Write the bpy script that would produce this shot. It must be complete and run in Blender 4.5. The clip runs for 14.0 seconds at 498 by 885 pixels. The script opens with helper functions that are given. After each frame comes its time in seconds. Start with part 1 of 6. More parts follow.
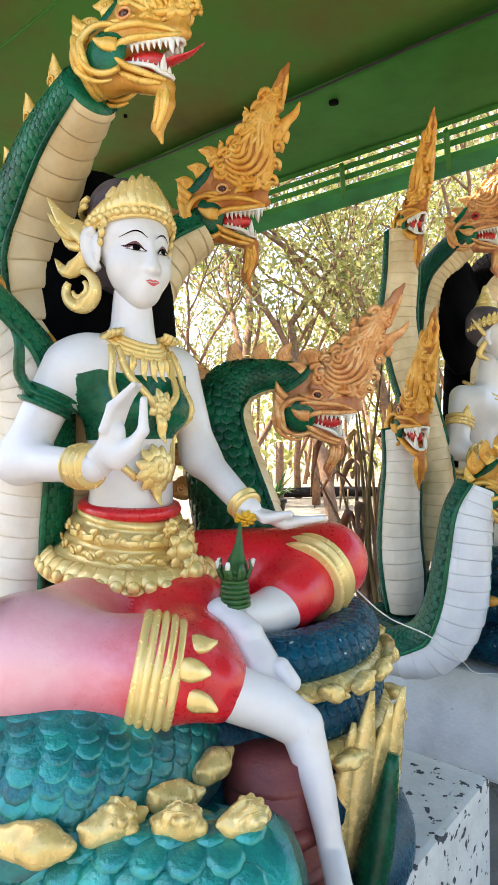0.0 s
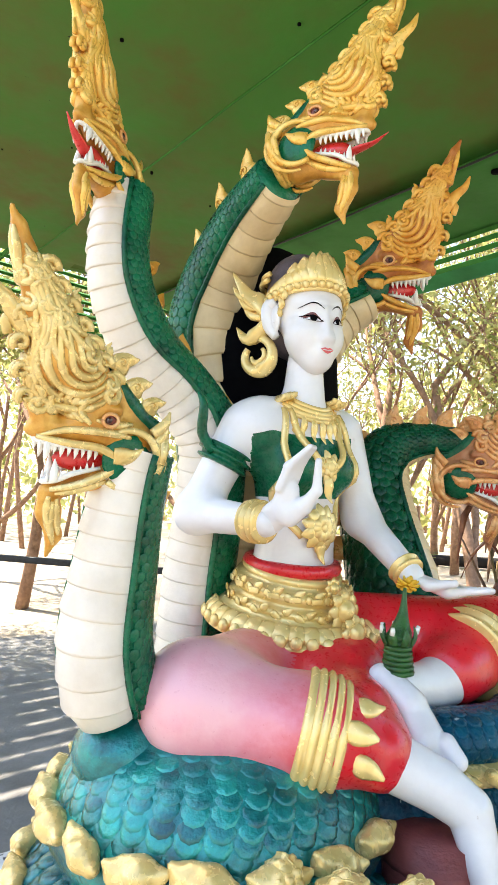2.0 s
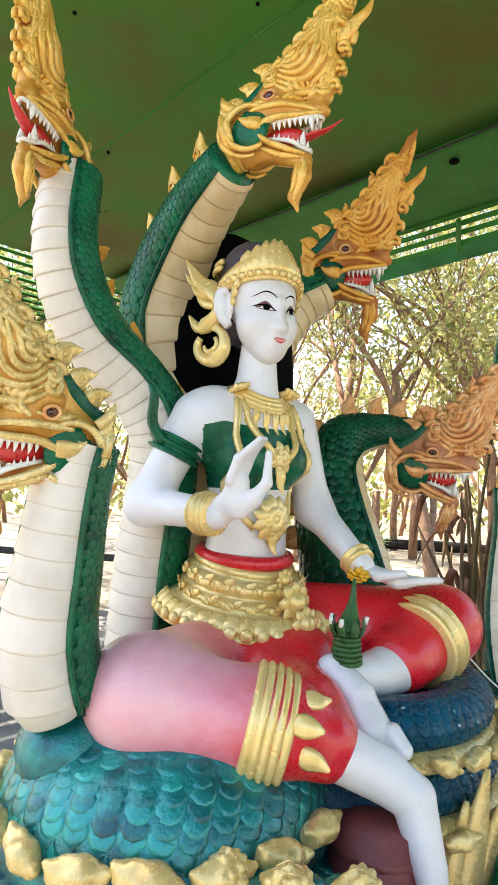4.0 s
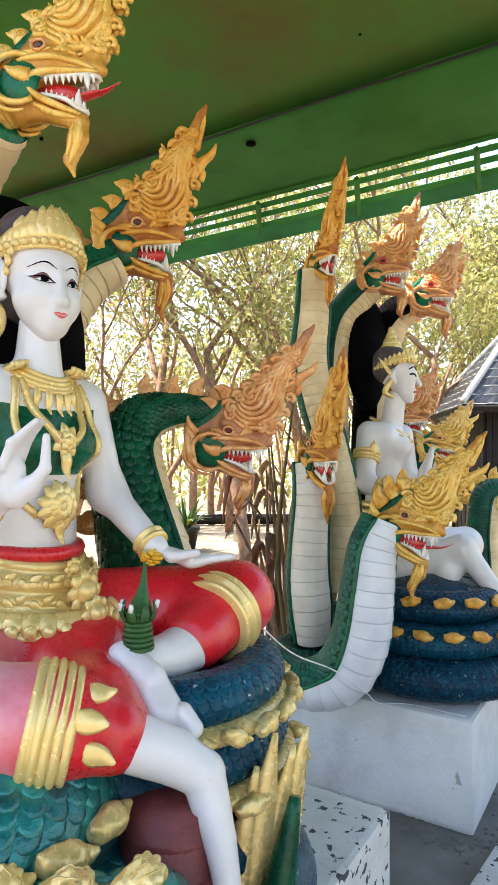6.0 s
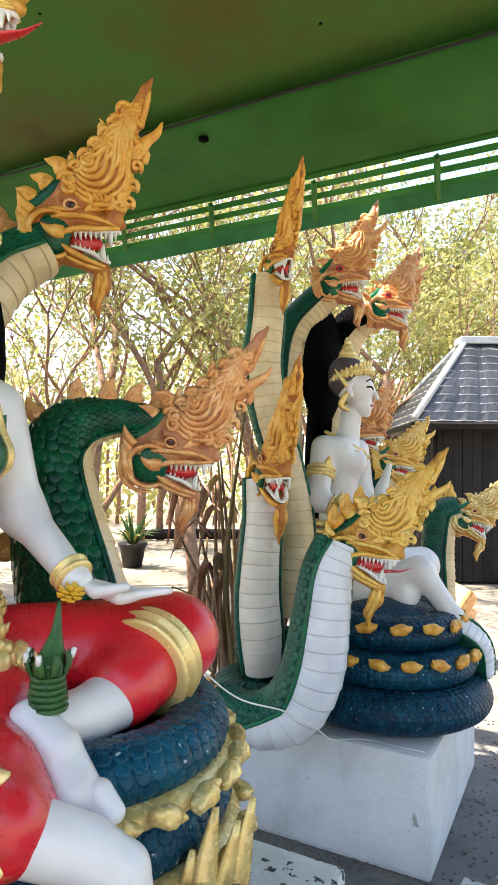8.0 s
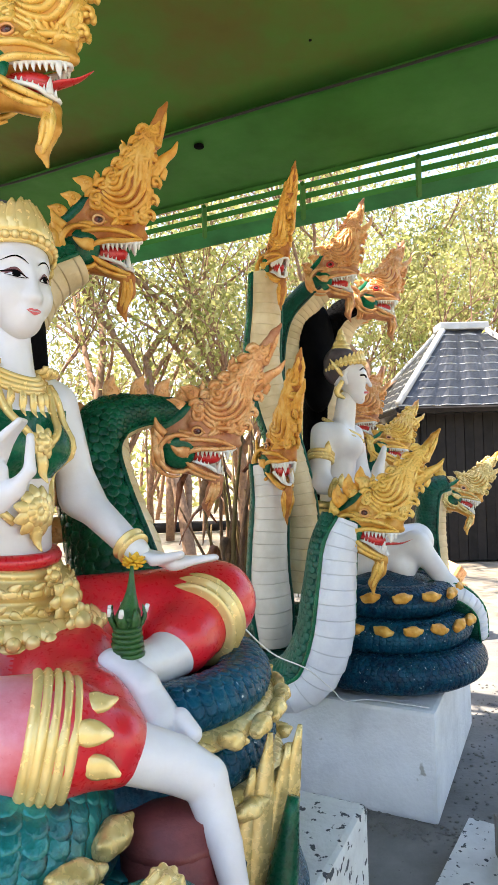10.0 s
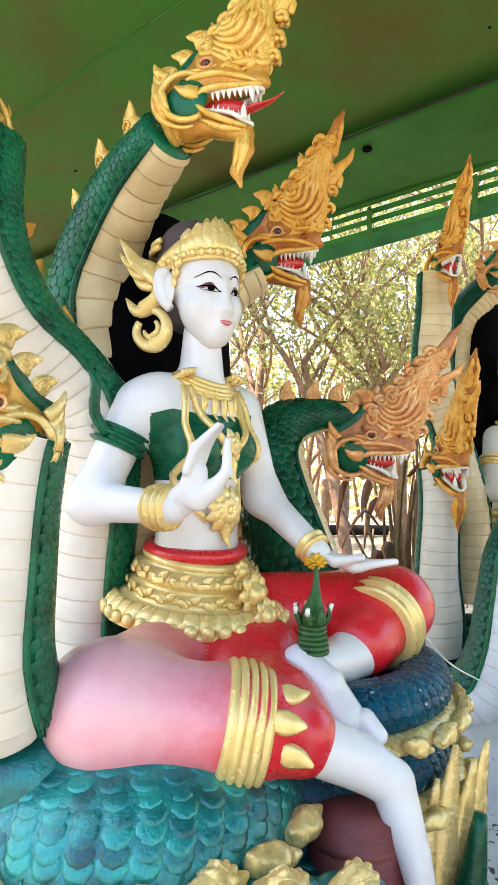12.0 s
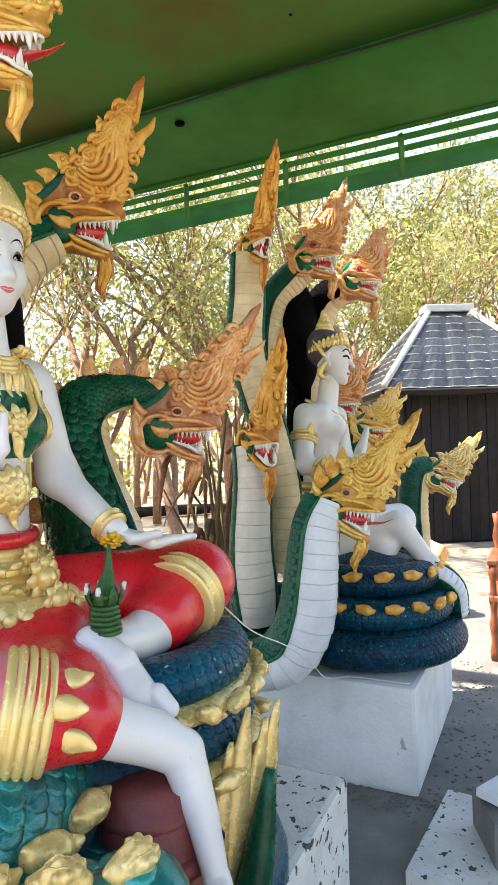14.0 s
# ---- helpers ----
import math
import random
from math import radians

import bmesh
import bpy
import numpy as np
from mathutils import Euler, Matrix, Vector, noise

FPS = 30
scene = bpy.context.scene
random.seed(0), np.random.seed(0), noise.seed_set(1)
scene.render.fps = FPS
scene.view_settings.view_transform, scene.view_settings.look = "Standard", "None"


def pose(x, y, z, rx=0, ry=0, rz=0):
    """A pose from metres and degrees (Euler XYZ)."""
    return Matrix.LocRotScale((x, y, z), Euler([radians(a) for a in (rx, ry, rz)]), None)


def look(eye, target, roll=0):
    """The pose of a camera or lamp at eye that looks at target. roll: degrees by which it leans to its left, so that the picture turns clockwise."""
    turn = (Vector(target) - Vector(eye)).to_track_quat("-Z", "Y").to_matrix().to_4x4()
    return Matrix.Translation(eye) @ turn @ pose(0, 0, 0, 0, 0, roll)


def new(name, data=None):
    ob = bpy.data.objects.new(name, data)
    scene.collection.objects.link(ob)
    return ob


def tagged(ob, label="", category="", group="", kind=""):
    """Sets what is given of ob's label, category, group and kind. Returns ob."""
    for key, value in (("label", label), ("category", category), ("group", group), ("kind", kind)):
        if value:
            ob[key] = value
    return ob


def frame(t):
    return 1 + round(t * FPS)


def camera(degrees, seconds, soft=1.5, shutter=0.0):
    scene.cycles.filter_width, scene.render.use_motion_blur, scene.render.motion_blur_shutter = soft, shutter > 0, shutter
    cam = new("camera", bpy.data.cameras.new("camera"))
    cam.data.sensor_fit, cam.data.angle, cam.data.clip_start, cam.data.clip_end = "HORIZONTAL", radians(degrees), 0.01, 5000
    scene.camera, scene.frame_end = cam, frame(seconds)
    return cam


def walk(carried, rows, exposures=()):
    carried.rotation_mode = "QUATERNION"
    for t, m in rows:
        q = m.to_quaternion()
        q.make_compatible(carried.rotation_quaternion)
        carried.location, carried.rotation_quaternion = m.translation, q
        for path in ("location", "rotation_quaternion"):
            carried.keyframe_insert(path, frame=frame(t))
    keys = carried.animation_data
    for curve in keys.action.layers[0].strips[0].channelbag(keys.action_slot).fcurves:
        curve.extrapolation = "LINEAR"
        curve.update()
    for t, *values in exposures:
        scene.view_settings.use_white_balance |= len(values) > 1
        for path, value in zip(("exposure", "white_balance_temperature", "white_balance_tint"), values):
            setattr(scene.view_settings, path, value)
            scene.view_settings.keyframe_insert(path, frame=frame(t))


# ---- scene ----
cam = camera(43.1, 14.0)
METRES, EYE, TILT, LEAN, TURN = 0.8, 1.5, 0.0, 0.0, 0.0
PATH = [
    (0, (0.098, 0.04, 1.515), (-0.042, 2.035, 1.481), -0.9),
    (0.5, (0.085, 0.014, 1.524), (-0.12, 2.003, 1.572), 0.1),
    (1, (0.072, 0.001, 1.526), (-0.236, 1.976, 1.592), 0.4),
    (1.5, (0.051, -0.01, 1.526), (-0.391, 1.938, 1.632), 1.2),
    (2, (0.027, -0.021, 1.521), (-0.521, 1.897, 1.664), 2.3),
    (2.2, (0.02, -0.027, 1.52), (-0.561, 1.88, 1.679), 2.7),
    (4.3, (0.054, 0.007, 1.542), (-0.323, 1.969, 1.626), 2.1),
    (4.5, (0.058, 0.011, 1.545), (-0.274, 1.981, 1.62), 1.9),
    (5, (0.082, 0.023, 1.542), (-0.126, 2.011, 1.612), 0.8),
    (5.5, (0.101, 0.031, 1.544), (0.044, 2.03, 1.603), 0.4),
    (6, (0.112, 0.043, 1.543), (0.241, 2.038, 1.588), 0.2),
    (6.5, (0.117, 0.072, 1.537), (0.381, 2.054, 1.563), 0.7),
    (7, (0.123, 0.134, 1.534), (0.401, 2.115, 1.522), 2.1),
    (7.5, (0.136, 0.219, 1.537), (0.402, 2.201, 1.565), 1.8),
    (8, (0.144, 0.244, 1.549), (0.424, 2.222, 1.639), 0.9),
    (8.2, (0.142, 0.239, 1.541), (0.447, 2.213, 1.636), 0.4),
    (10.3, (-0.005, 0.059, 1.523), (0.322, 2.031, 1.587), -1.7),
    (10.5, (-0.01, 0.057, 1.526), (0.29, 2.034, 1.593), -1.5),
    (11, (-0.032, 0.054, 1.532), (0.133, 2.045, 1.629), -1.2),
    (11.5, (-0.049, 0.044, 1.527), (-0.043, 2.041, 1.635), -0.7),
    (12, (-0.056, 0.047, 1.526), (-0.199, 2.04, 1.608), -0.4),
    (12.5, (-0.055, 0.044, 1.525), (-0.298, 2.028, 1.61), -0.6),
    (13, (-0.025, 0.046, 1.521), (-0.083, 2.043, 1.597), -1.1),
    (13.5, (0.015, 0.047, 1.517), (0.261, 2.032, 1.556), -1.4),
    (14, (0.03, 0.066, 1.512), (0.404, 2.03, 1.525), -1.7),
]
walk(cam, [(t, look(eye, target, roll)) for t, eye, target, roll in PATH], [(0, 2.2, 7200, 13), (2, 2.33, 7120, 11), (4.5, 2.10, 7200, 11), (5.5, 2.15, 7200, 13), (6.5, 2.1, 7200, 13), (8, 2.1, 7200, 13), (10.5, 2.2, 7200, 13), (12.5, 2.36, 7120, 11), (14, 2.1, 7200, 13)])
# ---------------------------------------------------------------- light
world = bpy.data.worlds.new("sky")
scene.world = world
world.use_nodes = True
wn = world.node_tree.nodes
sky = wn.new("ShaderNodeTexSky")
sky.sky_type, sky.sun_disc = "NISHITA", False
SUN_EL, SUN_AZ = radians(62), radians(-78)
sky.sun_elevation, sky.sun_rotation = SUN_EL, SUN_AZ
wn["Background"].inputs["Strength"].default_value = 0.15
world.node_tree.links.new(sky.outputs[0], wn["Background"].inputs[0])
sun = new("sun", bpy.data.lights.new("sun", "SUN"))
sun.data.energy, sun.data.angle, sun.data.color = 4.0, radians(0.6), (1.0, 0.95, 0.87)
sun_way = Vector((math.sin(SUN_AZ) * math.cos(SUN_EL), math.cos(SUN_AZ) * math.cos(SUN_EL), math.sin(SUN_EL)))
sun.matrix_world = look(sun_way * 30, (0, 0, 0))

# the shed, the plinths and the figures all face one way
FACE = Vector((0.81, -0.586, 0)).normalized()
LEFT = Vector((0.586, 0.81, 0)).normalized()
UP = Vector((0, 0, 1))


# ---------------------------------------------------------------- materials
def mat(name, stops, rough=0.5, metal=0.0, scale=20.0, bump=0.2, bump_scale=120.0, coat=0.0, detail=6.0, spots=None, translucent=0.0, vary=0.0, sheen=0.5):
    """A painted or natural surface: colour ramp over a noise, a finer noise for relief and gloss, optional chipped spots."""
    m = bpy.data.materials.new(name)
    m.use_nodes = True
    nt, nodes, link = m.node_tree, m.node_tree.nodes, m.node_tree.links.new
    b = nodes["Principled BSDF"]
    geo = nodes.new("ShaderNodeNewGeometry")
    big = nodes.new("ShaderNodeTexNoise")
    big.inputs["Scale"].default_value, big.inputs["Detail"].default_value, big.inputs["Roughness"].default_value = scale, detail, 0.62
    link(geo.outputs["Position"], big.inputs["Vector"])
    ramp = nodes.new("ShaderNodeValToRGB")
    el = ramp.color_ramp.elements
    while len(el) < len(stops):
        el.new(0.5)
    for e, (p, c) in zip(el, stops):
        e.position, e.color = p, (*c, 1)
    fac = big.outputs["Fac"]
    if vary:
        info = nodes.new("ShaderNodeObjectInfo")
        add = nodes.new("ShaderNodeMath")
        add.operation = "MULTIPLY_ADD"
        link(info.outputs["Random"], add.inputs[0])
        add.inputs[1].default_value = vary
        link(fac, add.inputs[2])
        sub = nodes.new("ShaderNodeMath")
        sub.operation = "SUBTRACT"
        link(add.outputs[0], sub.inputs[0])
        sub.inputs[1].default_value = vary / 2
        fac = sub.outputs[0]
    link(fac, ramp.inputs[0])
    colour = ramp.outputs[0]
    fine = nodes.new("ShaderNodeTexNoise")
    fine.inputs["Scale"].default_value, fine.inputs["Detail"].default_value = bump_scale, 5
    link(geo.outputs["Position"], fine.inputs["Vector"])
    if spots:
        size, level, tint = spots
        sp = nodes.new("ShaderNodeTexNoise")
        sp.inputs["Scale"].default_value, sp.inputs["Detail"].default_value = size, 3
        link(geo.outputs["Position"], sp.inputs["Vector"])
        cut = nodes.new("ShaderNodeValToRGB")
        cut.color_ramp.elements[0].position, cut.color_ramp.elements[1].position = level, level + 0.03
        link(sp.outputs["Fac"], cut.inputs[0])
        mix = nodes.new("ShaderNodeMix")
        mix.data_type = "RGBA"
        link(cut.outputs[0], mix.inputs[0])
        link(colour, mix.inputs[6])
        mix.inputs[7].default_value = (*tint, 1)
        colour = mix.outputs[2]
    link(colour, b.inputs["Base Color"])
    rr = nodes.new("ShaderNodeMapRange")
    rr.inputs["To Min"].default_value, rr.inputs["To Max"].default_value = max(0.05, rough - 0.13), min(1, rough + 0.13)
    link(fine.outputs["Fac"], rr.inputs["Value"])
    link(rr.outputs[0], b.inputs["Roughness"])
    b.inputs["Metallic"].default_value = metal
    b.inputs["Specular IOR Level"].default_value = sheen
    b.inputs["Coat Weight"].default_value = coat
    b.inputs["Coat Roughness"].default_value = 0.15
    if bump:
        bp = nodes.new("ShaderNodeBump")
        bp.inputs["Strength"].default_value, bp.inputs["Distance"].default_value = bump, 0.01
        link(fine.outputs["Fac"], bp.inputs["Height"])
        link(bp.outputs[0], b.inputs["Normal"])
    if translucent:
        tr = nodes.new("ShaderNodeBsdfTranslucent")
        link(colour, tr.inputs[0])
        ms = nodes.new("ShaderNodeMixShader")
        ms.inputs[0].default_value = translucent
        link(b.outputs[0], ms.inputs[1])
        link(tr.outputs[0], ms.inputs[2])
        link(ms.outputs[0], nodes["Material Output"].inputs[0])
    return m


WHITE = mat("white enamel skin", [(0.3, (0.68, 0.65, 0.66)), (0.7, (0.78, 0.76, 0.77))], 0.35, scale=9, bump=0.05, coat=0.3, spots=(70, 0.74, (0.55, 0.5, 0.48)))
GREEN = mat("green enamel", [(0.3, (0.0, 0.045, 0.022)), (0.7, (0.001, 0.15, 0.068))], 0.28, scale=14, bump=0.15, coat=0.08, vary=0.25, sheen=0.25)
DARKGREEN = mat("dark green enamel", [(0.3, (0.0, 0.030, 0.020)), (0.7, (0.001, 0.105, 0.068))], 0.32, scale=20, bump=0.2, coat=0.05, vary=0.3, sheen=0.25)
TEAL = mat("teal metallic enamel", [(0.25, (0.0, 0.06, 0.072)), (0.5, (0.0, 0.20, 0.20)), (0.75, (0.004, 0.33, 0.29))], 0.22, 0.35, scale=16, bump=0.3, bump_scale=150, coat=0.4, vary=0.3)
BLUE = mat("dark blue enamel with chips", [(0.3, (0.0005, 0.018, 0.045)), (0.7, (0.001, 0.080, 0.135))], 0.28, 0.1, scale=24, bump=0.35, coat=0.05, spots=(60, 0.685, (0.42, 0.48, 0.5)), vary=0.3, sheen=0.18)
GOLD = mat("gold paint", [(0.25, (0.66, 0.33, 0.05)), (0.5, (0.82, 0.50, 0.11)), (0.75, (0.90, 0.66, 0.24))], 0.3, 0.2, scale=22, bump=0.12, bump_scale=90)
PALEGOLD = mat("pale gold paint", [(0.25, (0.56, 0.36, 0.11)), (0.5, (0.74, 0.54, 0.21)), (0.75, (0.86, 0.70, 0.36))], 0.26, 0.3, scale=20, bump=0.14, bump_scale=80)
ORANGE = mat("orange gold paint", [(0.25, (0.60, 0.22, 0.025)), (0.5, (0.78, 0.38, 0.06)), (0.75, (0.88, 0.55, 0.16))], 0.36, 0.12, scale=26, bump=0.15, bump_scale=90)
COPPER = mat("faded copper paint", [(0.25, (0.58, 0.20, 0.065)), (0.5, (0.76, 0.36, 0.13)), (0.75, (0.88, 0.60, 0.32))], 0.3, 0.15, scale=26, bump=0.15, bump_scale=90)
RED = mat("red enamel", [(0.3, (0.60, 0.010, 0.020)), (0.7, (0.76, 0.018, 0.032))], 0.30, scale=10, bump=0.08, coat=0.3)
MAROON = mat("maroon paint", [(0.3, (0.16, 0.03, 0.03)), (0.7, (0.26, 0.06, 0.05))], 0.5, scale=18, bump=0.2)
IVORY = mat("ivory painted belly plate", [(0.3, (0.62, 0.55, 0.47)), (0.7, (0.75, 0.69, 0.62))], 0.4, scale=10, bump=0.08, coat=0.2, vary=0.1)
CREAM = mat("yellowed cream belly plate", [(0.3, (0.62, 0.46, 0.25)), (0.7, (0.80, 0.64, 0.40))], 0.42, scale=10, bump=0.1, coat=0.2, vary=0.12)
COOLWHITE = mat("bluish white belly plate", [(0.3, (0.66, 0.68, 0.76)), (0.7, (0.80, 0.82, 0.88))], 0.35, scale=10, bump=0.08, coat=0.3, vary=0.08)
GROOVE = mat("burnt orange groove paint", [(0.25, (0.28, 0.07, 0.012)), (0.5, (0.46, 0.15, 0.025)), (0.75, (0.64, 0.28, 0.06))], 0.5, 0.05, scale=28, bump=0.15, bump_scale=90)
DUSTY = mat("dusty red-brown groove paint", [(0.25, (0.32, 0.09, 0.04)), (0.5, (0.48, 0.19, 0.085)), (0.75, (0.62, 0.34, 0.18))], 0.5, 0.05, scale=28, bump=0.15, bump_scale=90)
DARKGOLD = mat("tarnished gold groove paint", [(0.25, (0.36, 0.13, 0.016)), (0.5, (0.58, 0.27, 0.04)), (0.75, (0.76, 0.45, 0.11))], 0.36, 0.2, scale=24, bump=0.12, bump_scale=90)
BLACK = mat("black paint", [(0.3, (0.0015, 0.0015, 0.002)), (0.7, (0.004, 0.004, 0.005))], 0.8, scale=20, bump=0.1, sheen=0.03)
HAIR = mat("dull violet hair paint", [(0.3, (0.055, 0.042, 0.05)), (0.7, (0.12, 0.095, 0.105))], 0.5, scale=16, bump=0.15, sheen=0.25)
LIP = mat("lip red paint", [(0.3, (0.62, 0.09, 0.10)), (0.7, (0.72, 0.13, 0.13))], 0.35, scale=20, bump=0)
TOOTH = mat("white tooth paint", [(0.3, (0.74, 0.72, 0.66)), (0.7, (0.84, 0.82, 0.78))], 0.35, scale=40, bump=0.05)
TONGUE = mat("red tongue paint", [(0.3, (0.50, 0.015, 0.012)), (0.7, (0.66, 0.03, 0.03))], 0.3, scale=40, bump=0.05, coat=0.4)
IRIS = mat("dark brown iris paint", [(0.3, (0.03, 0.008, 0.006)), (0.7, (0.08, 0.02, 0.015))], 0.2, scale=40, bump=0, coat=0.6)
PLASTER = mat("white painted concrete", [(0.25, (0.52, 0.53, 0.55)), (0.5, (0.68, 0.69, 0.71)), (0.75, (0.76, 0.77, 0.79))], 0.7, scale=5, bump=0.4, bump_scale=60, detail=9, spots=(9, 0.72, (0.36, 0.35, 0.33)))
PEELED = mat("peeling white paint on concrete", [(0.3, (0.56, 0.56, 0.55)), (0.7, (0.72, 0.72, 0.71))], 0.75, scale=9, bump=0.5, bump_scale=50, spots=(34, 0.61, (0.045, 0.05, 0.06)))
CONCRETE = mat("worn concrete", [(0.25, (0.11, 0.105, 0.10)), (0.5, (0.17, 0.165, 0.155)), (0.75, (0.24, 0.23, 0.22))], 0.85, scale=3, bump=0.5, bump_scale=45, detail=10, spots=(60, 0.70, (0.10, 0.095, 0.09)))
SOIL = mat("dry sandy soil", [(0.25, (0.17, 0.135, 0.10)), (0.5, (0.28, 0.235, 0.175)), (0.75, (0.40, 0.345, 0.27))], 0.95, scale=1.2, bump=0.6, bump_scale=25, detail=10)
ROOFSHEET = mat("olive green roof sheet", [(0.25, (0.020, 0.095, 0.014)), (0.5, (0.032, 0.155, 0.026)), (0.75, (0.055, 0.21, 0.045))], 0.6, scale=1.6, bump=0.25, bump_scale=14, detail=9, spots=(30, 0.77, (0.012, 0.018, 0.008)), sheen=0.12)
ROOFBROWN = mat("stained brown green roof sheet", [(0.36, (0.052, 0.185, 0.030)), (0.48, (0.075, 0.155, 0.030)), (0.62, (0.105, 0.112, 0.026)), (0.76, (0.086, 0.076, 0.020))], 0.6, scale=1.3, bump=0.25, bump_scale=14, detail=9, spots=(30, 0.77, (0.012, 0.015, 0.008)), sheen=0.12)
ROOFEDGE = mat("green translucent roof sheet", [(0.3, (0.012, 0.12, 0.045)), (0.7, (0.035, 0.22, 0.09))], 0.5, scale=3, bump=0.15, bump_scale=14, translucent=0.55)
BARK = mat("reddish bark", [(0.3, (0.16, 0.085, 0.05)), (0.7, (0.36, 0.21, 0.13))], 0.9, scale=14, bump=0.7, bump_scale=40)
LEAF = mat("dry green leaves", [(0.3, (0.15, 0.20, 0.04)), (0.5, (0.36, 0.36, 0.12)), (0.72, (0.62, 0.53, 0.28))], 0.45, scale=1.8, bump=0, translucent=0.55, detail=9)
DRYLEAF = mat("dry straw leaves", [(0.3, (0.20, 0.13, 0.05)), (0.7, (0.42, 0.30, 0.14))], 0.7, scale=4, bump=0, translucent=0.3)
SLATE = mat("dark grey roof shingle", [(0.3, (0.012, 0.014, 0.018)), (0.7, (0.032, 0.036, 0.044))], 0.34, scale=8, bump=0.3, vary=0.3, sheen=0.5)
PALEROOF = mat("pale hip cap paint and painted edge glint", [(0.3, (0.40, 0.40, 0.39)), (0.7, (0.55, 0.54, 0.53))], 0.6, scale=8, bump=0.2)
DARKWOOD = mat("dark stained boards", [(0.3, (0.006, 0.005, 0.005)), (0.7, (0.018, 0.015, 0.014))], 0.6, scale=9, bump=0.3, vary=0.3, sheen=0.2)
REDWOOD = mat("red brown varnished wood", [(0.3, (0.16, 0.04, 0.015)), (0.7, (0.34, 0.11, 0.045))], 0.45, scale=12, bump=0.25)
BANANA = mat("folded banana leaf", [(0.3, (0.012, 0.06, 0.012)), (0.7, (0.03, 0.13, 0.025))], 0.4, scale=40, bump=0.3, bump_scale=200)
MARIGOLD = mat("yellow flower petals", [(0.3, (0.75, 0.38, 0.02)), (0.7, (0.85, 0.55, 0.05))], 0.6, scale=60, bump=0.3)
IRON = mat("black iron", [(0.3, (0.012, 0.012, 0.013)), (0.7, (0.03, 0.03, 0.032))], 0.5, 0.4, scale=30, bump=0.2)
EYEPAINT = mat("dark red-brown eye paint", [(0.3, (0.10, 0.02, 0.018)), (0.7, (0.20, 0.06, 0.05))], 0.3, scale=60, bump=0)
THREAD = mat("white cotton thread", [(0.3, (0.7, 0.7, 0.7)), (0.7, (0.82, 0.82, 0.8))], 0.8, scale=60, bump=0)


def faded():
    """Red enamel bleached to pink by the sun on the knee, with scratches."""
    m = mat("sun-bleached red enamel", [(0.30, (0.62, 0.02, 0.03)), (0.46, (0.66, 0.12, 0.15)), (0.62, (0.76, 0.28, 0.34)), (0.8, (0.80, 0.41, 0.45))], 0.32, scale=9, bump=0.08, coat=0.35)
    nt = m.node_tree
    nodes, link = nt.nodes, nt.links.new
    ramp = next(n for n in nodes if n.bl_idname == "ShaderNodeValToRGB")
    noise_out = ramp.inputs[0].links[0].from_socket
    geo = next(n for n in nodes if n.bl_idname == "ShaderNodeNewGeometry")
    dist = nodes.new("ShaderNodeVectorMath")
    dist.operation = "DISTANCE"
    link(geo.outputs["Position"], dist.inputs[0])
    dist.inputs[1].default_value = (-0.42, 1.02, 1.20)
    rng = nodes.new("ShaderNodeMapRange")
    rng.inputs["From Min"].default_value, rng.inputs["From Max"].default_value = 0.12, 0.50
    rng.inputs["To Min"].default_value, rng.inputs["To Max"].default_value = 0.50, -0.22
    link(dist.outputs["Value"], rng.inputs["Value"])
    add = nodes.new("ShaderNodeMath")
    mul = nodes.new("ShaderNodeMath")
    mul.operation = "MULTIPLY"
    mul.inputs[1].default_value = 0.55
    link(noise_out, mul.inputs[0])
    link(mul.outputs[0], add.inputs[0])
    link(rng.outputs[0], add.inputs[1])
    link(add.outputs[0], ramp.inputs[0])
    return m


GILTPAINT = mat("bright gilt paint", [(0.3, (0.78, 0.53, 0.17)), (0.7, (0.90, 0.70, 0.32))], 0.24, 0.3, scale=14, bump=0.06, bump_scale=80)
FADED = faded()


# ---------------------------------------------------------------- mesh tools
def spline(points, n):
    """n points along a smooth curve through the given ones (any dimension)."""
    p = np.array([list(q) for q in points], float)
    p = np.vstack([2 * p[0] - p[1], p, 2 * p[-1] - p[-2]])
    out = []
    for u in np.linspace(0, len(p) - 3 - 1e-9, n):
        i, f = int(u), u - int(u)
        a, b, c, d = p[i:i + 4]
        out.append(0.5 * (2 * b + (c - a) * f + (2 * a - 5 * b + 4 * c - d) * f * f + (3 * b - a - 3 * c + d) * f ** 3))
    return np.array(out)


def unit(v):
    v = np.array(v, float)
    return v / max(1e-9, np.linalg.norm(v))


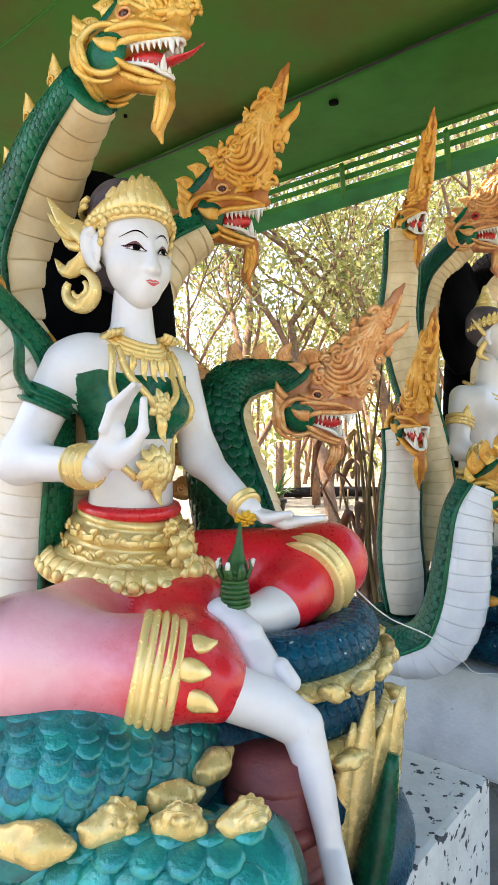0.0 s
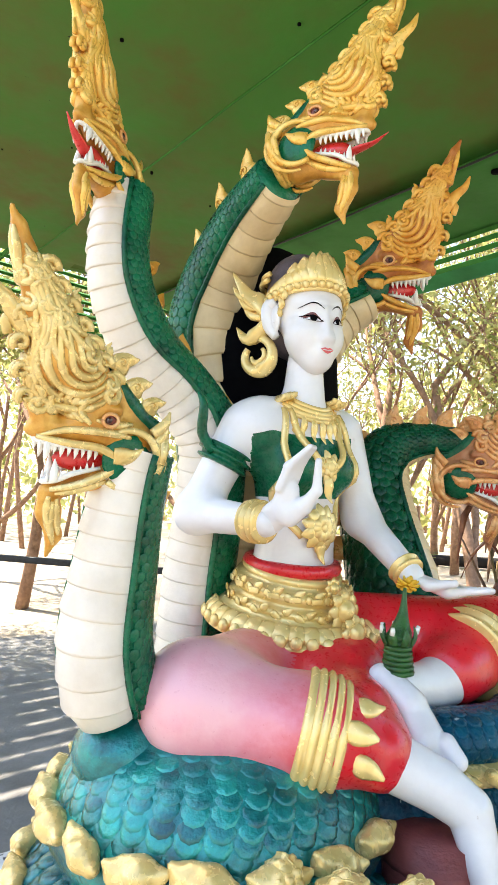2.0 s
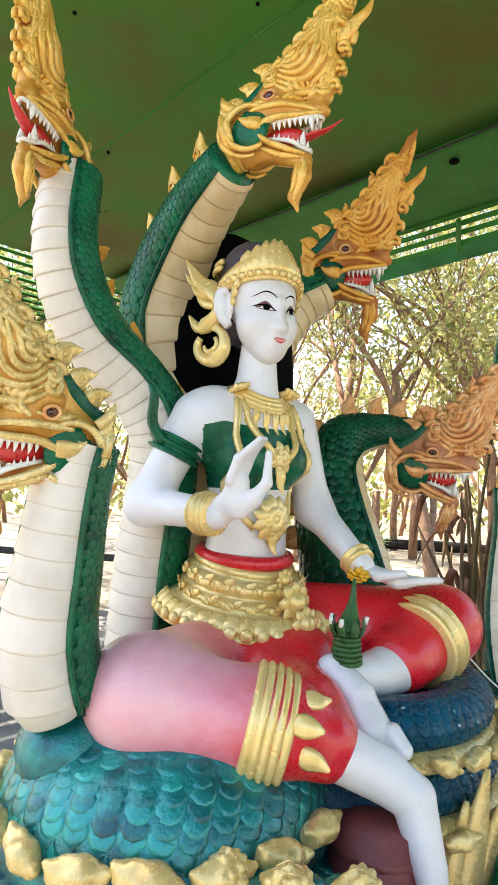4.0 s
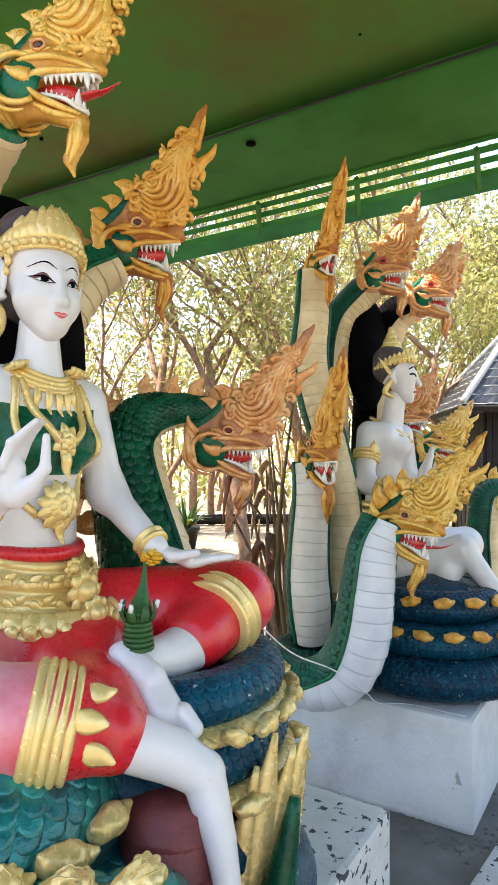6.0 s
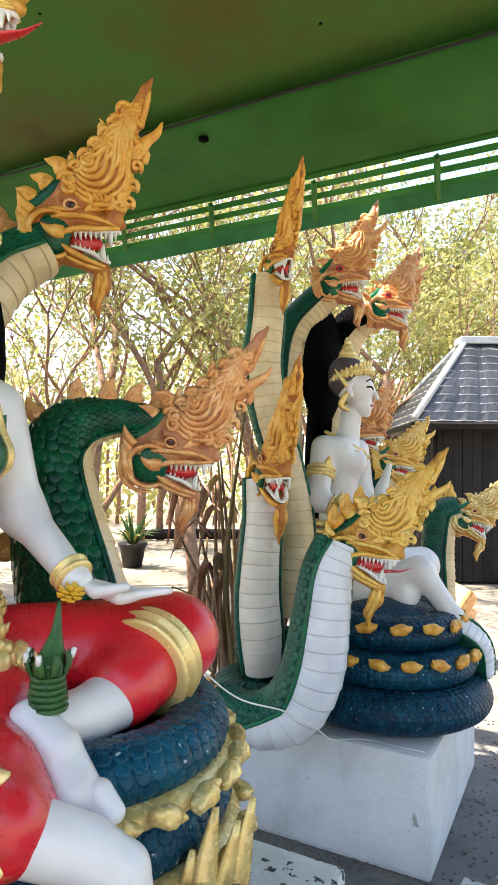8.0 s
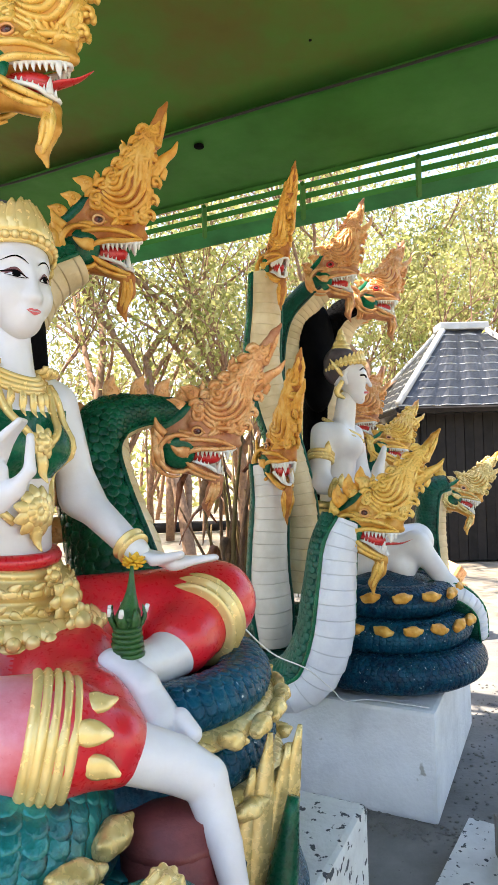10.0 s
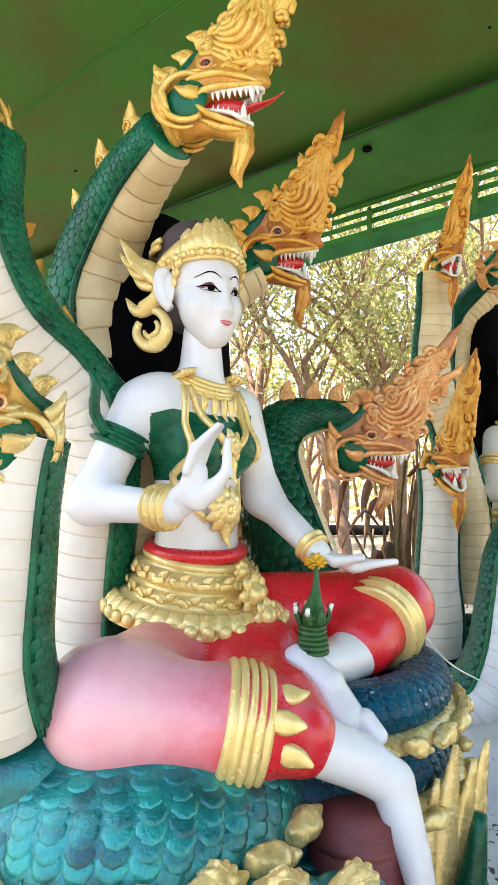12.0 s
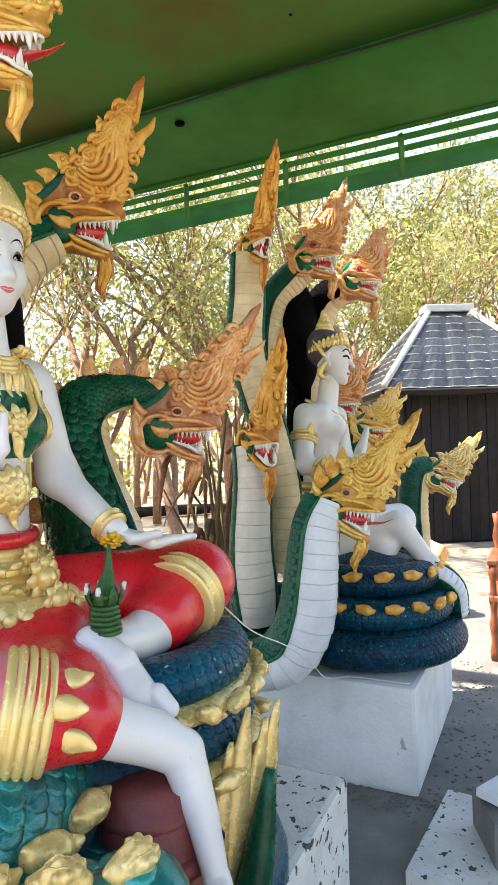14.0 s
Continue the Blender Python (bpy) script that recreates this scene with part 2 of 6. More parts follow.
class Geo:
    """Collects faces, each with the number of its material, for one mesh."""

    def __init__(self):
        self.v, self.f, self.m, self.n = [], [], [], 0

    def add(self, verts, faces, m=0):
        self.v.append(np.array(verts, float).reshape(-1, 3))
        self.f += [tuple(int(i) + self.n for i in f) for f in faces]
        self.m += list(m) if np.ndim(m) else [m] * len(faces)
        self.n += len(self.v[-1])
        return self

    def tube(self, points, radii, sides=8, m=0, steps=0, flat=1.0, axis=None):
        """A closed tapering tube; flat squeezes it along axis."""
        rows = np.hstack([np.array([list(p) for p in points], float), np.array(radii, float).reshape(-1, 1)]) if np.ndim(radii) else np.array([[*p, radii] for p in points], float)
        if steps:
            rows = spline(rows, steps)
        p, r = rows[:, :3], np.maximum(rows[:, 3], 1e-4)
        tan = np.gradient(p, axis=0)
        up = np.array(axis if axis is not None else (0.31, 0.17, 0.93), float)
        verts = []
        for q, t, s in zip(p, tan, r):
            t = unit(t)
            a = unit(up - t * (t @ up))
            b = np.cross(t, a)
            if axis is None:
                up = a
            for k in range(sides):
                w = 2 * math.pi * k / sides
                verts.append(q + s * (math.cos(w) * a * flat + math.sin(w) * b))
        n = len(p)
        faces = [(i * sides + k, i * sides + (k + 1) % sides, (i + 1) * sides + (k + 1) % sides, (i + 1) * sides + k) for i in range(n - 1) for k in range(sides)]
        faces += [tuple(range(sides))[::-1], tuple((n - 1) * sides + k for k in range(sides))]
        return self.add(verts, faces, m)

    def lathe(self, p, q, profile, m=0, sides=40, a=None, wide=1.0):
        """A turned band round the line p to q: rows of (share of the way, radius); wide stretches it along the second axis."""
        p, q = np.array(p, float), np.array(q, float)
        t = unit(q - p)
        a = unit(np.cross(t, (0.2, 0.3, 0.9)) if a is None else np.array(a, float) - t * (t @ np.array(a, float)))
        b = np.cross(t, a)
        ang = np.linspace(0, 2 * math.pi, sides + 1)[:-1]
        v = [p + (q - p) * f + r * (math.cos(w) * a + wide * math.sin(w) * b) for f, r in profile for w in ang]
        fs = [(i * sides + k, i * sides + (k + 1) % sides, (i + 1) * sides + (k + 1) % sides, (i + 1) * sides + k) for i in range(len(profile) - 1) for k in range(sides)]
        return self.add(v, fs, m)

    def ball(self, c, r, m=0, rings=8, sides=12, turn=None):
        r = np.array(r if np.ndim(r) else (r, r, r), float)
        verts = [(0, 0, 1)] + [(math.sin(a) * math.cos(b), math.sin(a) * math.sin(b), math.cos(a)) for a in np.linspace(0, math.pi, rings + 1)[1:-1] for b in np.linspace(0, 2 * math.pi, sides + 1)[:-1]] + [(0, 0, -1)]
        verts = np.array(verts) * r
        if turn is not None:
            verts = verts @ np.array(turn, float).T
        faces = [(0, 1 + k, 1 + (k + 1) % sides) for k in range(sides)]
        for i in range(rings - 2):
            a, b = 1 + i * sides, 1 + (i + 1) * sides
            faces += [(a + k, b + k, b + (k + 1) % sides, a + (k + 1) % sides) for k in range(sides)]
        last, a = len(verts) - 1, 1 + (rings - 2) * sides
        faces += [(last, a + (k + 1) % sides, a + k) for k in range(sides)]
        return self.add(verts + np.array(c, float), faces, m)

    def box(self, c, half, m=0, turn=None, bevel=0.0):
        """A box with chamfered edges (24 corners) about c."""
        h, e = np.array(half, float), min(bevel, min(half) * 0.9)
        bm = bmesh.new()
        bmesh.ops.create_cube(bm, size=2)
        for v in bm.verts:
            v.co = Vector((v.co.x * h[0], v.co.y * h[1], v.co.z * h[2]))
        if e > 0:
            bmesh.ops.bevel(bm, geom=bm.edges[:], offset=e, segments=2, affect="EDGES", profile=0.6)
        bm.verts.index_update()
        verts = np.array([v.co[:] for v in bm.verts])
        faces = [[v.index for v in f.verts] for f in bm.faces]
        bm.free()
        if turn is not None:
            verts = verts @ np.array(turn, float).T
        return self.add(verts + np.array(c, float), faces, m)

    def mesh(self, name, mats, smooth=True):
        me = bpy.data.meshes.new(name)
        v = np.vstack(self.v)
        me.from_pydata(v.tolist(), [], self.f)
        for m in mats if isinstance(mats, (list, tuple)) else [mats]:
            me.materials.append(m)
        me.polygons.foreach_set("material_index", np.array(self.m, dtype=np.int32))
        me.polygons.foreach_set("use_smooth", np.full(len(self.f), smooth))
        me.update()
        return me


def part(name, geo, mats, parent=None, label="", smooth=True, m=None):
    """Links collected geometry, or a mesh that is shared, as one object under a thing or a part."""
    ob = new(name, geo if isinstance(geo, bpy.types.Mesh) else geo.mesh(name, mats, smooth))
    if parent:
        ob.parent = parent
    if m is not None:
        ob.matrix_basis = m
    if label:
        ob["label"] = label
    return ob


def thing(name, label, category, group="", at=(0, 0, 0)):
    ob = new(name)
    ob.empty_display_size = 0.1
    ob.location = at
    return tagged(ob, label, category, group)


def basis(x, z):
    """A turn whose x axis is x and whose z axis leans to z."""
    x = unit(x)
    z = unit(np.array(z, float) - x * (x @ np.array(z, float)))
    return np.column_stack([x, np.cross(z, x), z])


def placed(at, turn, s=1.0):
    m = Matrix(np.array(turn).tolist()).to_4x4()
    return Matrix.Translation(Vector(at)) @ m @ Matrix.Diagonal((s, s, s, 1)) if not np.ndim(s) else Matrix.Translation(Vector(at)) @ m @ Matrix.Diagonal((*s, 1))


# ---------------------------------------------------------------- soft forms
def cap(p, r, q=None, s=None, m=0, flat=1.0, axis=None):
    """A rounded limb from p (radius r) to q (radius s), squeezed by flat along axis."""
    return np.array(p, float), r, np.array(p if q is None else q, float), r if s is None else s, m, flat, None if axis is None else unit(axis)


def distance(points, c):
    p, r, q, s, _, flat, axis = c
    d = q - p
    t = np.clip(((points - p) @ d) / max(1e-9, d @ d), 0, 1)
    off = points - p - t[..., None] * d
    if axis is not None:
        off = off + axis * ((off @ axis) * (1 / flat - 1))[..., None]
    return np.linalg.norm(off, axis=-1) - (r + (s - r) * t)


def blend_min(a, b, k):
    h = np.clip(0.5 + 0.5 * (b - a) / k, 0, 1)
    return b + (a - b) * h - k * h * (1 - h)


def field(points, caps, k):
    d = None
    for c in caps:
        e = distance(points, c)
        d = e if d is None else blend_min(d, e, k)
    return d


def soft(caps, h, k):
    """Vertices, faces and material numbers of the smooth union of limbs, on a grid of step h."""
    lo = np.min([np.minimum(c[0] - c[1] * max(1, c[5]), c[2] - c[3] * max(1, c[5])) for c in caps], 0) - 3 * h - k * 0.5
    hi = np.max([np.maximum(c[0] + c[1] * max(1, c[5]), c[2] + c[3] * max(1, c[5])) for c in caps], 0) + 3 * h + k * 0.5
    n = np.ceil((hi - lo) / h).astype(int) + 1
    vol = np.full(n, 1.0, np.float32)
    raw = np.full(n, 9.0, np.float32)
    ids = np.zeros(n, np.int16)
    ax = [lo[i] + h * np.arange(n[i]) for i in range(3)]
    for c in caps:
        reach = max(c[1], c[3]) * max(1, c[5]) + 2 * k + 3 * h
        a = np.clip(np.floor((np.minimum(c[0], c[2]) - reach - lo) / h).astype(int), 0, n)
        b = np.clip(np.ceil((np.maximum(c[0], c[2]) + reach - lo) / h).astype(int) + 1, 0, n)
        sl = tuple(slice(a[i], b[i]) for i in range(3))
        pts = np.stack(np.meshgrid(*(ax[i][sl[i]] for i in range(3)), indexing="ij"), -1)
        e = distance(pts, c).astype(np.float32)
        vol[sl] = blend_min(vol[sl], e, k)
        near = e < raw[sl]
        raw[sl] = np.where(near, e, raw[sl])
        ids[sl] = np.where(near, c[4], ids[sl])
    s, m = vol < 0, n - 1
    acc, cnt = np.zeros((*m, 3), np.float32), np.zeros(m, np.int8)
    for axis in range(3):
        o1, o2 = (axis + 1) % 3, (axis + 2) % 3
        for a in (0, 1):
            for b in (0, 1):
                s0, s1 = [None] * 3, [None] * 3
                s0[axis], s1[axis] = slice(0, m[axis]), slice(1, m[axis] + 1)
                s0[o1] = s1[o1] = slice(a, m[o1] + a)
                s0[o2] = s1[o2] = slice(b, m[o2] + b)
                v0, v1 = vol[tuple(s0)], vol[tuple(s1)]
                hit = (v0 < 0) != (v1 < 0)
                acc[..., axis] += np.where(hit, v0 / np.where(hit, v0 - v1, 1), 0)
                acc[..., o1] += a * hit
                acc[..., o2] += b * hit
                cnt += hit
    act = cnt > 0
    num = np.full(m, -1, np.int64)
    num[act] = np.arange(act.sum())
    cells = np.argwhere(act)
    verts = lo + h * (cells + acc[act] / cnt[act][:, None])
    kind = ids[tuple(np.minimum(np.round((verts - lo) / h).astype(int), n - 1).T)]
    faces = []
    for axis in range(3):
        o1, o2 = (axis + 1) % 3, (axis + 2) % 3
        s0, s1 = [None] * 3, [None] * 3
        s0[axis], s1[axis] = slice(0, m[axis]), slice(1, m[axis] + 1)
        s0[o1] = s1[o1] = slice(1, m[o1])
        s0[o2] = s1[o2] = slice(1, m[o2])
        a, b = s[tuple(s0)], s[tuple(s1)]
        e = np.argwhere(a != b)
        first = a[tuple(e.T)]
        e[:, o1] += 1
        e[:, o2] += 1

        def cell(d1, d2):
            i = e.copy()
            i[:, o1] += d1
            i[:, o2] += d2
            return num[tuple(i.T)]
        quad = np.column_stack([cell(-1, -1), cell(0, -1), cell(0, 0), cell(-1, 0)])
        faces.append(np.where(first[:, None], quad, quad[:, ::-1]))
    faces = np.vstack(faces)
    return verts, faces, kind[faces[:, 0]]


def onto(caps, k, p, way):
    """The first point of the soft form from p along way."""
    p, way = np.array(p, float), unit(way)
    for _ in range(140):
        d = float(field(p[None], caps, k)[0])
        if d < 5e-4:
            break
        p = p + way * max(d * 0.5, 3e-4)
    else:
        return None
    return p


# ---------------------------------------------------------------- shed, ground
def slab(name, c, half, material, label, category, kind="structure", turn=None, bevel=0.012):
    """A concrete block standing square to the shed."""
    t = np.column_stack([FACE, LEFT, UP]) if turn is None else turn
    g = Geo().box((0, 0, 0), half, 0, None, bevel)
    ob = part(name, g, material, None, smooth=False)
    ob.matrix_basis = placed(c, t)
    return tagged(ob, label, category, "", kind)


def from_shed(c, f, l, z):
    """A place f ahead and l to the left of c, the way the shed faces."""
    return np.array([c[0], c[1], 0]) + np.array(FACE) * f + np.array(LEFT) * l + np.array([0, 0, z])


def ground():
    n, size = 90, 400.0
    g = Geo()
    u = np.linspace(-1, 1, n)
    u = np.sign(u) * np.abs(u) ** 2.6 * size
    verts = []
    for a in u:
        for b in u:
            r = math.hypot(a, b - 2)
            rise = 0.03 * noise.noise(Vector((a * 0.5, b * 0.5, 0))) * min(1, max(0, (r - 5) / 4))
            verts.append((a, b + 2, rise - 0.02))
    faces = [(i * n + j, (i + 1) * n + j, (i + 1) * n + j + 1, i * n + j + 1) for i in range(n - 1) for j in range(n - 1)]
    g.add(verts, faces)
    tagged(part("ground", g, SOIL), "pale dry sandy ground beyond the shed", "ground", "", "structure")
    floor = Geo().box((-1.0, 0, -0.04), (5.2, 5.2, 0.04), 0, None, 0.01)
    ob = part("floor", floor, CONCRETE, smooth=False)
    ob.matrix_basis = placed(from_shed((0, 1.0), 0.6, 0.2, 0), np.column_stack([FACE, LEFT, UP]))
    tagged(ob, "worn grey concrete floor of the shed, dusty", "floor", "", "structure")


def sheet(name, rows, material, label, thick=0.006, wave=0.0, seed=0.0):
    """A roof sheet between two lines along the shed: rows of (near, far) points, with a slight sag."""
    (a, b), (c, d) = rows
    n, k = 40, 12
    g = Geo()
    top = []
    for i in range(n + 1):
        for j in range(k + 1):
            u, v = i / n, j / k
            p = (np.array(a) * (1 - u) + np.array(b) * u) * (1 - v) + (np.array(c) * (1 - u) + np.array(d) * u) * v
            p = p + np.array([0, 0, wave * (noise.noise(Vector((p[0] * 0.9 + seed, p[1] * 0.9, 0))) + 0.4 * noise.noise(Vector((p[0] * 3 + seed, p[1] * 3, 1)))) * min(1, 6 * v, 6 * (1 - v))])
            top.append(p)
    top = np.array(top)
    low = top - np.array([0, 0, thick])
    m = len(top)
    q = [(i * (k + 1) + j, (i + 1) * (k + 1) + j, (i + 1) * (k + 1) + j + 1, i * (k + 1) + j + 1) for i in range(n) for j in range(k)]
    edge = [i * (k + 1) for i in range(n + 1)] + [n * (k + 1) + j for j in range(1, k + 1)] + [i * (k + 1) + k for i in range(n - 1, -1, -1)] + [j for j in range(k - 1, 0, -1)]
    faces = q + [tuple(m + i for i in f[::-1]) for f in q] + [(edge[i], edge[i - 1], m + edge[i - 1], m + edge[i]) for i in range(len(edge))]
    g.add(np.vstack([top, low]), faces)
    return tagged(part(name, g, material), label, "roof", "", "structure")


def along(p, s, z=0.0):
    return np.array(p, float) + np.array(FACE) * s + np.array([0, 0, z])


SEAM = np.array([0.451, 2.824, 3.10])     # a point of the seam between the two sheets
RAIL = np.array([0.56, 3.60, 3.06])       # where the lattice strip begins
EDGE = np.array([0.634, 4.19, 3.0])       # the outer edge


def roof():
    near = SEAM - np.array(LEFT) * 2.7 + np.array([0, 0, 0.22])
    sheet("ceiling_near", ((along(near, -3.4), along(near, 5)), (along(SEAM + np.array(LEFT) * 0.16, -3.4, 0.03), along(SEAM + np.array(LEFT) * 0.16, 5, 0.03))), ROOFBROWN, "olive brown roof sheet seen from below, stained", wave=0.05)
    sheet("ceiling_far", ((along(SEAM, -3.4), along(SEAM, 5)), (along(RAIL, -3.4), along(RAIL, 5, 0.05))), ROOFSHEET, "green roof sheet seen from below with small holes", wave=0.03, seed=7)
    mid = RAIL + (EDGE - RAIL) * 0.60
    sheet("ceiling_edge", ((along(mid, -3.4), along(mid, 5, 0.07)), (along(EDGE, -3.4, -0.05), along(EDGE, 5, 0.10))), ROOFEDGE, "thin translucent green sheet along the roof edge", 0.004, 0.015, 3)
    # lattice strip between the sheets
    lat = thing("roof_lattice", "dark green painted slat lattice under the roof edge", "lattice")
    lat["kind"] = "structure"
    for k, f in enumerate((0.0, 0.3, 0.62, 1.0)):
        p = RAIL + (mid - RAIL) * f
        part("slat", Geo().tube([along(p, -3.4, -0.01), along(p, 5, 0.05)], 0.022, 4), ROOFSHEET, lat, smooth=False)
    for s in np.arange(-3.3, 4.8, 0.62):
        a = along(RAIL, s, -0.02)
        part("rafter", Geo().tube([a, a + unit((a[0], a[1], 0)) * 0.42 + np.array([0, 0, -0.03])], 0.016, 4), ROOFSHEET, lat, smooth=False)
    # louvres carrying the roof past its end, slats widened to shade the floor
    louvre = thing("roof_louvre", "dark green slatted louvre past the end of the roof", "lattice")
    louvre["kind"] = "structure"
    for k in range(9):
        a = along(SEAM, -3.52 - 0.20 * k, -0.02)
        p, q = a - np.array(LEFT) * 2.7 + np.array([0, 0, 0.2]), a + np.array(LEFT) * 1.3
        part("slat", Geo().box((p + q) / 2, (2.0, 0.098, 0.012), 0, basis(q - p, (0.3, -0.2, 0.93)), 0.003), ROOFSHEET, louvre, smooth=False)
    for l in (-2.6, -1.2, 0.2, 1.25):
        a = SEAM + np.array(LEFT) * l + np.array([0, 0, 0.05 - 0.06 * l / 2.7 if l < 0 else 0.0])
        part("rafter", Geo().tube([along(a, -3.3), along(a, -5.3)], 0.02, 4), ROOFSHEET, louvre, smooth=False)
    # folded lips where the sheets overlap
    for p, z, r in ((SEAM, -0.012, 0.0065), (SEAM + np.array(LEFT) * 0.012, -0.010, 0.004), (SEAM - np.array(LEFT) * 1.05 + np.array([0, 0, 0.08]), -0.02, 0.006)):
        pts = [along(p, s, z + 0.012 * noise.noise(Vector((s * 2, p[1], 0)))) for s in np.arange(-3.3, 4.9, 0.25)]
        tagged(part("roof_seam", Geo().tube(pts, r, 5), IRON if r > 0.0062 else ROOFSHEET), "folded dark seam of the roof sheet", "roof", "", "structure")
    hole = part("roof_hole", Geo().tube([(0.314, 3.10, 3.085), (0.314, 3.10, 3.075)], 0.024, 12), BLACK)
    tagged(hole, "small dark round hole patch in the roof sheet", "roof", "", "structure")
    rnd = random.Random(8)
    for k in range(26):
        v = rnd.uniform(0.1, 2.3)
        q = along(SEAM - np.array(LEFT) * v, rnd.uniform(-2.4, 2.2), 0.030 + 0.19 * (v + 0.16) / 2.86)
        sag = noise.noise(Vector((q[0] * 0.9, q[1] * 0.9, 0))) + 0.4 * noise.noise(Vector((q[0] * 3, q[1] * 3, 1)))
        q = q + np.array([0, 0, 0.05 * sag * min(1, 6 * (v + 0.16) / 2.86)])
        r = rnd.uniform(0.004, 0.010)
        tagged(part("roof_rivet", Geo().tube([q - (0, 0, 0.012), q + (0, 0, 0.005)], [r, r], 7), BLACK), "small dark rivet under the roof sheet", "roof", "", "structure")
    for x in (-3.1, 4.6):
        for p in (EDGE - np.array(LEFT) * 0.4, SEAM - np.array(LEFT) * 2.6):
            q = along(p, x)
            top = q[2]
            tagged(part("post", Geo().tube([(q[0], q[1], 0), (q[0], q[1], top)], 0.04, 12), IRON), "dark steel roof post standing on the floor", "post", "", "structure")


ground()
roof()
PLINTH = 0.463
CORNER_A, CORNER_B = (0.68, 1.975), (1.205, 2.585)
slab("plinth_near", from_shed(CORNER_A, -0.62, -0.86, PLINTH / 2), (0.62, 0.86, PLINTH / 2), PEELED, "white concrete plinth with peeling black-spotted paint", "plinth", bevel=0.02)
slab("plinth_far", from_shed(CORNER_B, -0.62, 0.53, PLINTH / 2), (0.62, 0.55, PLINTH / 2), PLASTER, "white painted concrete plinth with stained foot", "plinth", bevel=0.02)


# ---------------------------------------------------------------- serpent pieces
HEAD_CAPS = [
    cap((-0.18, 0, 0.04), 0.20, (0.20, 0, 0.19), 0.18),
    cap((0.18, 0, 0.15), 0.145, (0.54, 0, 0.11), 0.085),
    cap((0.57, 0, 0.17), 0.058, (0.63, 0, 0.10), 0.05),
    cap((0.12, 0, 0.38), 0.19, (0.46, 0, 0.66), 0.23, 0, 0.72, (0, 1, 0)),
    cap((0.46, 0, 0.66), 0.23, (0.64, 0, 0.98), 0.165, 0, 0.72, (0, 1, 0)),
    cap((0.64, 0, 0.98), 0.165, (0.75, 0, 1.20), 0.11, 0, 0.72, (0, 1, 0)),
    cap((0.75, 0, 1.20), 0.11, (0.86, 0, 1.38), 0.072, 0, 0.8, (0, 1, 0)),
    cap((0.86, 0, 1.38), 0.072, (0.90, 0, 1.50), 0.05, 0, 0.8, (0, 1, 0)),
    cap((0.90, 0, 1.50), 0.05, (0.97, 0, 1.62), 0.022, 0, 0.8, (0, 1, 0)),
    cap((0.54, 0, 0.26), 0.09, (0.62, 0, 0.58), 0.13, 0, 0.72, (0, 1, 0)),
    cap((-0.26, 0, 0.12), 0.11, (0.16, 0, 0.50), 0.12, 0, 0.8, (0, 1, 0)),
    cap((0.53, 0, 0.16), 0.075, (0.60, 0, 0.27), 0.075),
    cap((0.04, 0.13, 0.32), 0.06, (0.30, 0.08, 0.35), 0.045),
    cap((0.04, -0.13, 0.32), 0.06, (0.30, -0.08, 0.35), 0.045),
    cap((-0.12, 0, -0.20), 0.17, (0.08, 0, -0.24), 0.10),
    cap((0.05, 0, -0.25), 0.10, (0.42, 0, -0.39), 0.07, 0, 0.9, (0, 0, 1)),
    cap((0.43, 0, -0.38), 0.075, (0.40, 0, -0.54), 0.095, 0, 0.6, (0, 1, 0)),
    cap((0.40, 0, -0.54), 0.095, (0.33, 0, -0.74), 0.06, 0, 0.6, (0, 1, 0)),
    cap((0.33, 0, -0.74), 0.06, (0.37, 0, -0.90), 0.022, 0, 0.6, (0, 1, 0)),
]


def spiral(cx, cz, r, start, turns, grow=0.0):
    return [(cx + (r * (1 - f) + grow) * math.cos(start + turns * 2 * math.pi * f), cz + (r * (1 - f) + grow) * math.sin(start + turns * 2 * math.pi * f)) for f in np.linspace(0, 0.88, 14)]


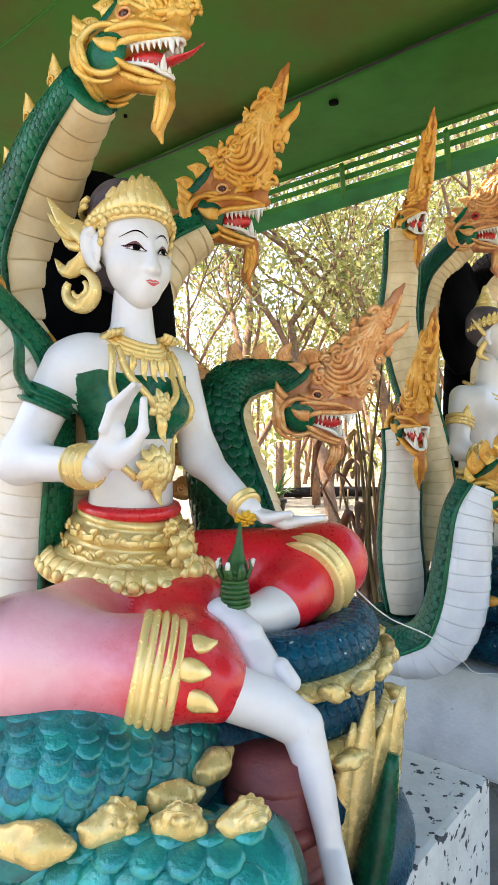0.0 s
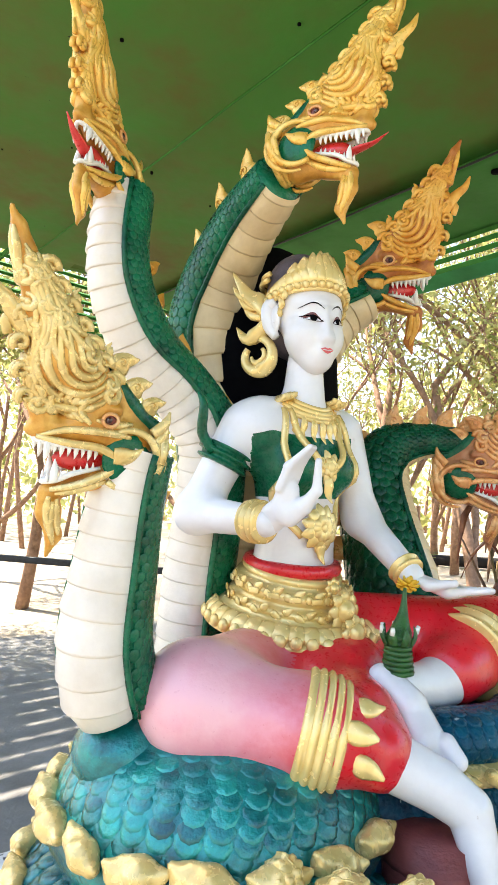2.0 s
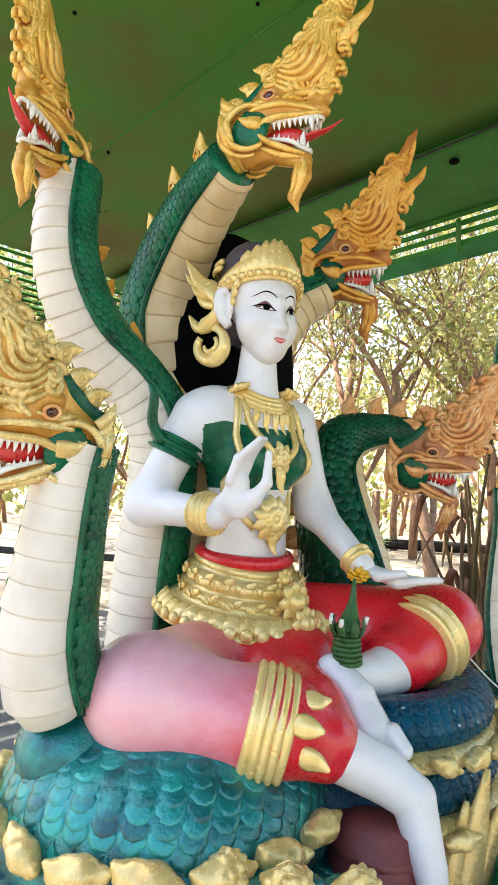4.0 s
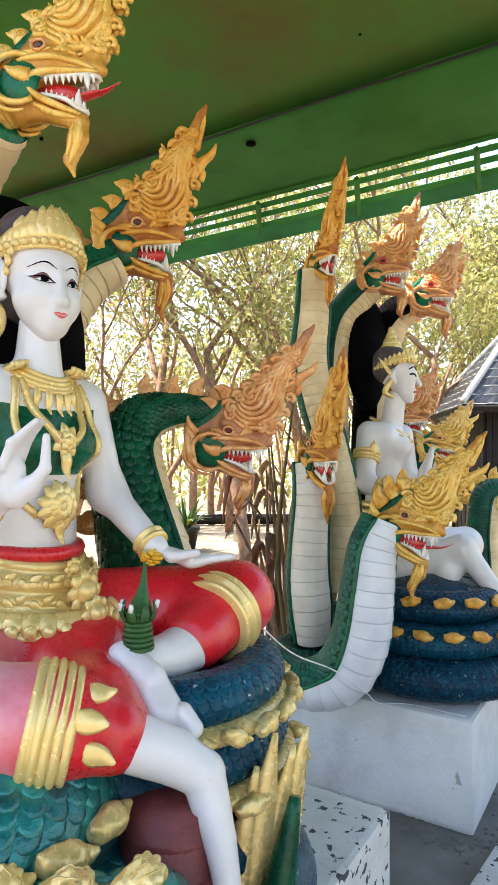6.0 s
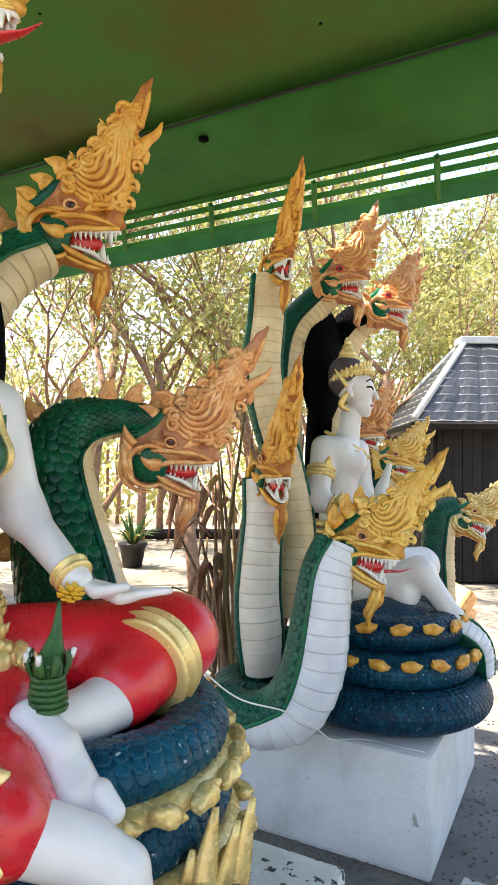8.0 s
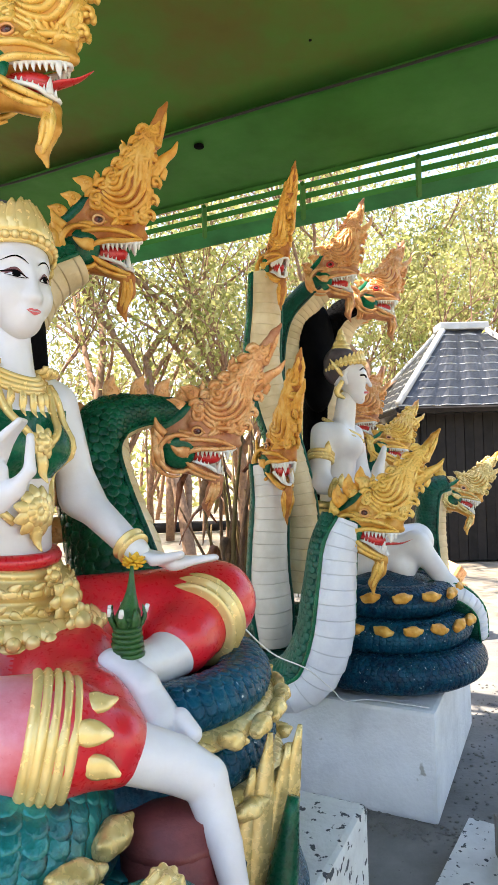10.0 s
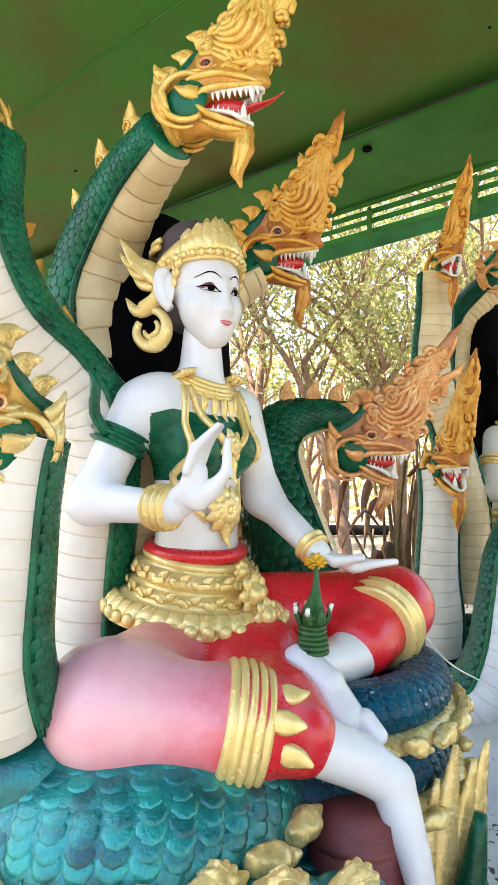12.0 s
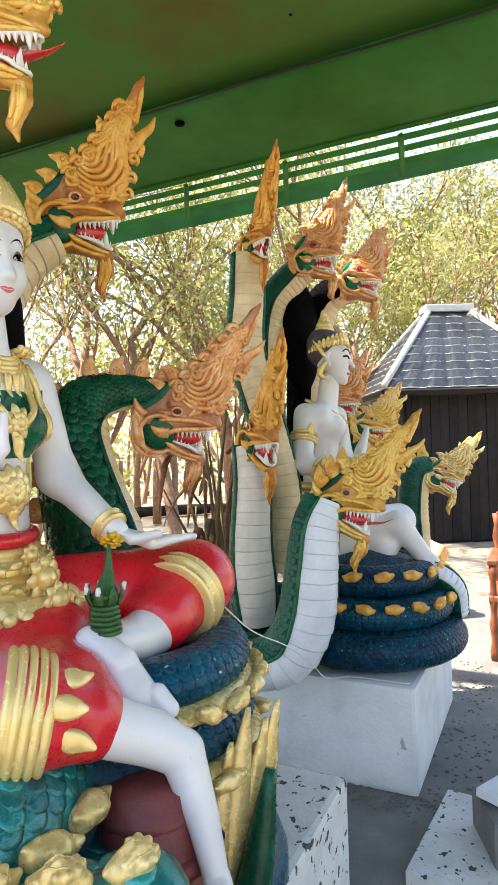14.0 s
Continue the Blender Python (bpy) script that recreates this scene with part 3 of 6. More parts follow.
def head_meshes():
    """The carved serpent head, once: snout along x, crest up z, one unit from the cheek ring past the snout."""
    v, f, _ = soft(HEAD_CAPS, 0.02, 0.05)
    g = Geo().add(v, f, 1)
    ridges = []
    for k in range(6):                                     # nested ridges that sweep from behind the brow forward and up into the crest
        r = 0.09 + 0.066 * k
        arc = [(0.30 + 0.02 * k + r * 0.92 * math.cos(a), 0.70 + r * math.sin(a)) for a in np.linspace(-2.7 + 0.05 * k, -0.1, 8)]
        ridges.append(arc + [(0.44 + 0.062 * k, 0.86 + 0.01 * k), (0.50 + 0.045 * k, 1.02 + 0.02 * k)])
    for k in range(4):                                     # long flame lines up the front of the crest
        ridges.append([(0.60 - 0.07 * k, 0.34 + 0.10 * k), (0.70 - 0.05 * k, 0.56 + 0.09 * k), (0.66 - 0.02 * k, 0.84 + 0.06 * k), (0.74 - 0.01 * k, 1.06 + 0.05 * k), (0.84 + 0.01 * k, 1.30 + 0.03 * k)])
    for k in range(5):                                     # short waves between the flame lines, and folds on the snout
        ridges.append([(0.20 + 0.09 * k, 0.74 + 0.10 * k), (0.36 + 0.07 * k, 0.76 + 0.11 * k), (0.48 + 0.06 * k, 0.86 + 0.10 * k), (0.60 + 0.04 * k, 0.90 + 0.10 * k)])
        ridges.append([(0.24 + 0.05 * k, 0.20 + 0.012 * k), (0.30 + 0.05 * k, 0.26), (0.30 + 0.06 * k, 0.34), (0.26 + 0.06 * k, 0.42)])
    curls = [(0.56, 0.92, 0.06, 0.6), (0.68, 1.00, 0.05, 2.0), (0.72, 1.12, 0.05, 4.0), (0.80, 1.30, 0.04, 2.0), (0.66, 0.76, 0.055, 1.0), (0.30, 0.72, 0.075, 0.4), (0.66, 0.36, 0.075, 0.0), (0.44, 0.95, 0.07, 1.2), (0.62, 1.06, 0.075, 2.4), (0.74, 1.22, 0.06, 1.0), (0.74, 0.60, 0.06, 3.0), (0.78, 0.86, 0.05, 3.4), (0.10, 0.44, 0.07, 1.5), (0.52, 0.30, 0.05, 1.0)]
    ridges += [spiral(x, z, r, start, 1.3, 0.015) for x, z, r, start in curls]
    for k, (x, z) in enumerate(spline([(0.10, 0.52), (0.24, 0.74), (0.40, 0.92), (0.54, 1.10), (0.68, 1.28)], 7)):
        curls.append((x, z, 0.058, 1.0 + k))
    for k, (x, z) in enumerate(spline([(0.62, 0.30), (0.70, 0.50), (0.72, 0.72), (0.78, 0.96), (0.84, 1.18)], 6)):
        curls.append((x, z, 0.052, 2.5 + k))
    ridges += [spiral(x, z, r, start, 1.3, 0.015) for x, z, r, start in curls[14:]]
    ridges += [[(-0.10, 0.12), (0.0, 0.14), (0.20, 0.15), (0.40, 0.13), (0.58, 0.07)], [(-0.12, 0.22), (0.02, 0.21), (0.20, 0.235)], [(0.0, -0.24), (0.2, -0.33), (0.40, -0.38)], [(0.44, -0.40), (0.43, -0.56), (0.36, -0.74)], [(0.37, -0.42), (0.36, -0.56), (0.31, -0.72)], [(0.40, -0.44), (0.40, -0.60), (0.34, -0.80)], [(0.84, 1.12), (0.90, 1.32), (0.95, 1.5)]]
    for side in (1, -1):
        for line in ridges:
            pts = []
            for x, z in spline(line, 14):
                q = onto(HEAD_CAPS, 0.05, (x, side * 0.6, z), (0, -side, 0))
                if q is not None and abs(q[1]) > 0.002:
                    pts.append(q)
            if len(pts) > 4:
                r = np.interp(np.linspace(0, 1, len(pts)), [0, 0.3, 0.8, 1], [0.016, 0.036, 0.030, 0.012])
                g.tube(pts, r, 6)
        for x, z, r, start in curls:                      # bosses in the curls
            q = onto(HEAD_CAPS, 0.05, (x, side * 0.6, z), (0, -side, 0))
            if q is not None:
                g.ball(q, (0.030, 0.028, 0.030), 0, 6, 9)
        band = [(0.60, 0.06, 0.060), (0.38, 0.125, 0.035), (0.16, 0.165, 0.025), (0.02, 0.18, -0.03), (-0.02, 0.175, -0.11), (0.07, 0.155, -0.20), (0.26, 0.12, -0.29), (0.44, 0.06, -0.35)]
        g.tube([(x, side * y, z) for x, y, z in band], [0.02, 0.03, 0.034, 0.036, 0.036, 0.034, 0.03, 0.02], 8, steps=26)
        # cheek ring with a leaf, and curls behind the jaw
        ring = [(-0.10 + 0.235 * math.cos(a), side * (0.205 - 0.035 * math.cos(a)), -0.05 + 0.235 * math.sin(a)) for a in np.linspace(1.0, 5.35, 24)]
        g.tube(ring, np.interp(np.linspace(0, 1, 24), [0, 0.5, 1], [0.024, 0.038, 0.026]), 7)
        ring = [(-0.12 + 0.29 * math.cos(a), side * (0.19 - 0.035 * math.cos(a)), -0.06 + 0.29 * math.sin(a)) for a in np.linspace(2.6, 5.0, 16)]
        g.tube(ring, np.interp(np.linspace(0, 1, 16), [0, 0.5, 1], [0.02, 0.034, 0.012]), 7)
        g.tube([(0.02, side * 0.19, -0.03), (-0.07, side * 0.225, -0.02), (-0.13, side * 0.235, 0.0), (-0.20, side * 0.235, 0.05)], [0.075, 0.07, 0.045, 0.008], 8, flat=0.45, axis=(0, 1, 0), steps=10)
        for z in (0.12, 0.22):
            g.tube([(-0.28, side * 0.2, z - 0.05), (-0.38, side * 0.19, z + 0.04), (-0.42, side * 0.17, z + 0.14)], [0.05, 0.045, 0.01], 7, flat=0.6, axis=(0, 1, 0), steps=8)
    for k, (x, z) in enumerate(spline([(0.06, 0.54), (0.22, 0.72), (0.38, 0.90), (0.54, 1.08), (0.68, 1.28)], 7)):   # rolled curls along the back of the crest
        for y in (-0.05, 0.05):
            g.tube([(x + dx, y, z + dz) for dx, dz in spiral(0, 0, 0.060, 3.4, -1.2, 0.012)], 0.034, 7)
        g.ball((x, 0, z), (0.05, 0.075, 0.05), 0, 6, 9)
    for k, (x, z) in enumerate(((0.70, 0.34), (0.75, 0.52), (0.79, 0.72), (0.80, 0.92))):   # and down its front
        for y in (-0.035, 0.035):
            g.tube([(x + dx, y, z + dz) for dx, dz in spiral(0, 0, 0.055, 5.4, 1.2, 0.010)], 0.028, 7)
    for k, (x, z, s) in enumerate(((0.14, 0.74, 0.45), (0.46, 1.08, 0.5), (0.88, 0.84, 0.45))):
        lean = -1 if k < 2 else 1
        g.tube([(x, 0, z - 0.08), (x + 0.03 * lean, 0, z + 0.02), (x + 0.01 * lean, 0, z + 0.10 * s), (x + 0.09 * lean * s, 0, z + 0.20 * s)], [0.08 * s, 0.085 * s, 0.05 * s, 0.006], 8, flat=0.5, axis=(0, 1, 0), steps=10)
    g.tube([(0.72, 0, 0.80), (0.84, 0, 0.92), (0.92, 0, 1.00), (1.02, 0, 1.08), (1.08, 0, 1.20)], [0.09, 0.085, 0.06, 0.045, 0.010], 9, 0, flat=0.7, axis=(0, 1, 0), steps=14)
    strip = Geo().tube([(-0.40, 0, 0.16), (-0.24, 0, 0.25), (-0.04, 0, 0.44), (0.12, 0, 0.60)], [0.10, 0.095, 0.095, 0.06], 10, flat=0.8, axis=(0, 1, 0), steps=12)
    collar = Geo()
    for x, r, w in ((-0.36, 0.245, 0.045), (-0.30, 0.25, 0.03)):
        collar.tube([(x - 0.06 * math.sin(a), r * math.cos(a), -0.06 + r * 1.05 * math.sin(a)) for a in np.linspace(0, 2 * math.pi, 29)], w, 7)
    cheek = Geo().ball((0, 0, 0), (0.205, 0.055, 0.205))
    gums = []
    for z0, z1, z2, x2, y0 in ((0.0, 0.02, 0.035, 0.60, 0.125), (-0.15, -0.27, -0.30, 0.49, 0.105)):
        half = [(0.08, y0, z0), (0.30, y0 - 0.01, (z0 + z1) / 2), (x2 - 0.09, y0 * 0.58, z1)]
        line = half + [(x2, 0, z2)] + [(x, -y, z) for x, y, z in half[::-1]]
        gums.append(Geo().tube(line, [0.016, 0.024, 0.025, 0.022, 0.025, 0.024, 0.016], 7, steps=24).mesh("gum", TOOTH))
    mouth = Geo().ball((0.19, 0, -0.11), (0.25, 0.085, 0.10))
    tongue = Geo().tube([(0.12, 0, -0.15), (0.34, 0, -0.17), (0.52, 0, -0.13), (0.66, 0.0, -0.10), (0.80, 0, -0.02)], [0.06, 0.07, 0.06, 0.035, 0.006], 8, flat=0.35, axis=(0, 0, 1), steps=14)
    eye = Geo().ball((0, 0, 0), (0.052, 0.03, 0.045))
    rim = Geo().tube([(0.062 * math.cos(a), 0.012, 0.05 * math.sin(a)) for a in np.linspace(0, 2 * math.pi, 15)], 0.016, 6)
    pupil = Geo().ball((0, 0, 0), (0.026, 0.014, 0.026))
    tooth = Geo().tube([(0, 0, 0), (0.004, 0, -0.5), (0.10, 0, -1.0)], [0.30, 0.24, 0.02], 7, steps=5)
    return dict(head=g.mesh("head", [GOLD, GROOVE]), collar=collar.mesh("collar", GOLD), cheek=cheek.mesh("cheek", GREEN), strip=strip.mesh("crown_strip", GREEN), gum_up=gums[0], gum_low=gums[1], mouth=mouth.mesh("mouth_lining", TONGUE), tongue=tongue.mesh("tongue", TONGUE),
                eye=eye.mesh("eye", EYEPAINT), rim=rim.mesh("eye_rim", COPPER), pupil=pupil.mesh("pupil", IRIS), tooth=tooth.mesh("tooth", TOOTH))


HEAD = head_meshes()


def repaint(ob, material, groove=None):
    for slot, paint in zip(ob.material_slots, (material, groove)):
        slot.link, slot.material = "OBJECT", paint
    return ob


def serpent_head(owner, hinge, way, up, s, paint, rim=COPPER, label=""):
    """A carved head with its teeth, tongue and eyes; hinge is the corner of the mouth."""
    m = placed(hinge, basis(way, up), s)
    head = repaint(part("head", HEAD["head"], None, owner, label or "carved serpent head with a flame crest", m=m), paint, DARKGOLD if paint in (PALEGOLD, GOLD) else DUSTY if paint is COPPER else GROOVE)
    repaint(part("collar", HEAD["collar"], None, head), paint)
    part("gum", HEAD["gum_up"], None, head, "white upper gum")
    part("gum", HEAD["gum_low"], None, head, "white lower gum")
    part("mouth_lining", HEAD["mouth"], None, head, "red mouth")
    if paint is GOLD:
        part("tongue", HEAD["tongue"], None, head, "red tongue")
    part("crown_strip", HEAD["strip"], None, head, "green strip along the crown")
    for x, z, size in ((-0.30, 0.33, 0.17), (-0.13, 0.46, 0.19), (0.03, 0.63, 0.20)):
        repaint(part("crown_fin", FIN, None, head, m=placed((x, 0, z), basis((0.72, 0, 0.70), (-0.45, 0, 0.9)), size)), paint)
    for side in (1, -1):
        t = Matrix.Diagonal((1, side, 1, 1))
        part("cheek", HEAD["cheek"], None, head, "green cheek", m=Matrix.Translation((-0.10, side * 0.165, -0.05)))
        part("eye", HEAD["eye"], None, head, m=Matrix.Translation((0.10, side * 0.185, 0.25)))
        repaint(part("eye_rim", HEAD["rim"], None, head, m=Matrix.Translation((0.10, side * 0.195, 0.25)) @ t), rim)
        part("pupil", HEAD["pupil"], None, head, m=Matrix.Translation((0.115, side * 0.212, 0.248)))
        for k in range(9):
            f = k / 8
            x, y = 0.14 + 0.42 * f, (0.125 - 0.07 * f * f)
            size = 0.15 if k == 7 else 0.085 + 0.015 * (k % 2)
            part("tooth", HEAD["tooth"], None, head, m=Matrix.Translation((x, side * y, 0.0 + 0.025 * f)) @ Matrix.Diagonal((size * 0.75, size * 0.75, size, 1)))
        for k in range(8):
            f = k / 7
            x, y = 0.14 + 0.33 * f, (0.105 - 0.05 * f * f)
            size = 0.17 if k == 6 else 0.06 + 0.012 * (k % 2)
            part("tooth", HEAD["tooth"], None, head, m=Matrix.Translation((x, side * y, -0.165 - 0.125 * f)) @ Matrix.Diagonal((size * 0.7, size * 0.7, -size, 1)))
    return head


def fin_mesh():
    """One flame-shaped crest fin, base at the origin, tip up z and swept along -x."""
    g = Geo()
    g.tube([(0.0, 0, -0.15), (0.05, 0, 0.2), (0.0, 0, 0.55), (-0.22, 0, 0.85), (-0.30, 0, 1.05)], [0.42, 0.5, 0.36, 0.16, 0.02], 10, flat=0.42, axis=(0, 1, 0), steps=12)
    for side in (1, -1):
        g.tube([(x, side * 0.20, z) for x, z in spiral(0.08, 0.32, 0.2, 0.2, 1.3)], 0.045, 6)
        g.tube([(0.28, side * 0.15, 0.0), (0.24, side * 0.14, 0.42), (0.0, side * 0.10, 0.76)], [0.04, 0.05, 0.02], 6, steps=8)
    return g.mesh("fin", ORANGE)


def lump_mesh():
    """A smooth waisted cast bead with a small nub, about one unit long along x."""
    caps = [cap((-0.32, 0, 0), 0.24, (0.10, 0, 0.02), 0.30), cap((0.10, 0, 0.02), 0.29, (0.40, 0, 0), 0.17), cap((0.42, 0, 0.03), 0.13, (0.56, 0.02, 0.10), 0.08), cap((-0.36, 0.05, 0.12), 0.12, (-0.52, 0.10, 0.15), 0.08), cap((-0.05, -0.10, 0.24), 0.09, (0.16, -0.13, 0.25), 0.05), cap((-0.22, 0.16, 0.14), 0.10, (0.0, 0.20, 0.18), 0.05)]
    return Geo().add(*soft(caps, 0.045, 0.08)).mesh("crest_bead", PALEGOLD)


def bead_mesh():
    """A cast bead in the form of a curled leaf, about one unit long along x."""
    caps = [cap((-0.34, 0, -0.04), 0.24, (0.1, 0, 0.0), 0.34), cap((0.1, 0, 0.0), 0.32, (0.40, 0, -0.06), 0.18)]
    for a in np.linspace(-1.9, 1.9, 6):                    # lobes of a curled leaf round the lump
        caps.append(cap((0.06 + 0.18 * math.cos(a), 0.22 * math.sin(a), 0.12), 0.13, (0.12 + 0.26 * math.cos(a), 0.30 * math.sin(a), 0.19), 0.095))
    caps += [cap((-0.36, 0.1, 0.06), 0.15, (-0.56, 0.06, 0.04), 0.10), cap((-0.2, -0.12, 0.18), 0.12, (0.05, -0.05, 0.36), 0.08), cap((-0.24, 0.14, 0.16), 0.11, (-0.02, 0.16, 0.32), 0.07)]
    g = Geo().add(*soft(caps, 0.040, 0.055))
    for y in (-0.17, 0.15):
        pts = [q for q in (onto(caps, 0.045, (x, y * (1 - x * x), 0.8), (0, 0, -1)) for x in np.linspace(-0.30, 0.22, 8)) if q is not None]
        g.tube(pts, 0.022, 5)
    return g.mesh("crest_bead", PALEGOLD)


def scale_mesh(name, material):
    """A domed overlapping scale in the x-y plane, its round tip along x."""
    g = Geo()
    rim = [(0.62 * math.cos(a) * (1.0 if math.cos(a) > 0 else 0.75), 0.54 * math.sin(a), 0.055 * math.cos(a) + 0.02) for a in np.linspace(0, 2 * math.pi, 11)[:-1]]
    mid = [(0.40 * math.cos(a), 0.35 * math.sin(a), 0.085 + 0.045 * math.cos(a)) for a in np.linspace(0, 2 * math.pi, 11)[:-1]]
    verts = rim + mid + [(0.0, 0, 0.10)] + [(x, y, -0.12) for x, y, z in rim]
    faces = [(k, (k + 1) % 10, 10 + (k + 1) % 10, 10 + k) for k in range(10)] + [(10 + k, 10 + (k + 1) % 10, 20) for k in range(10)] + [(21 + k, 21 + (k + 1) % 10, (k + 1) % 10, k) for k in range(10)]
    return g.add(verts, faces).mesh(name, material)


FIN, LEAFBEAD, BEAD = fin_mesh(), bead_mesh(), lump_mesh()
SCALE_G, SCALE_T = scale_mesh("scale", GREEN), scale_mesh("scale", TEAL)
FLAKE = np.array([v.co[:] for v in SCALE_G.vertices]), [tuple(p.vertices) for p in SCALE_G.polygons]


def serpent_neck(owner, pts, radii, belly, paint=GREEN, plate=IVORY, edging=GREEN, fins=(), fin_paint=ORANGE, pitch=0.42, squash=1.0, wide=1.05, scale_size=0.30, label=""):
    """A raised serpent body: a scaled back, overlapping belly plates between two ribs, and crest fins along the spine."""
    n = 44
    rows = spline([(*p, r) for p, r in zip(pts, radii)], n)
    bel = spline([belly] * len(pts) if np.ndim(belly) == 1 else belly, n)
    p, r = rows[:, :3], rows[:, 3]
    tan = np.array([unit(t) for t in np.gradient(p, axis=0)])
    b = np.array([unit(v - t * (t @ v)) for v, t in zip(bel, tan)])
    s = np.cross(tan, b)
    run = np.r_[0, np.cumsum(np.linalg.norm(np.diff(p, axis=0), axis=1))]

    def at(d, a, lift=0.0):
        """A point of the skin d along the body and a round it from the belly, with its outward and forward ways."""
        f = np.interp(d, run, np.arange(n))
        i, u = int(min(f, n - 2)), f - int(min(f, n - 2))
        mix = lambda q: q[i] * (1 - u) + q[i + 1] * u  # noqa: E731
        out = math.cos(a) * squash * mix(b) + math.sin(a) * mix(s)
        return mix(p) + (mix(r) + lift) * out, unit(out), unit(mix(tan)), mix(r)
    body = Geo()
    sides = 24
    verts = [p[i] + r[i] * (math.cos(w) * squash * b[i] + math.sin(w) * s[i]) for i in range(n) for w in np.linspace(0, 2 * math.pi, sides + 1)[:-1]]
    faces = [(i * sides + k, (i + 1) * sides + k, (i + 1) * sides + (k + 1) % sides, i * sides + (k + 1) % sides) for i in range(n - 1) for k in range(sides)]
    faces += [tuple(range(sides)), tuple((n - 1) * sides + k for k in range(sides))[::-1]]
    neck = part("neck", body.add(verts, faces), paint, owner, label)
    d = 0.0
    while d < run[-1] - 0.01:                       # belly plates
        step = pitch * at(d, 0)[3]
        g = Geo()
        cols, prof = 11, ((0.0, 0.0065), (0.10, 0.0080), (1.02, 0.0035))
        vs = [at(min(d + step * f, run[-1]), a, lift * (1 if abs(a) < wide * 0.98 else 0.3))[0] for f, lift in prof for a in np.linspace(-wide, wide, cols)]
        vs += [at(d, a, -0.004)[0] for a in np.linspace(-wide, wide, cols)]
        fs = [(i * cols + k, i * cols + k + 1, (i + 1) * cols + k + 1, (i + 1) * cols + k) for i in range(2) for k in range(cols - 1)]
        fs += [(3 * cols + k, 3 * cols + k + 1, k + 1, k) for k in range(cols - 1)]
        part("belly_plate", g.add(vs, [f[::-1] for f in fs]), plate, neck)
        d += step
    for side in (1, -1):
        line = [at(q, side * (wide + 0.07), 0.004)[0] for q in np.linspace(0.0, run[-1], 40)]
        part("rib", Geo().tube(line, np.interp(np.linspace(0, 1, 40), [0, 1], [r[0], r[-1]]) * 0.10, 7), edging, neck)
    sc, d, odd = Geo(), 0.0, 0                       # scales over the back
    while d < run[-1]:
        size = scale_size * at(d, 0)[3]
        count = int((2 * math.pi - 2 * wide - 0.3) * at(d, 0)[3] / (size * 0.9))
        for k in range(count):
            a = wide + 0.2 + (k + 0.5 * (odd % 2) + 0.25) * size * 0.9 / at(d, 0)[3]
            c, out, fwd, _ = at(d, a, 0.002)
            t = basis(-fwd, out)
            sc.add(FLAKE[0] * (size, size, size * (0.62 if scale_size < 0.34 else 1.0)) @ t.T + c, FLAKE[1])
        d, odd = d + size * 0.72, odd + 1
    if sc.n:
        ob = part("scale_cover", sc, paint, neck)
        ob["kind"] = "stuff"
    for f, size in fins:
        c, out, fwd, _ = at(f * run[-1], math.pi)
        ob = part("crest_fin", FIN, None, neck, m=placed(c, basis(-fwd, out), size))
        repaint(ob, fin_paint)
    return neck


def coil_ring(owner, c, big, r, start, turn, paint, scale, beads=None, bead_paint=PALEGOLD, scales=True, name="coil", squash=0.85, flakes=False, bead_size=0.105):
    """A lying loop of the body round c, from an angle through a turn, with scales above and cast beads along its outer crest."""
    n = max(12, int(abs(turn) * 14))
    ang = np.linspace(start, start + turn, n)
    g = Geo()
    axis = [(c[0] + big * math.cos(a), c[1] + big * math.sin(a), c[2]) for a in ang]
    g.tube(axis, r, 22, flat=squash, axis=(0, 0, 1))
    ring = part(name, g, paint, owner)
    sc = Geo()

    def skin(a, e, lift=0.0):
        out = np.array([math.cos(a), math.sin(a), 0])
        way = out * math.cos(e) + np.array([0, 0, squash]) * math.sin(e)
        return np.array(c, float) + out * big + way * (r + lift), unit(out * math.cos(e) * squash + np.array([0, 0, 1.0]) * math.sin(e)), np.array([-math.sin(a), math.cos(a), 0.0])
    if scales:
        for row, e in enumerate(np.arange(-0.5, 2.2, scale * 0.78 / r)):
            da = scale * 0.98 / (big + r * math.cos(e))
            for k in range(int(turn / da)):
                a = start + (k + 0.5 * (row % 2)) * da
                q, out, fwd = skin(a, e, -0.001)
                down = unit(np.cross(fwd, out))
                t = basis(down if down[2] < 0 else -down, out)
                s = scale * (0.95 + 0.12 * random.random())
                if flakes and q[1] < flakes and e > -0.2:
                    part("scale", SCALE_T, None, ring, m=placed(q, t, s * 0.98))
                else:
                    sc.add(FLAKE[0] * (s, s, s * (0.9 if scale > 0.04 else 0.55)) @ t.T + q, FLAKE[1])
        if sc.n:
            ob = part("scale_cover", sc, paint, ring)
            ob["kind"] = "stuff"
    if beads:
        e, gap, a0, a1 = beads
        for a in np.arange(a0, a1, gap / (big + r)):
            q, out, fwd = skin(a, e, 0.012)
            tw = basis(fwd, out) @ np.array(Euler((random.uniform(-0.35, 0.35), random.uniform(-0.2, 0.2), random.uniform(-0.35, 0.35))).to_matrix())
            ob = part("crest_bead", LEAFBEAD if name == "front_loop" else BEAD, None, ring, m=placed(q, tw, bead_size * random.uniform(0.9, 1.12)))
            repaint(ob, bead_paint)
    return ring


# ---------------------------------------------------------------- the near throne
throne = thing("serpent_throne", "five-headed painted concrete serpent throne, green and gold", "statue", "serpent thrones", (-0.15, 1.4, PLINTH))


def settle(owner):
    """Keeps the parts where they were modelled, now that their thing has its base."""
    inv = Matrix.Translation(-owner.location)
    for ob in owner.children:
        ob.matrix_parent_inverse = inv


A1, D1 = (-0.355, 1.20), (-0.02, 1.55)
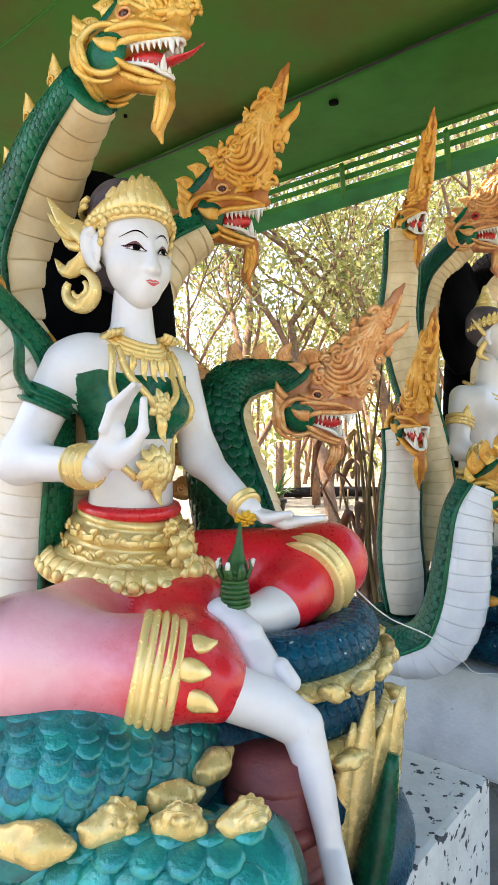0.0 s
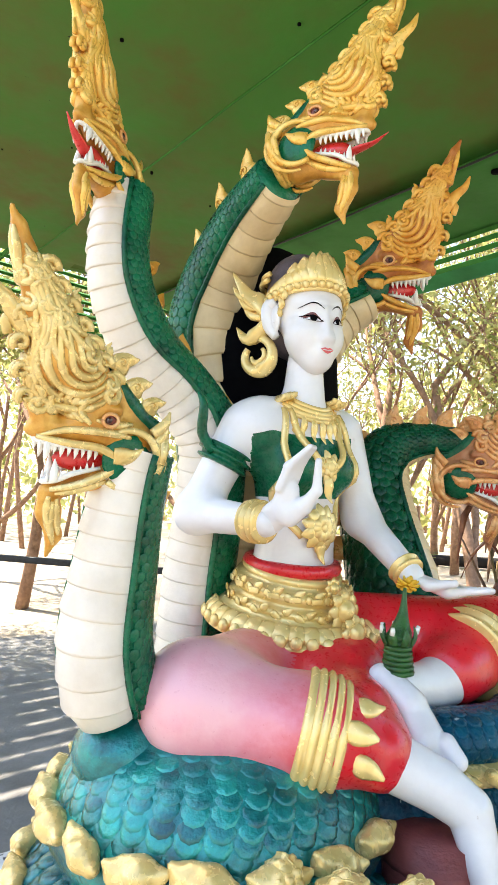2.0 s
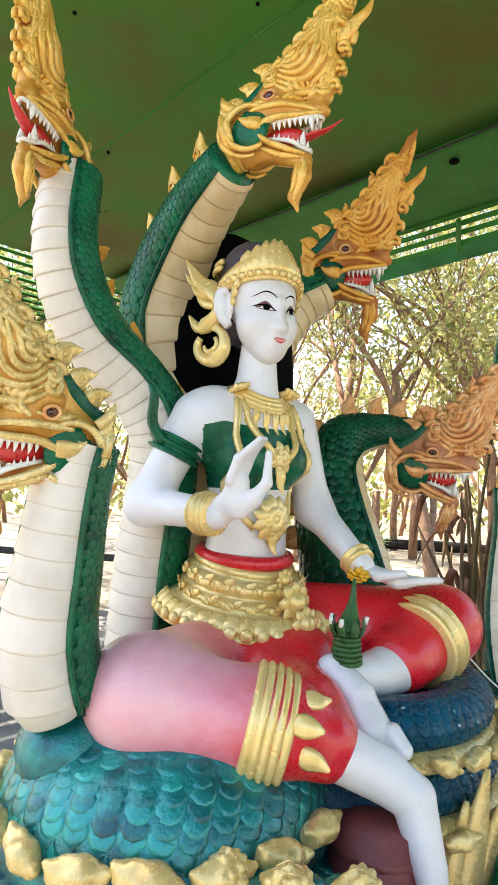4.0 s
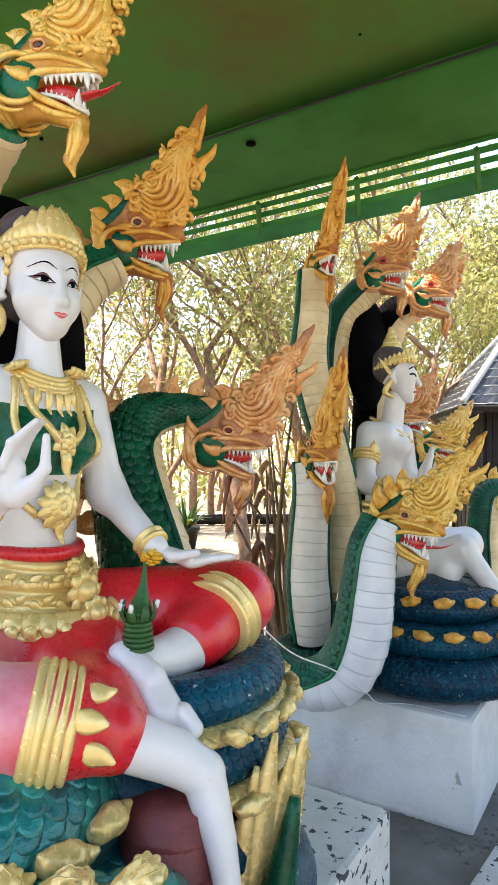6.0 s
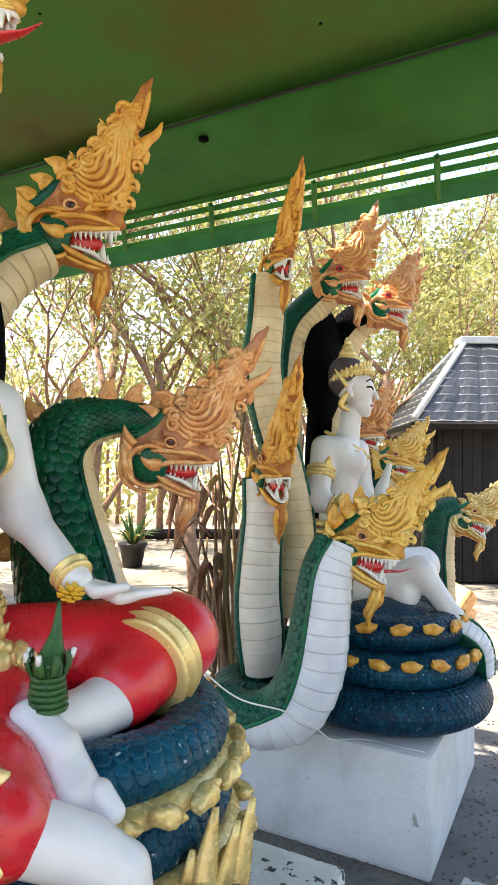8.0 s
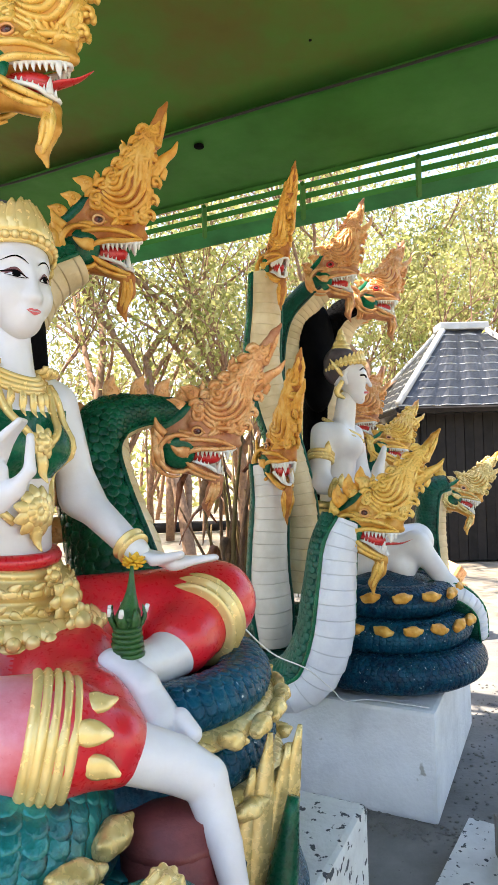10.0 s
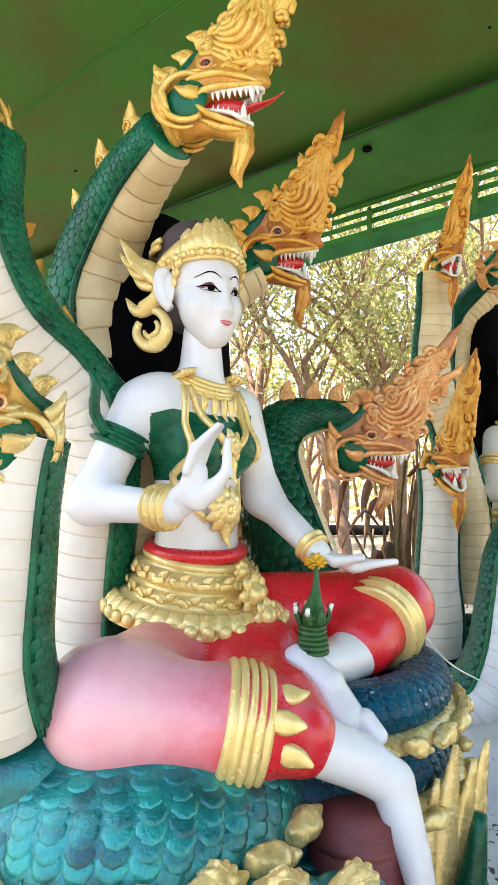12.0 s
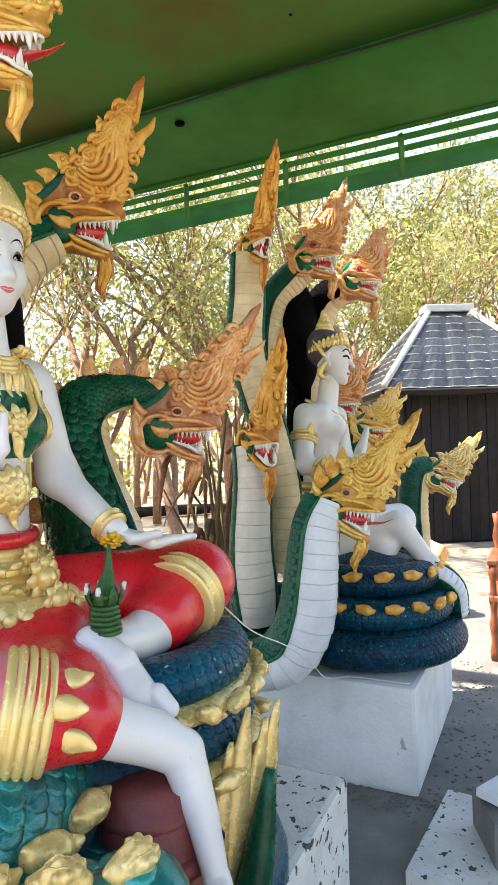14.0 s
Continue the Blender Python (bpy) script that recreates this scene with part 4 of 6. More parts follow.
# upper loop under the knee, with its dome and bead crest
mound = part("mound", Geo().ball((*A1, 0.93), (0.31, 0.31, 0.185), 0, 14, 40), TEAL, throne, "teal mound of the top loop with shallow scales")
for row, e in enumerate(np.arange(0.12, 1.25, 0.10)):
    count = int(2 * math.pi * math.cos(e) * 0.31 / 0.046)
    for k in range(count):
        a = 2 * math.pi * (k + 0.5 * (row % 2)) / count
        out = np.array([math.cos(a) * math.cos(e), math.sin(a) * math.cos(e), math.sin(e)])
        q = np.array((*A1, 0.93)) + out * np.array((0.31, 0.31, 0.185))
        nrm = unit(out / np.array((0.31, 0.31, 0.185)))
        if q[1] < 1.3:
            part("scale", SCALE_T, None, mound, m=placed(q - nrm * 0.003, basis(np.cross(nrm, (-math.sin(a), math.cos(a), 0)) * -1, nrm), (0.040 * random.uniform(0.94, 1.04), 0.043, 0.024)))
coil_ring(throne, (*A1, 0.905), 0.248, 0.075, 0, 2 * math.pi, TEAL, 0.05, (0.55, 0.108, 2.3, 6.25), scales=False, bead_size=0.090)
coil_ring(throne, (*A1, 0.76), 0.258, 0.115, 0, 2 * math.pi, TEAL, 0.048, (0.50, 0.112, 2.2, 4.6), bead_size=0.094)
coil_ring(throne, (*A1, 0.58), 0.30, 0.12, 0, 2 * math.pi, TEAL, 0.05, (0.3, 0.11, 2.2, 4.6))
coil_ring(throne, (-0.085, 1.27, 0.85), 0.33, 0.105, -2.9, 1.80, TEAL, 0.054, (1.5, 0.125, -2.4, -1.15), name="front_loop", bead_size=0.078)
coil_ring(throne, (-0.085, 1.27, 0.60), 0.33, 0.13, -2.9, 1.75, TEAL, 0.05, None, name="front_loop")
coil_ring(throne, (*D1, 1.05), 0.25, 0.062, -2.2, 4.0, BLUE, 0.030, None, name="side_loop")
coil_ring(throne, (*D1, 0.995), 0.29, 0.034, -2.0, 3.6, PALEGOLD, 0.04, (0.2, 0.085, -1.5, 1.4), scales=False, name="gold_crest", squash=0.7, bead_size=0.066)
coil_ring(throne, (*D1, 0.93), 0.25, 0.07, -2.2, 4.0, BLUE, 0.030, None, name="side_loop")
coil_ring(throne, (*D1, 0.872), 0.31, 0.030, -2.0, 3.6, PALEGOLD, 0.04, (-0.1, 0.12, -0.9, 1.4), scales=False, name="gold_crest", squash=0.7, bead_size=0.07)
coil_ring(throne, (*D1, 0.76), 0.25, 0.10, -2.2, 4.0, BLUE, 0.04, None, scales=False, name="side_loop")
coil_ring(throne, (*D1, 0.58), 0.27, 0.12, -2.2, 4.0, BLUE, 0.04, None, scales=False, name="side_loop")
part("core", Geo().ball((-0.16, 1.46, 0.80), (0.32, 0.32, 0.34), 0, 10, 24), BLUE, throne, "dark blue core of the coils")
ped = Geo()
ped.tube([(0.05, 1.22, 0.47), (0.05, 1.22, 0.93)], 0.10, 24)
part("neck_base", Geo().ball((-0.495, 1.07, 1.035), (0.098, 0.10, 0.085), 0, 10, 24), TEAL, throne, "teal bend of the body under the raised neck")
part("front_loop", Geo().ball((0.055, 1.0, 0.74), (0.065, 0.10, 0.18), 0, 12, 20), DARKGREEN, throne, "dark green bend of the front loop")
part("crest_bead", BEAD, None, throne, m=placed((0.165, 1.055, 0.715), basis((1, -0.2, 0), (0, -0.3, 1)), 0.115))
part("foot_block", Geo().ball((0.165, 1.09, 0.60), (0.075, 0.09, 0.13), 0, 10, 18), TEAL, throne, "teal lump under the foot")
footrest = part("footrest", ped, MAROON, throne, "maroon fluted footrest")
for z, r in ((0.52, 0.10), (0.62, 0.098), (0.72, 0.094), (0.80, 0.10), (0.88, 0.085)):
    part("moulding", Geo().tube([(0.05 + r * math.cos(a), 1.22 + r * math.sin(a), z) for a in np.linspace(0, 2 * math.pi, 25)], 0.018, 6), MAROON, footrest)

serpent_neck(throne, [(-0.495, 1.03, 1.115), (-0.507, 1.02, 1.155), (-0.512, 1.0, 1.253), (-0.500, 1.0, 1.372), (-0.488, 1.0, 1.472), (-0.475, 1.0, 1.545), (-0.462, 1.0, 1.585)], [0.058, 0.080, 0.079, 0.071, 0.065, 0.062, 0.058],
             (-0.20, -0.97, 0.1), plate=IVORY, pitch=0.62, fins=((0.80, 0.06), (0.70, 0.055), (0.60, 0.05), (0.48, 0.045)), fin_paint=ORANGE)
serpent_head(throne, (-0.50, 0.945, 1.580), (-0.60, -0.79, 0.0), (0.15, -0.2, 0.95), 0.212, PALEGOLD)
serpent_neck(throne, [(-0.535, 1.5, 1.10), (-0.52, 1.49, 1.30), (-0.5, 1.48, 1.463), (-0.49, 1.45, 1.632), (-0.543, 1.4, 1.737), (-0.611, 1.32, 1.83), (-0.65, 1.26, 1.944), (-0.66, 1.24, 2.056), (-0.66, 1.262, 2.19)], [0.088, 0.086, 0.082, 0.078, 0.076, 0.074, 0.07, 0.066, 0.062],
             (-0.45, -0.88, 0.1), plate=IVORY, pitch=0.55, fins=((0.62, 0.07), (0.5, 0.07), (0.76, 0.05), (0.86, 0.05)), fin_paint=ORANGE)
serpent_head(throne, (-0.678, 1.195, 2.225), (0.03, -0.98, 0.156), (0.0, 0.154, 0.979), 0.216, GOLD)
serpent_neck(throne, [(-0.469, 1.62, 1.0), (-0.469, 1.62, 1.19), (-0.500, 1.62, 1.462), (-0.550, 1.62, 1.772), (-0.572, 1.6, 1.943), (-0.538, 1.57, 2.065), (-0.44, 1.48, 2.180), (-0.325, 1.375, 2.25)], [0.12, 0.12, 0.118, 0.110, 0.105, 0.095, 0.080, 0.060],
             [(0.85, -0.5, 0)] * 4 + [(0.85, -0.45, -0.2), (0.8, -0.3, -0.5), (0.6, -0.15, -0.8), (0.4, -0.1, -0.9)], plate=CREAM, fins=((0.80, 0.06), (0.88, 0.07), (0.95, 0.07)), fin_paint=GOLD, pitch=0.75)
serpent_head(throne, (-0.245, 1.352, 2.305), (0.985, -0.15, 0.03), (-0.03, 0.08, 0.994), 0.222, GOLD)
serpent_neck(throne, [(-0.33, 1.75, 1.0), (-0.37, 1.77, 1.4), (-0.375, 1.8, 1.706), (-0.335, 1.88, 1.923), (-0.27, 1.94, 2.06), (-0.18, 1.97, 2.135)], [0.11, 0.105, 0.095, 0.085, 0.078, 0.07],
             [(0.9, -0.35, 0)] * 3 + [(0.8, -0.4, -0.4), (0.6, -0.4, -0.7), (0.3, -0.3, -0.9)], plate=CREAM, fins=((0.80, 0.1), (0.88, 0.11), (0.96, 0.11)), fin_paint=COPPER, pitch=0.7)
serpent_head(throne, (-0.128, 1.967, 2.182), (0.99, 0.08, 0.045), (0.0, -0.2, 0.97), 0.25, ORANGE)
serpent_neck(throne, [(0.0, 1.75, 1.05), (-0.06, 1.84, 1.25), (-0.115, 1.9, 1.45), (-0.125, 1.93, 1.57), (-0.085, 1.96, 1.655), (0.0, 1.98, 1.685), (0.09, 2.0, 1.688), (0.165, 2.0, 1.685)], [0.125, 0.125, 0.108, 0.095, 0.075, 0.052, 0.042, 0.028],
             [(0.9, 0.2, 0)] * 4 + [(0.7, 0.3, -0.6), (0.3, 0.3, -0.9), (0.1, 0.3, -1), (0, 0.3, -1)], plate=CREAM, edging=GREEN, fins=((0.40, 0.075), (0.50, 0.075), (0.62, 0.055), (0.69, 0.055), (0.76, 0.055), (0.83, 0.055), (0.90, 0.055), (0.97, 0.05)), fin_paint=COPPER, pitch=0.5, scale_size=0.36, wide=0.85)
serpent_head(throne, (0.146, 2.0, 1.580), (0.985, -0.05, -0.12), (0.10, -0.28, 0.95), 0.245, COPPER)
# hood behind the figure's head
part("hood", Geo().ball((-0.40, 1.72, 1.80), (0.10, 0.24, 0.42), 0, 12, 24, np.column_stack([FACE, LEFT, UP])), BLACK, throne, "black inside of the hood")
# gold tail flame by the foot
tail = thing("tail_flame", "pale gold flame-shaped serpent tail with green edge", "ornament", at=(0.21, 1.30, PLINTH))
part("tail", Geo().tube([(0.20, 1.25, 0.47), (0.225, 1.25, 0.62), (0.255, 1.26, 0.74), (0.285, 1.28, 0.88)], [0.035, 0.036, 0.03, 0.012], 10, steps=16), GREEN, tail)
for k, (dx, h, r) in enumerate(((-0.07, 0.34, 0.030), (-0.035, 0.44, 0.034), (0.0, 0.50, 0.034), (0.035, 0.47, 0.032), (0.06, 0.50, 0.030), (0.02, 0.38, 0.034), (-0.02, 0.30, 0.034))):
    part("flame", Geo().tube([(0.19 + dx * 0.4, 1.28 + 0.012 * k, 0.50), (0.20 + dx * 0.8, 1.27 + 0.012 * k, 0.64), (0.225 + dx, 1.28 + 0.012 * k, 0.47 + h * 0.75), (0.25 + dx * 1.1, 1.29 + 0.012 * k, 0.49 + h)], [r * 0.9, r * 1.2, r * 0.9, 0.006], 10, flat=0.55, axis=(0.4, -0.9, 0), steps=14), PALEGOLD, tail)
settle(tail)
settle(throne)


# ---------------------------------------------------------------- the seated figure
SKIN, TOP, CLOTH, PINK, GILT, DARK, MOUTH, INK, BROWN = range(9)
FIGURE_PAINT = [WHITE, GREEN, RED, FADED, GILTPAINT, HAIR, LIP, BLACK, EYEPAINT]
F3, L3, U3 = (np.array(v) for v in (FACE, LEFT, UP))


def body_at(c, f=0.0, l=0.0, z=0.0):
    return np.array(c, float) + F3 * f + L3 * l + U3 * z


def leaf_tongue(g, base, way, out, length, width, m=GILT, curl=0.25):
    """One upright gilt leaf of a crown or belt."""
    base, way, out = np.array(base, float), unit(way), unit(out)
    g.tube([base, base + way * length * 0.35 + out * length * 0.06, base + way * length * 0.7 + out * length * 0.04, base + way * length + out * length * curl], [width * 0.75, width, width * 0.72, width * 0.16], 8, m, 8, 0.4, out)


def seated_figure():
    g = Geo()
    chest, waist = np.array((-0.285, 1.487, 1.60)), np.array((-0.278, 1.487, 1.39))
    pelvis = np.array((-0.29, 1.48, 1.20))
    torso = [
        cap(body_at(chest, -0.005, -0.085, 0.045), 0.085, body_at(chest, -0.005, 0.085, 0.045), 0.085, 20, 0.82, F3),
        cap(body_at(chest, 0, 0, 0.0), 0.118, waist, 0.092, 20, 0.75, F3),
        cap(waist, 0.095, pelvis, 0.14, SKIN, 0.8, F3),
        cap(body_at(chest, 0.062, -0.058, -0.03), 0.058, None, None, 20), cap(body_at(chest, 0.062, 0.058, -0.03), 0.058, None, None, 20),
        cap((-0.268, 1.475, 1.66), 0.060, (-0.264, 1.462, 1.83), 0.042),
        cap((-0.390, 1.378, 1.665), 0.050, (-0.478, 1.335, 1.462), 0.044), cap((-0.478, 1.335, 1.46), 0.043, (-0.287, 1.222, 1.452), 0.030),
        cap((-0.190, 1.61, 1.672), 0.052, (-0.135, 1.61, 1.455), 0.042), cap((-0.135, 1.61, 1.455), 0.041, (-0.005, 1.485, 1.335), 0.029),
        cap(body_at(chest, -0.01, -0.1, 0.07), 0.06), cap(body_at(chest, -0.01, 0.1, 0.07), 0.06),
    ]
    v, f, m = soft(torso, 0.005, 0.04)

    def neckline(p):
        s = np.abs(((p - chest) @ L3) / 0.13)
        return 1.642 + 0.012 * np.minimum(s, 1) ** 2 - 0.04 * np.maximum(s - 0.95, 0)
    across, high = (v - chest) @ L3, v[:, 2]
    near = np.abs(across) < 0.16
    for hem in (np.full(len(v), 1.502), neckline(v)):
        close = near & (np.abs(v[:, 2] - hem) < 0.0032)
        v[close, 2] = hem[close]
    mid = v[f].mean(1)
    arm = np.minimum(distance(mid, torso[6]), distance(mid, torso[8]))
    trunk = np.minimum.reduce([distance(mid, torso[k]) for k in (0, 1, 3, 4)])
    worn = (trunk < arm - 0.004) & (mid[:, 2] > 1.502) & (mid[:, 2] < neckline(mid))
    m = np.where(worn, TOP, np.where(m == 20, SKIN, m))
    g.add(v, f, m)
    # hands
    right = [cap((-0.285, 1.222, 1.452), 0.029, (-0.243, 1.205, 1.485), 0.029, SKIN, 0.62, (0.3, -0.9, 0.1)), cap((-0.243, 1.205, 1.485), 0.029, (-0.238, 1.20, 1.52), 0.023, SKIN, 0.6, (0.3, -0.9, 0.1)), cap((-0.235, 1.205, 1.475), 0.028, (-0.205, 1.20, 1.49), 0.018, SKIN, 0.7, (0.3, -0.9, 0.1))]
    for k in range(4):
        x, y, z = -0.252 + 0.007 * k, 1.186 + 0.011 * k, 1.522 + 0.004 * k
        right += [cap((x, y, z), 0.0095, (x + 0.016, y, z + 0.044), 0.0088), cap((x + 0.016, y, z + 0.044), 0.0088, (x + 0.058 - 0.006 * k, y + 0.002, z + 0.084 - 0.004 * k), 0.0055)]
    right += [cap((-0.208, 1.20, 1.487), 0.015, (-0.180, 1.196, 1.52), 0.0105), cap((-0.180, 1.196, 1.52), 0.0105, (-0.178, 1.196, 1.578), 0.007)]
    g.add(*soft(right, 0.003, 0.006))
    left = [cap((-0.005, 1.485, 1.333), 0.027, (0.075, 1.495, 1.306), 0.033, SKIN, 0.5, (0, 0, 1))]
    for k in range(4):
        left.append(cap((0.072, 1.475 + 0.016 * k, 1.306), 0.012, (0.172 - 0.006 * abs(k - 1.5), 1.47 + 0.02 * k, 1.318 - 0.004 * k), 0.0075))
    left.append(cap((0.03, 1.462, 1.318), 0.013, (0.088, 1.445, 1.330), 0.009))
    g.add(*soft(left, 0.004, 0.014))
    # legs and the cloth
    legs = [
        cap((-0.31, 1.39, 1.115), 0.105, (-0.370, 1.085, 1.138), 0.096, PINK), cap((-0.370, 1.085, 1.136), 0.096, (-0.15, 1.12, 1.100), 0.084, PINK),
        cap((-0.15, 1.12, 1.105), 0.080, (-0.055, 1.14, 1.072), 0.066, CLOTH),
        cap((-0.23, 1.54, 1.165), 0.112, (0.18, 1.62, 1.19), 0.088, CLOTH), cap((0.18, 1.62, 1.185), 0.088, (0.085, 1.47, 1.14), 0.074, CLOTH),
        cap((-0.24, 1.40, 1.13), 0.10, (-0.09, 1.22, 1.085), 0.07, CLOTH), cap((-0.12, 1.37, 1.13), 0.085, (-0.05, 1.40, 1.09), 0.06, CLOTH), cap((-0.09, 1.22, 1.10), 0.06, (-0.02, 1.18, 1.04), 0.04, CLOTH),
        cap(pelvis - U3 * 0.03, 0.15, pelvis, 0.13, CLOTH, 0.85, F3),
    ]
    v, f, m = soft(legs, 0.0065, 0.045)
    ridge = np.sin(v[:, 0] * 70 + v[:, 2] * 90 + 5 * np.sin(v[:, 1] * 9)) * 0.0022      # modelled folds in the middle of the cloth
    fold = np.clip(1 - np.abs(v[:, 0] + 0.1) / 0.16, 0, 1) * np.clip((1.42 - v[:, 1]) / 0.1, 0, 1)
    v = v + np.outer(ridge * fold, (0.3, -0.8, 0.5))
    g.add(v, f, m)
    shin = [cap((-0.06, 1.14, 1.072), 0.052, (0.055, 1.165, 1.018), 0.046), cap((0.055, 1.165, 1.018), 0.046, (0.105, 1.17, 0.985), 0.040), cap((0.105, 1.17, 0.985), 0.040, (0.135, 1.145, 0.885), 0.029), cap((0.135, 1.145, 0.885), 0.029, (0.153, 1.12, 0.795), 0.022), cap((0.153, 1.12, 0.795), 0.024, (0.163, 1.05, 0.775), 0.022, SKIN, 0.75, (0, -0.2, 1)),
            cap((0.085, 1.46, 1.13), 0.058, (0.03, 1.40, 1.118), 0.050), cap((0.03, 1.40, 1.118), 0.050, (-0.035, 1.31, 1.135), 0.036), cap((-0.050, 1.295, 1.148), 0.035, (0.0, 1.262, 1.115), 0.037), cap((0.0, 1.262, 1.115), 0.037, (0.028, 1.232, 1.070), 0.042, SKIN, 0.8, (0.5, -0.7, 0.5))]
    for k in range(5):
        a = np.array((0.028, 1.232, 1.070)) + np.array((0.62, -0.35, -0.70)) * 0.034 + np.array((0.62, 0.12, 0.77)) * (0.030 - 0.0165 * k)
        shin.append(cap(a, 0.0140 if k else 0.0195, a + np.array((0.62, -0.35, -0.70)) * (0.034 - 0.003 * k), 0.0125 if k else 0.0175))
        a = np.array((0.145 + 0.0095 * k, 1.04 + 0.002 * k, 0.775))
        shin.append(cap(a, 0.0085, a + np.array((0.004, -0.022, -0.006)), 0.0075))
    g.add(*soft(shin, 0.0030, 0.003))
    # head, turned very slightly to its right
    c = np.array((-0.262, 1.460, 1.930))
    FH, LH = unit(F3 * 0.98 - L3 * 0.20), unit(L3 * 0.98 + F3 * 0.20)
    HS = 1.06

    def head_at(c, f=0.0, l=0.0, z=0.0):
        return np.array(c, float) + HS * (FH * f + LH * l + U3 * z)
    face = [(p, r * HS, q, s * HS, m, fl, ax) for p, r, q, s, m, fl, ax in (
        cap(head_at(c, -0.012, 0, 0.028), 0.082), cap(head_at(c, 0.014, 0, 0.010), 0.072, head_at(c, 0.030, 0, -0.070), 0.050, SKIN, 0.94, LH),
        cap(head_at(c, 0.030, 0, -0.066), 0.050, head_at(c, 0.046, 0, -0.096), 0.033), cap(head_at(c, 0.032, -0.027, -0.046), 0.0435), cap(head_at(c, 0.032, 0.027, -0.046), 0.0435))]
    face += [(p, r * HS, q, s * HS, m, fl, ax) for p, r, q, s, m, fl, ax in (
        cap(head_at(c, 0.079, 0, 0.000), 0.004, head_at(c, 0.0905, 0, -0.054), 0.0066), cap(head_at(c, 0.084, -0.008, -0.057), 0.0048), cap(head_at(c, 0.084, 0.008, -0.057), 0.0048),
        cap(head_at(c, 0.073, -0.009, -0.085), 0.0070, head_at(c, 0.073, 0.009, -0.085), 0.0070))]
    g.add(*soft(face, 0.003, 0.022))
    for s in (-1, 1):
        g.ball(head_at(c, -0.004, s * 0.082, -0.008), (0.010, 0.022, 0.038), SKIN, 8, 12, np.column_stack([LH, FH, U3]))
        g.tube([head_at(c, 0.0, s * 0.082, 0.03), head_at(c, -0.018, s * 0.092, 0.02), head_at(c, -0.016, s * 0.090, -0.02), head_at(c, 0.0, s * 0.080, -0.05)], [0.012, 0.017, 0.016, 0.010], 9, SKIN, 14)

    def drawn(line, width, m, lift=0.0012):
        """A painted stroke on the face: rows of (side, height) and widths."""
        pts = spline([(*q, w) for q, w in zip(line, width)], 14)
        top, low = [], []
        for l, z, w in pts:
            for store, dz in ((top, w / 2), (low, -w / 2)):
                q = onto(face, 0.022, head_at(c, 0.22, l, z + dz), -FH)
                store.append((head_at(c, 0.08, l, z + dz) if q is None else q) + FH * lift)
        n = len(top)
        g.add(top + low, [(i, n + i, n + i + 1, i + 1) for i in range(n - 1)], m)
    for s in (-1, 1):
        drawn([(s * 0.010, 0.006), (s * 0.022, 0.0155), (s * 0.037, 0.0175), (s * 0.058, 0.006)], [0.0018, 0.0030, 0.0030, 0.0012], INK)
        drawn([(s * 0.013, -0.022), (s * 0.031, -0.012), (s * 0.053, -0.013)], [0.002, 0.019, 0.002], BROWN)
        drawn([(s * 0.016, -0.0215), (s * 0.031, -0.0165), (s * 0.047, -0.0175)], [0.001, 0.0085, 0.001], SKIN, 0.0018)
        drawn([(s * 0.012, -0.0225), (s * 0.030, -0.0105), (s * 0.056, -0.012)], [0.0015, 0.0038, 0.0015], INK, 0.0022)
        drawn([(s * 0.014, -0.0225), (s * 0.031, -0.0215), (s * 0.050, -0.0175)], [0.001, 0.0018, 0.001], INK, 0.0022)
        drawn([(s * 0.024, -0.016), (s * 0.031, -0.0155), (s * 0.038, -0.0155)], [0.006, 0.012, 0.006], INK, 0.0024)
    drawn([(-0.016, -0.0825), (-0.006, -0.0805), (0.0, -0.0820), (0.006, -0.0805), (0.016, -0.0825)], [0.0012, 0.0042, 0.0038, 0.0042, 0.0012], MOUTH)
    drawn([(-0.014, -0.084), (0.0, -0.0882), (0.014, -0.084)], [0.0012, 0.0062, 0.0012], MOUTH)
    # hair and crown
    g.add(*soft([cap(head_at(c, -0.026, 0, 0.046), 0.094, head_at(c, -0.035, 0, 0.085), 0.082, DARK), cap(head_at(c, -0.05, 0, -0.02), 0.07, None, None, DARK)], 0.006, 0.02))

    def brim(a, z, r=1.0):
        return head_at(c, -0.012 + 0.094 * r * math.cos(a), 0.088 * r * math.sin(a), z)
    arc = np.linspace(-1.75, 1.75, 34)
    for z, r, w in ((0.052, 0.98, 0.006), (0.062, 1.0, 0.008), (0.074, 1.0, 0.006)):
        g.tube([brim(a, z + 0.012 * (1 - math.cos(a)) * -1.6, r) for a in arc], w, 7, GILT)
    for k, a in enumerate(np.linspace(-1.7, 1.7, 19)):
        rise = 0.030 + 0.050 * max(0, math.cos(a)) ** 2
        out = FH * math.cos(a) + LH * math.sin(a)
        leaf_tongue(g, brim(a, 0.065 - 0.02 * (1 - math.cos(a))), U3 * 0.9 - out * 0.25, out, rise, 0.022, curl=0.05)
        g.ball(brim(a, 0.060 - 0.02 * (1 - math.cos(a)), 1.06), 0.009, GILT, 5, 7)
    for k, a in enumerate(np.linspace(-0.9, 0.9, 8)):
        out = FH * math.cos(a) + LH * math.sin(a)
        leaf_tongue(g, brim(a, 0.080, 0.95), U3 * 0.9 - out * 0.3, out, 0.015 + 0.055 * math.cos(a) ** 2, 0.018, curl=0.1)
    for s in (-1, 1):
        for k, (f, z, ln) in enumerate(((0.050, 0.030, 0.030), (0.040, 0.012, 0.028), (0.030, -0.006, 0.026))):
            leaf_tongue(g, head_at(c, f - 0.012, s * 0.080, z), U3 * 0.8 - FH * 0.5, LH * s, ln, 0.013, curl=0.2)
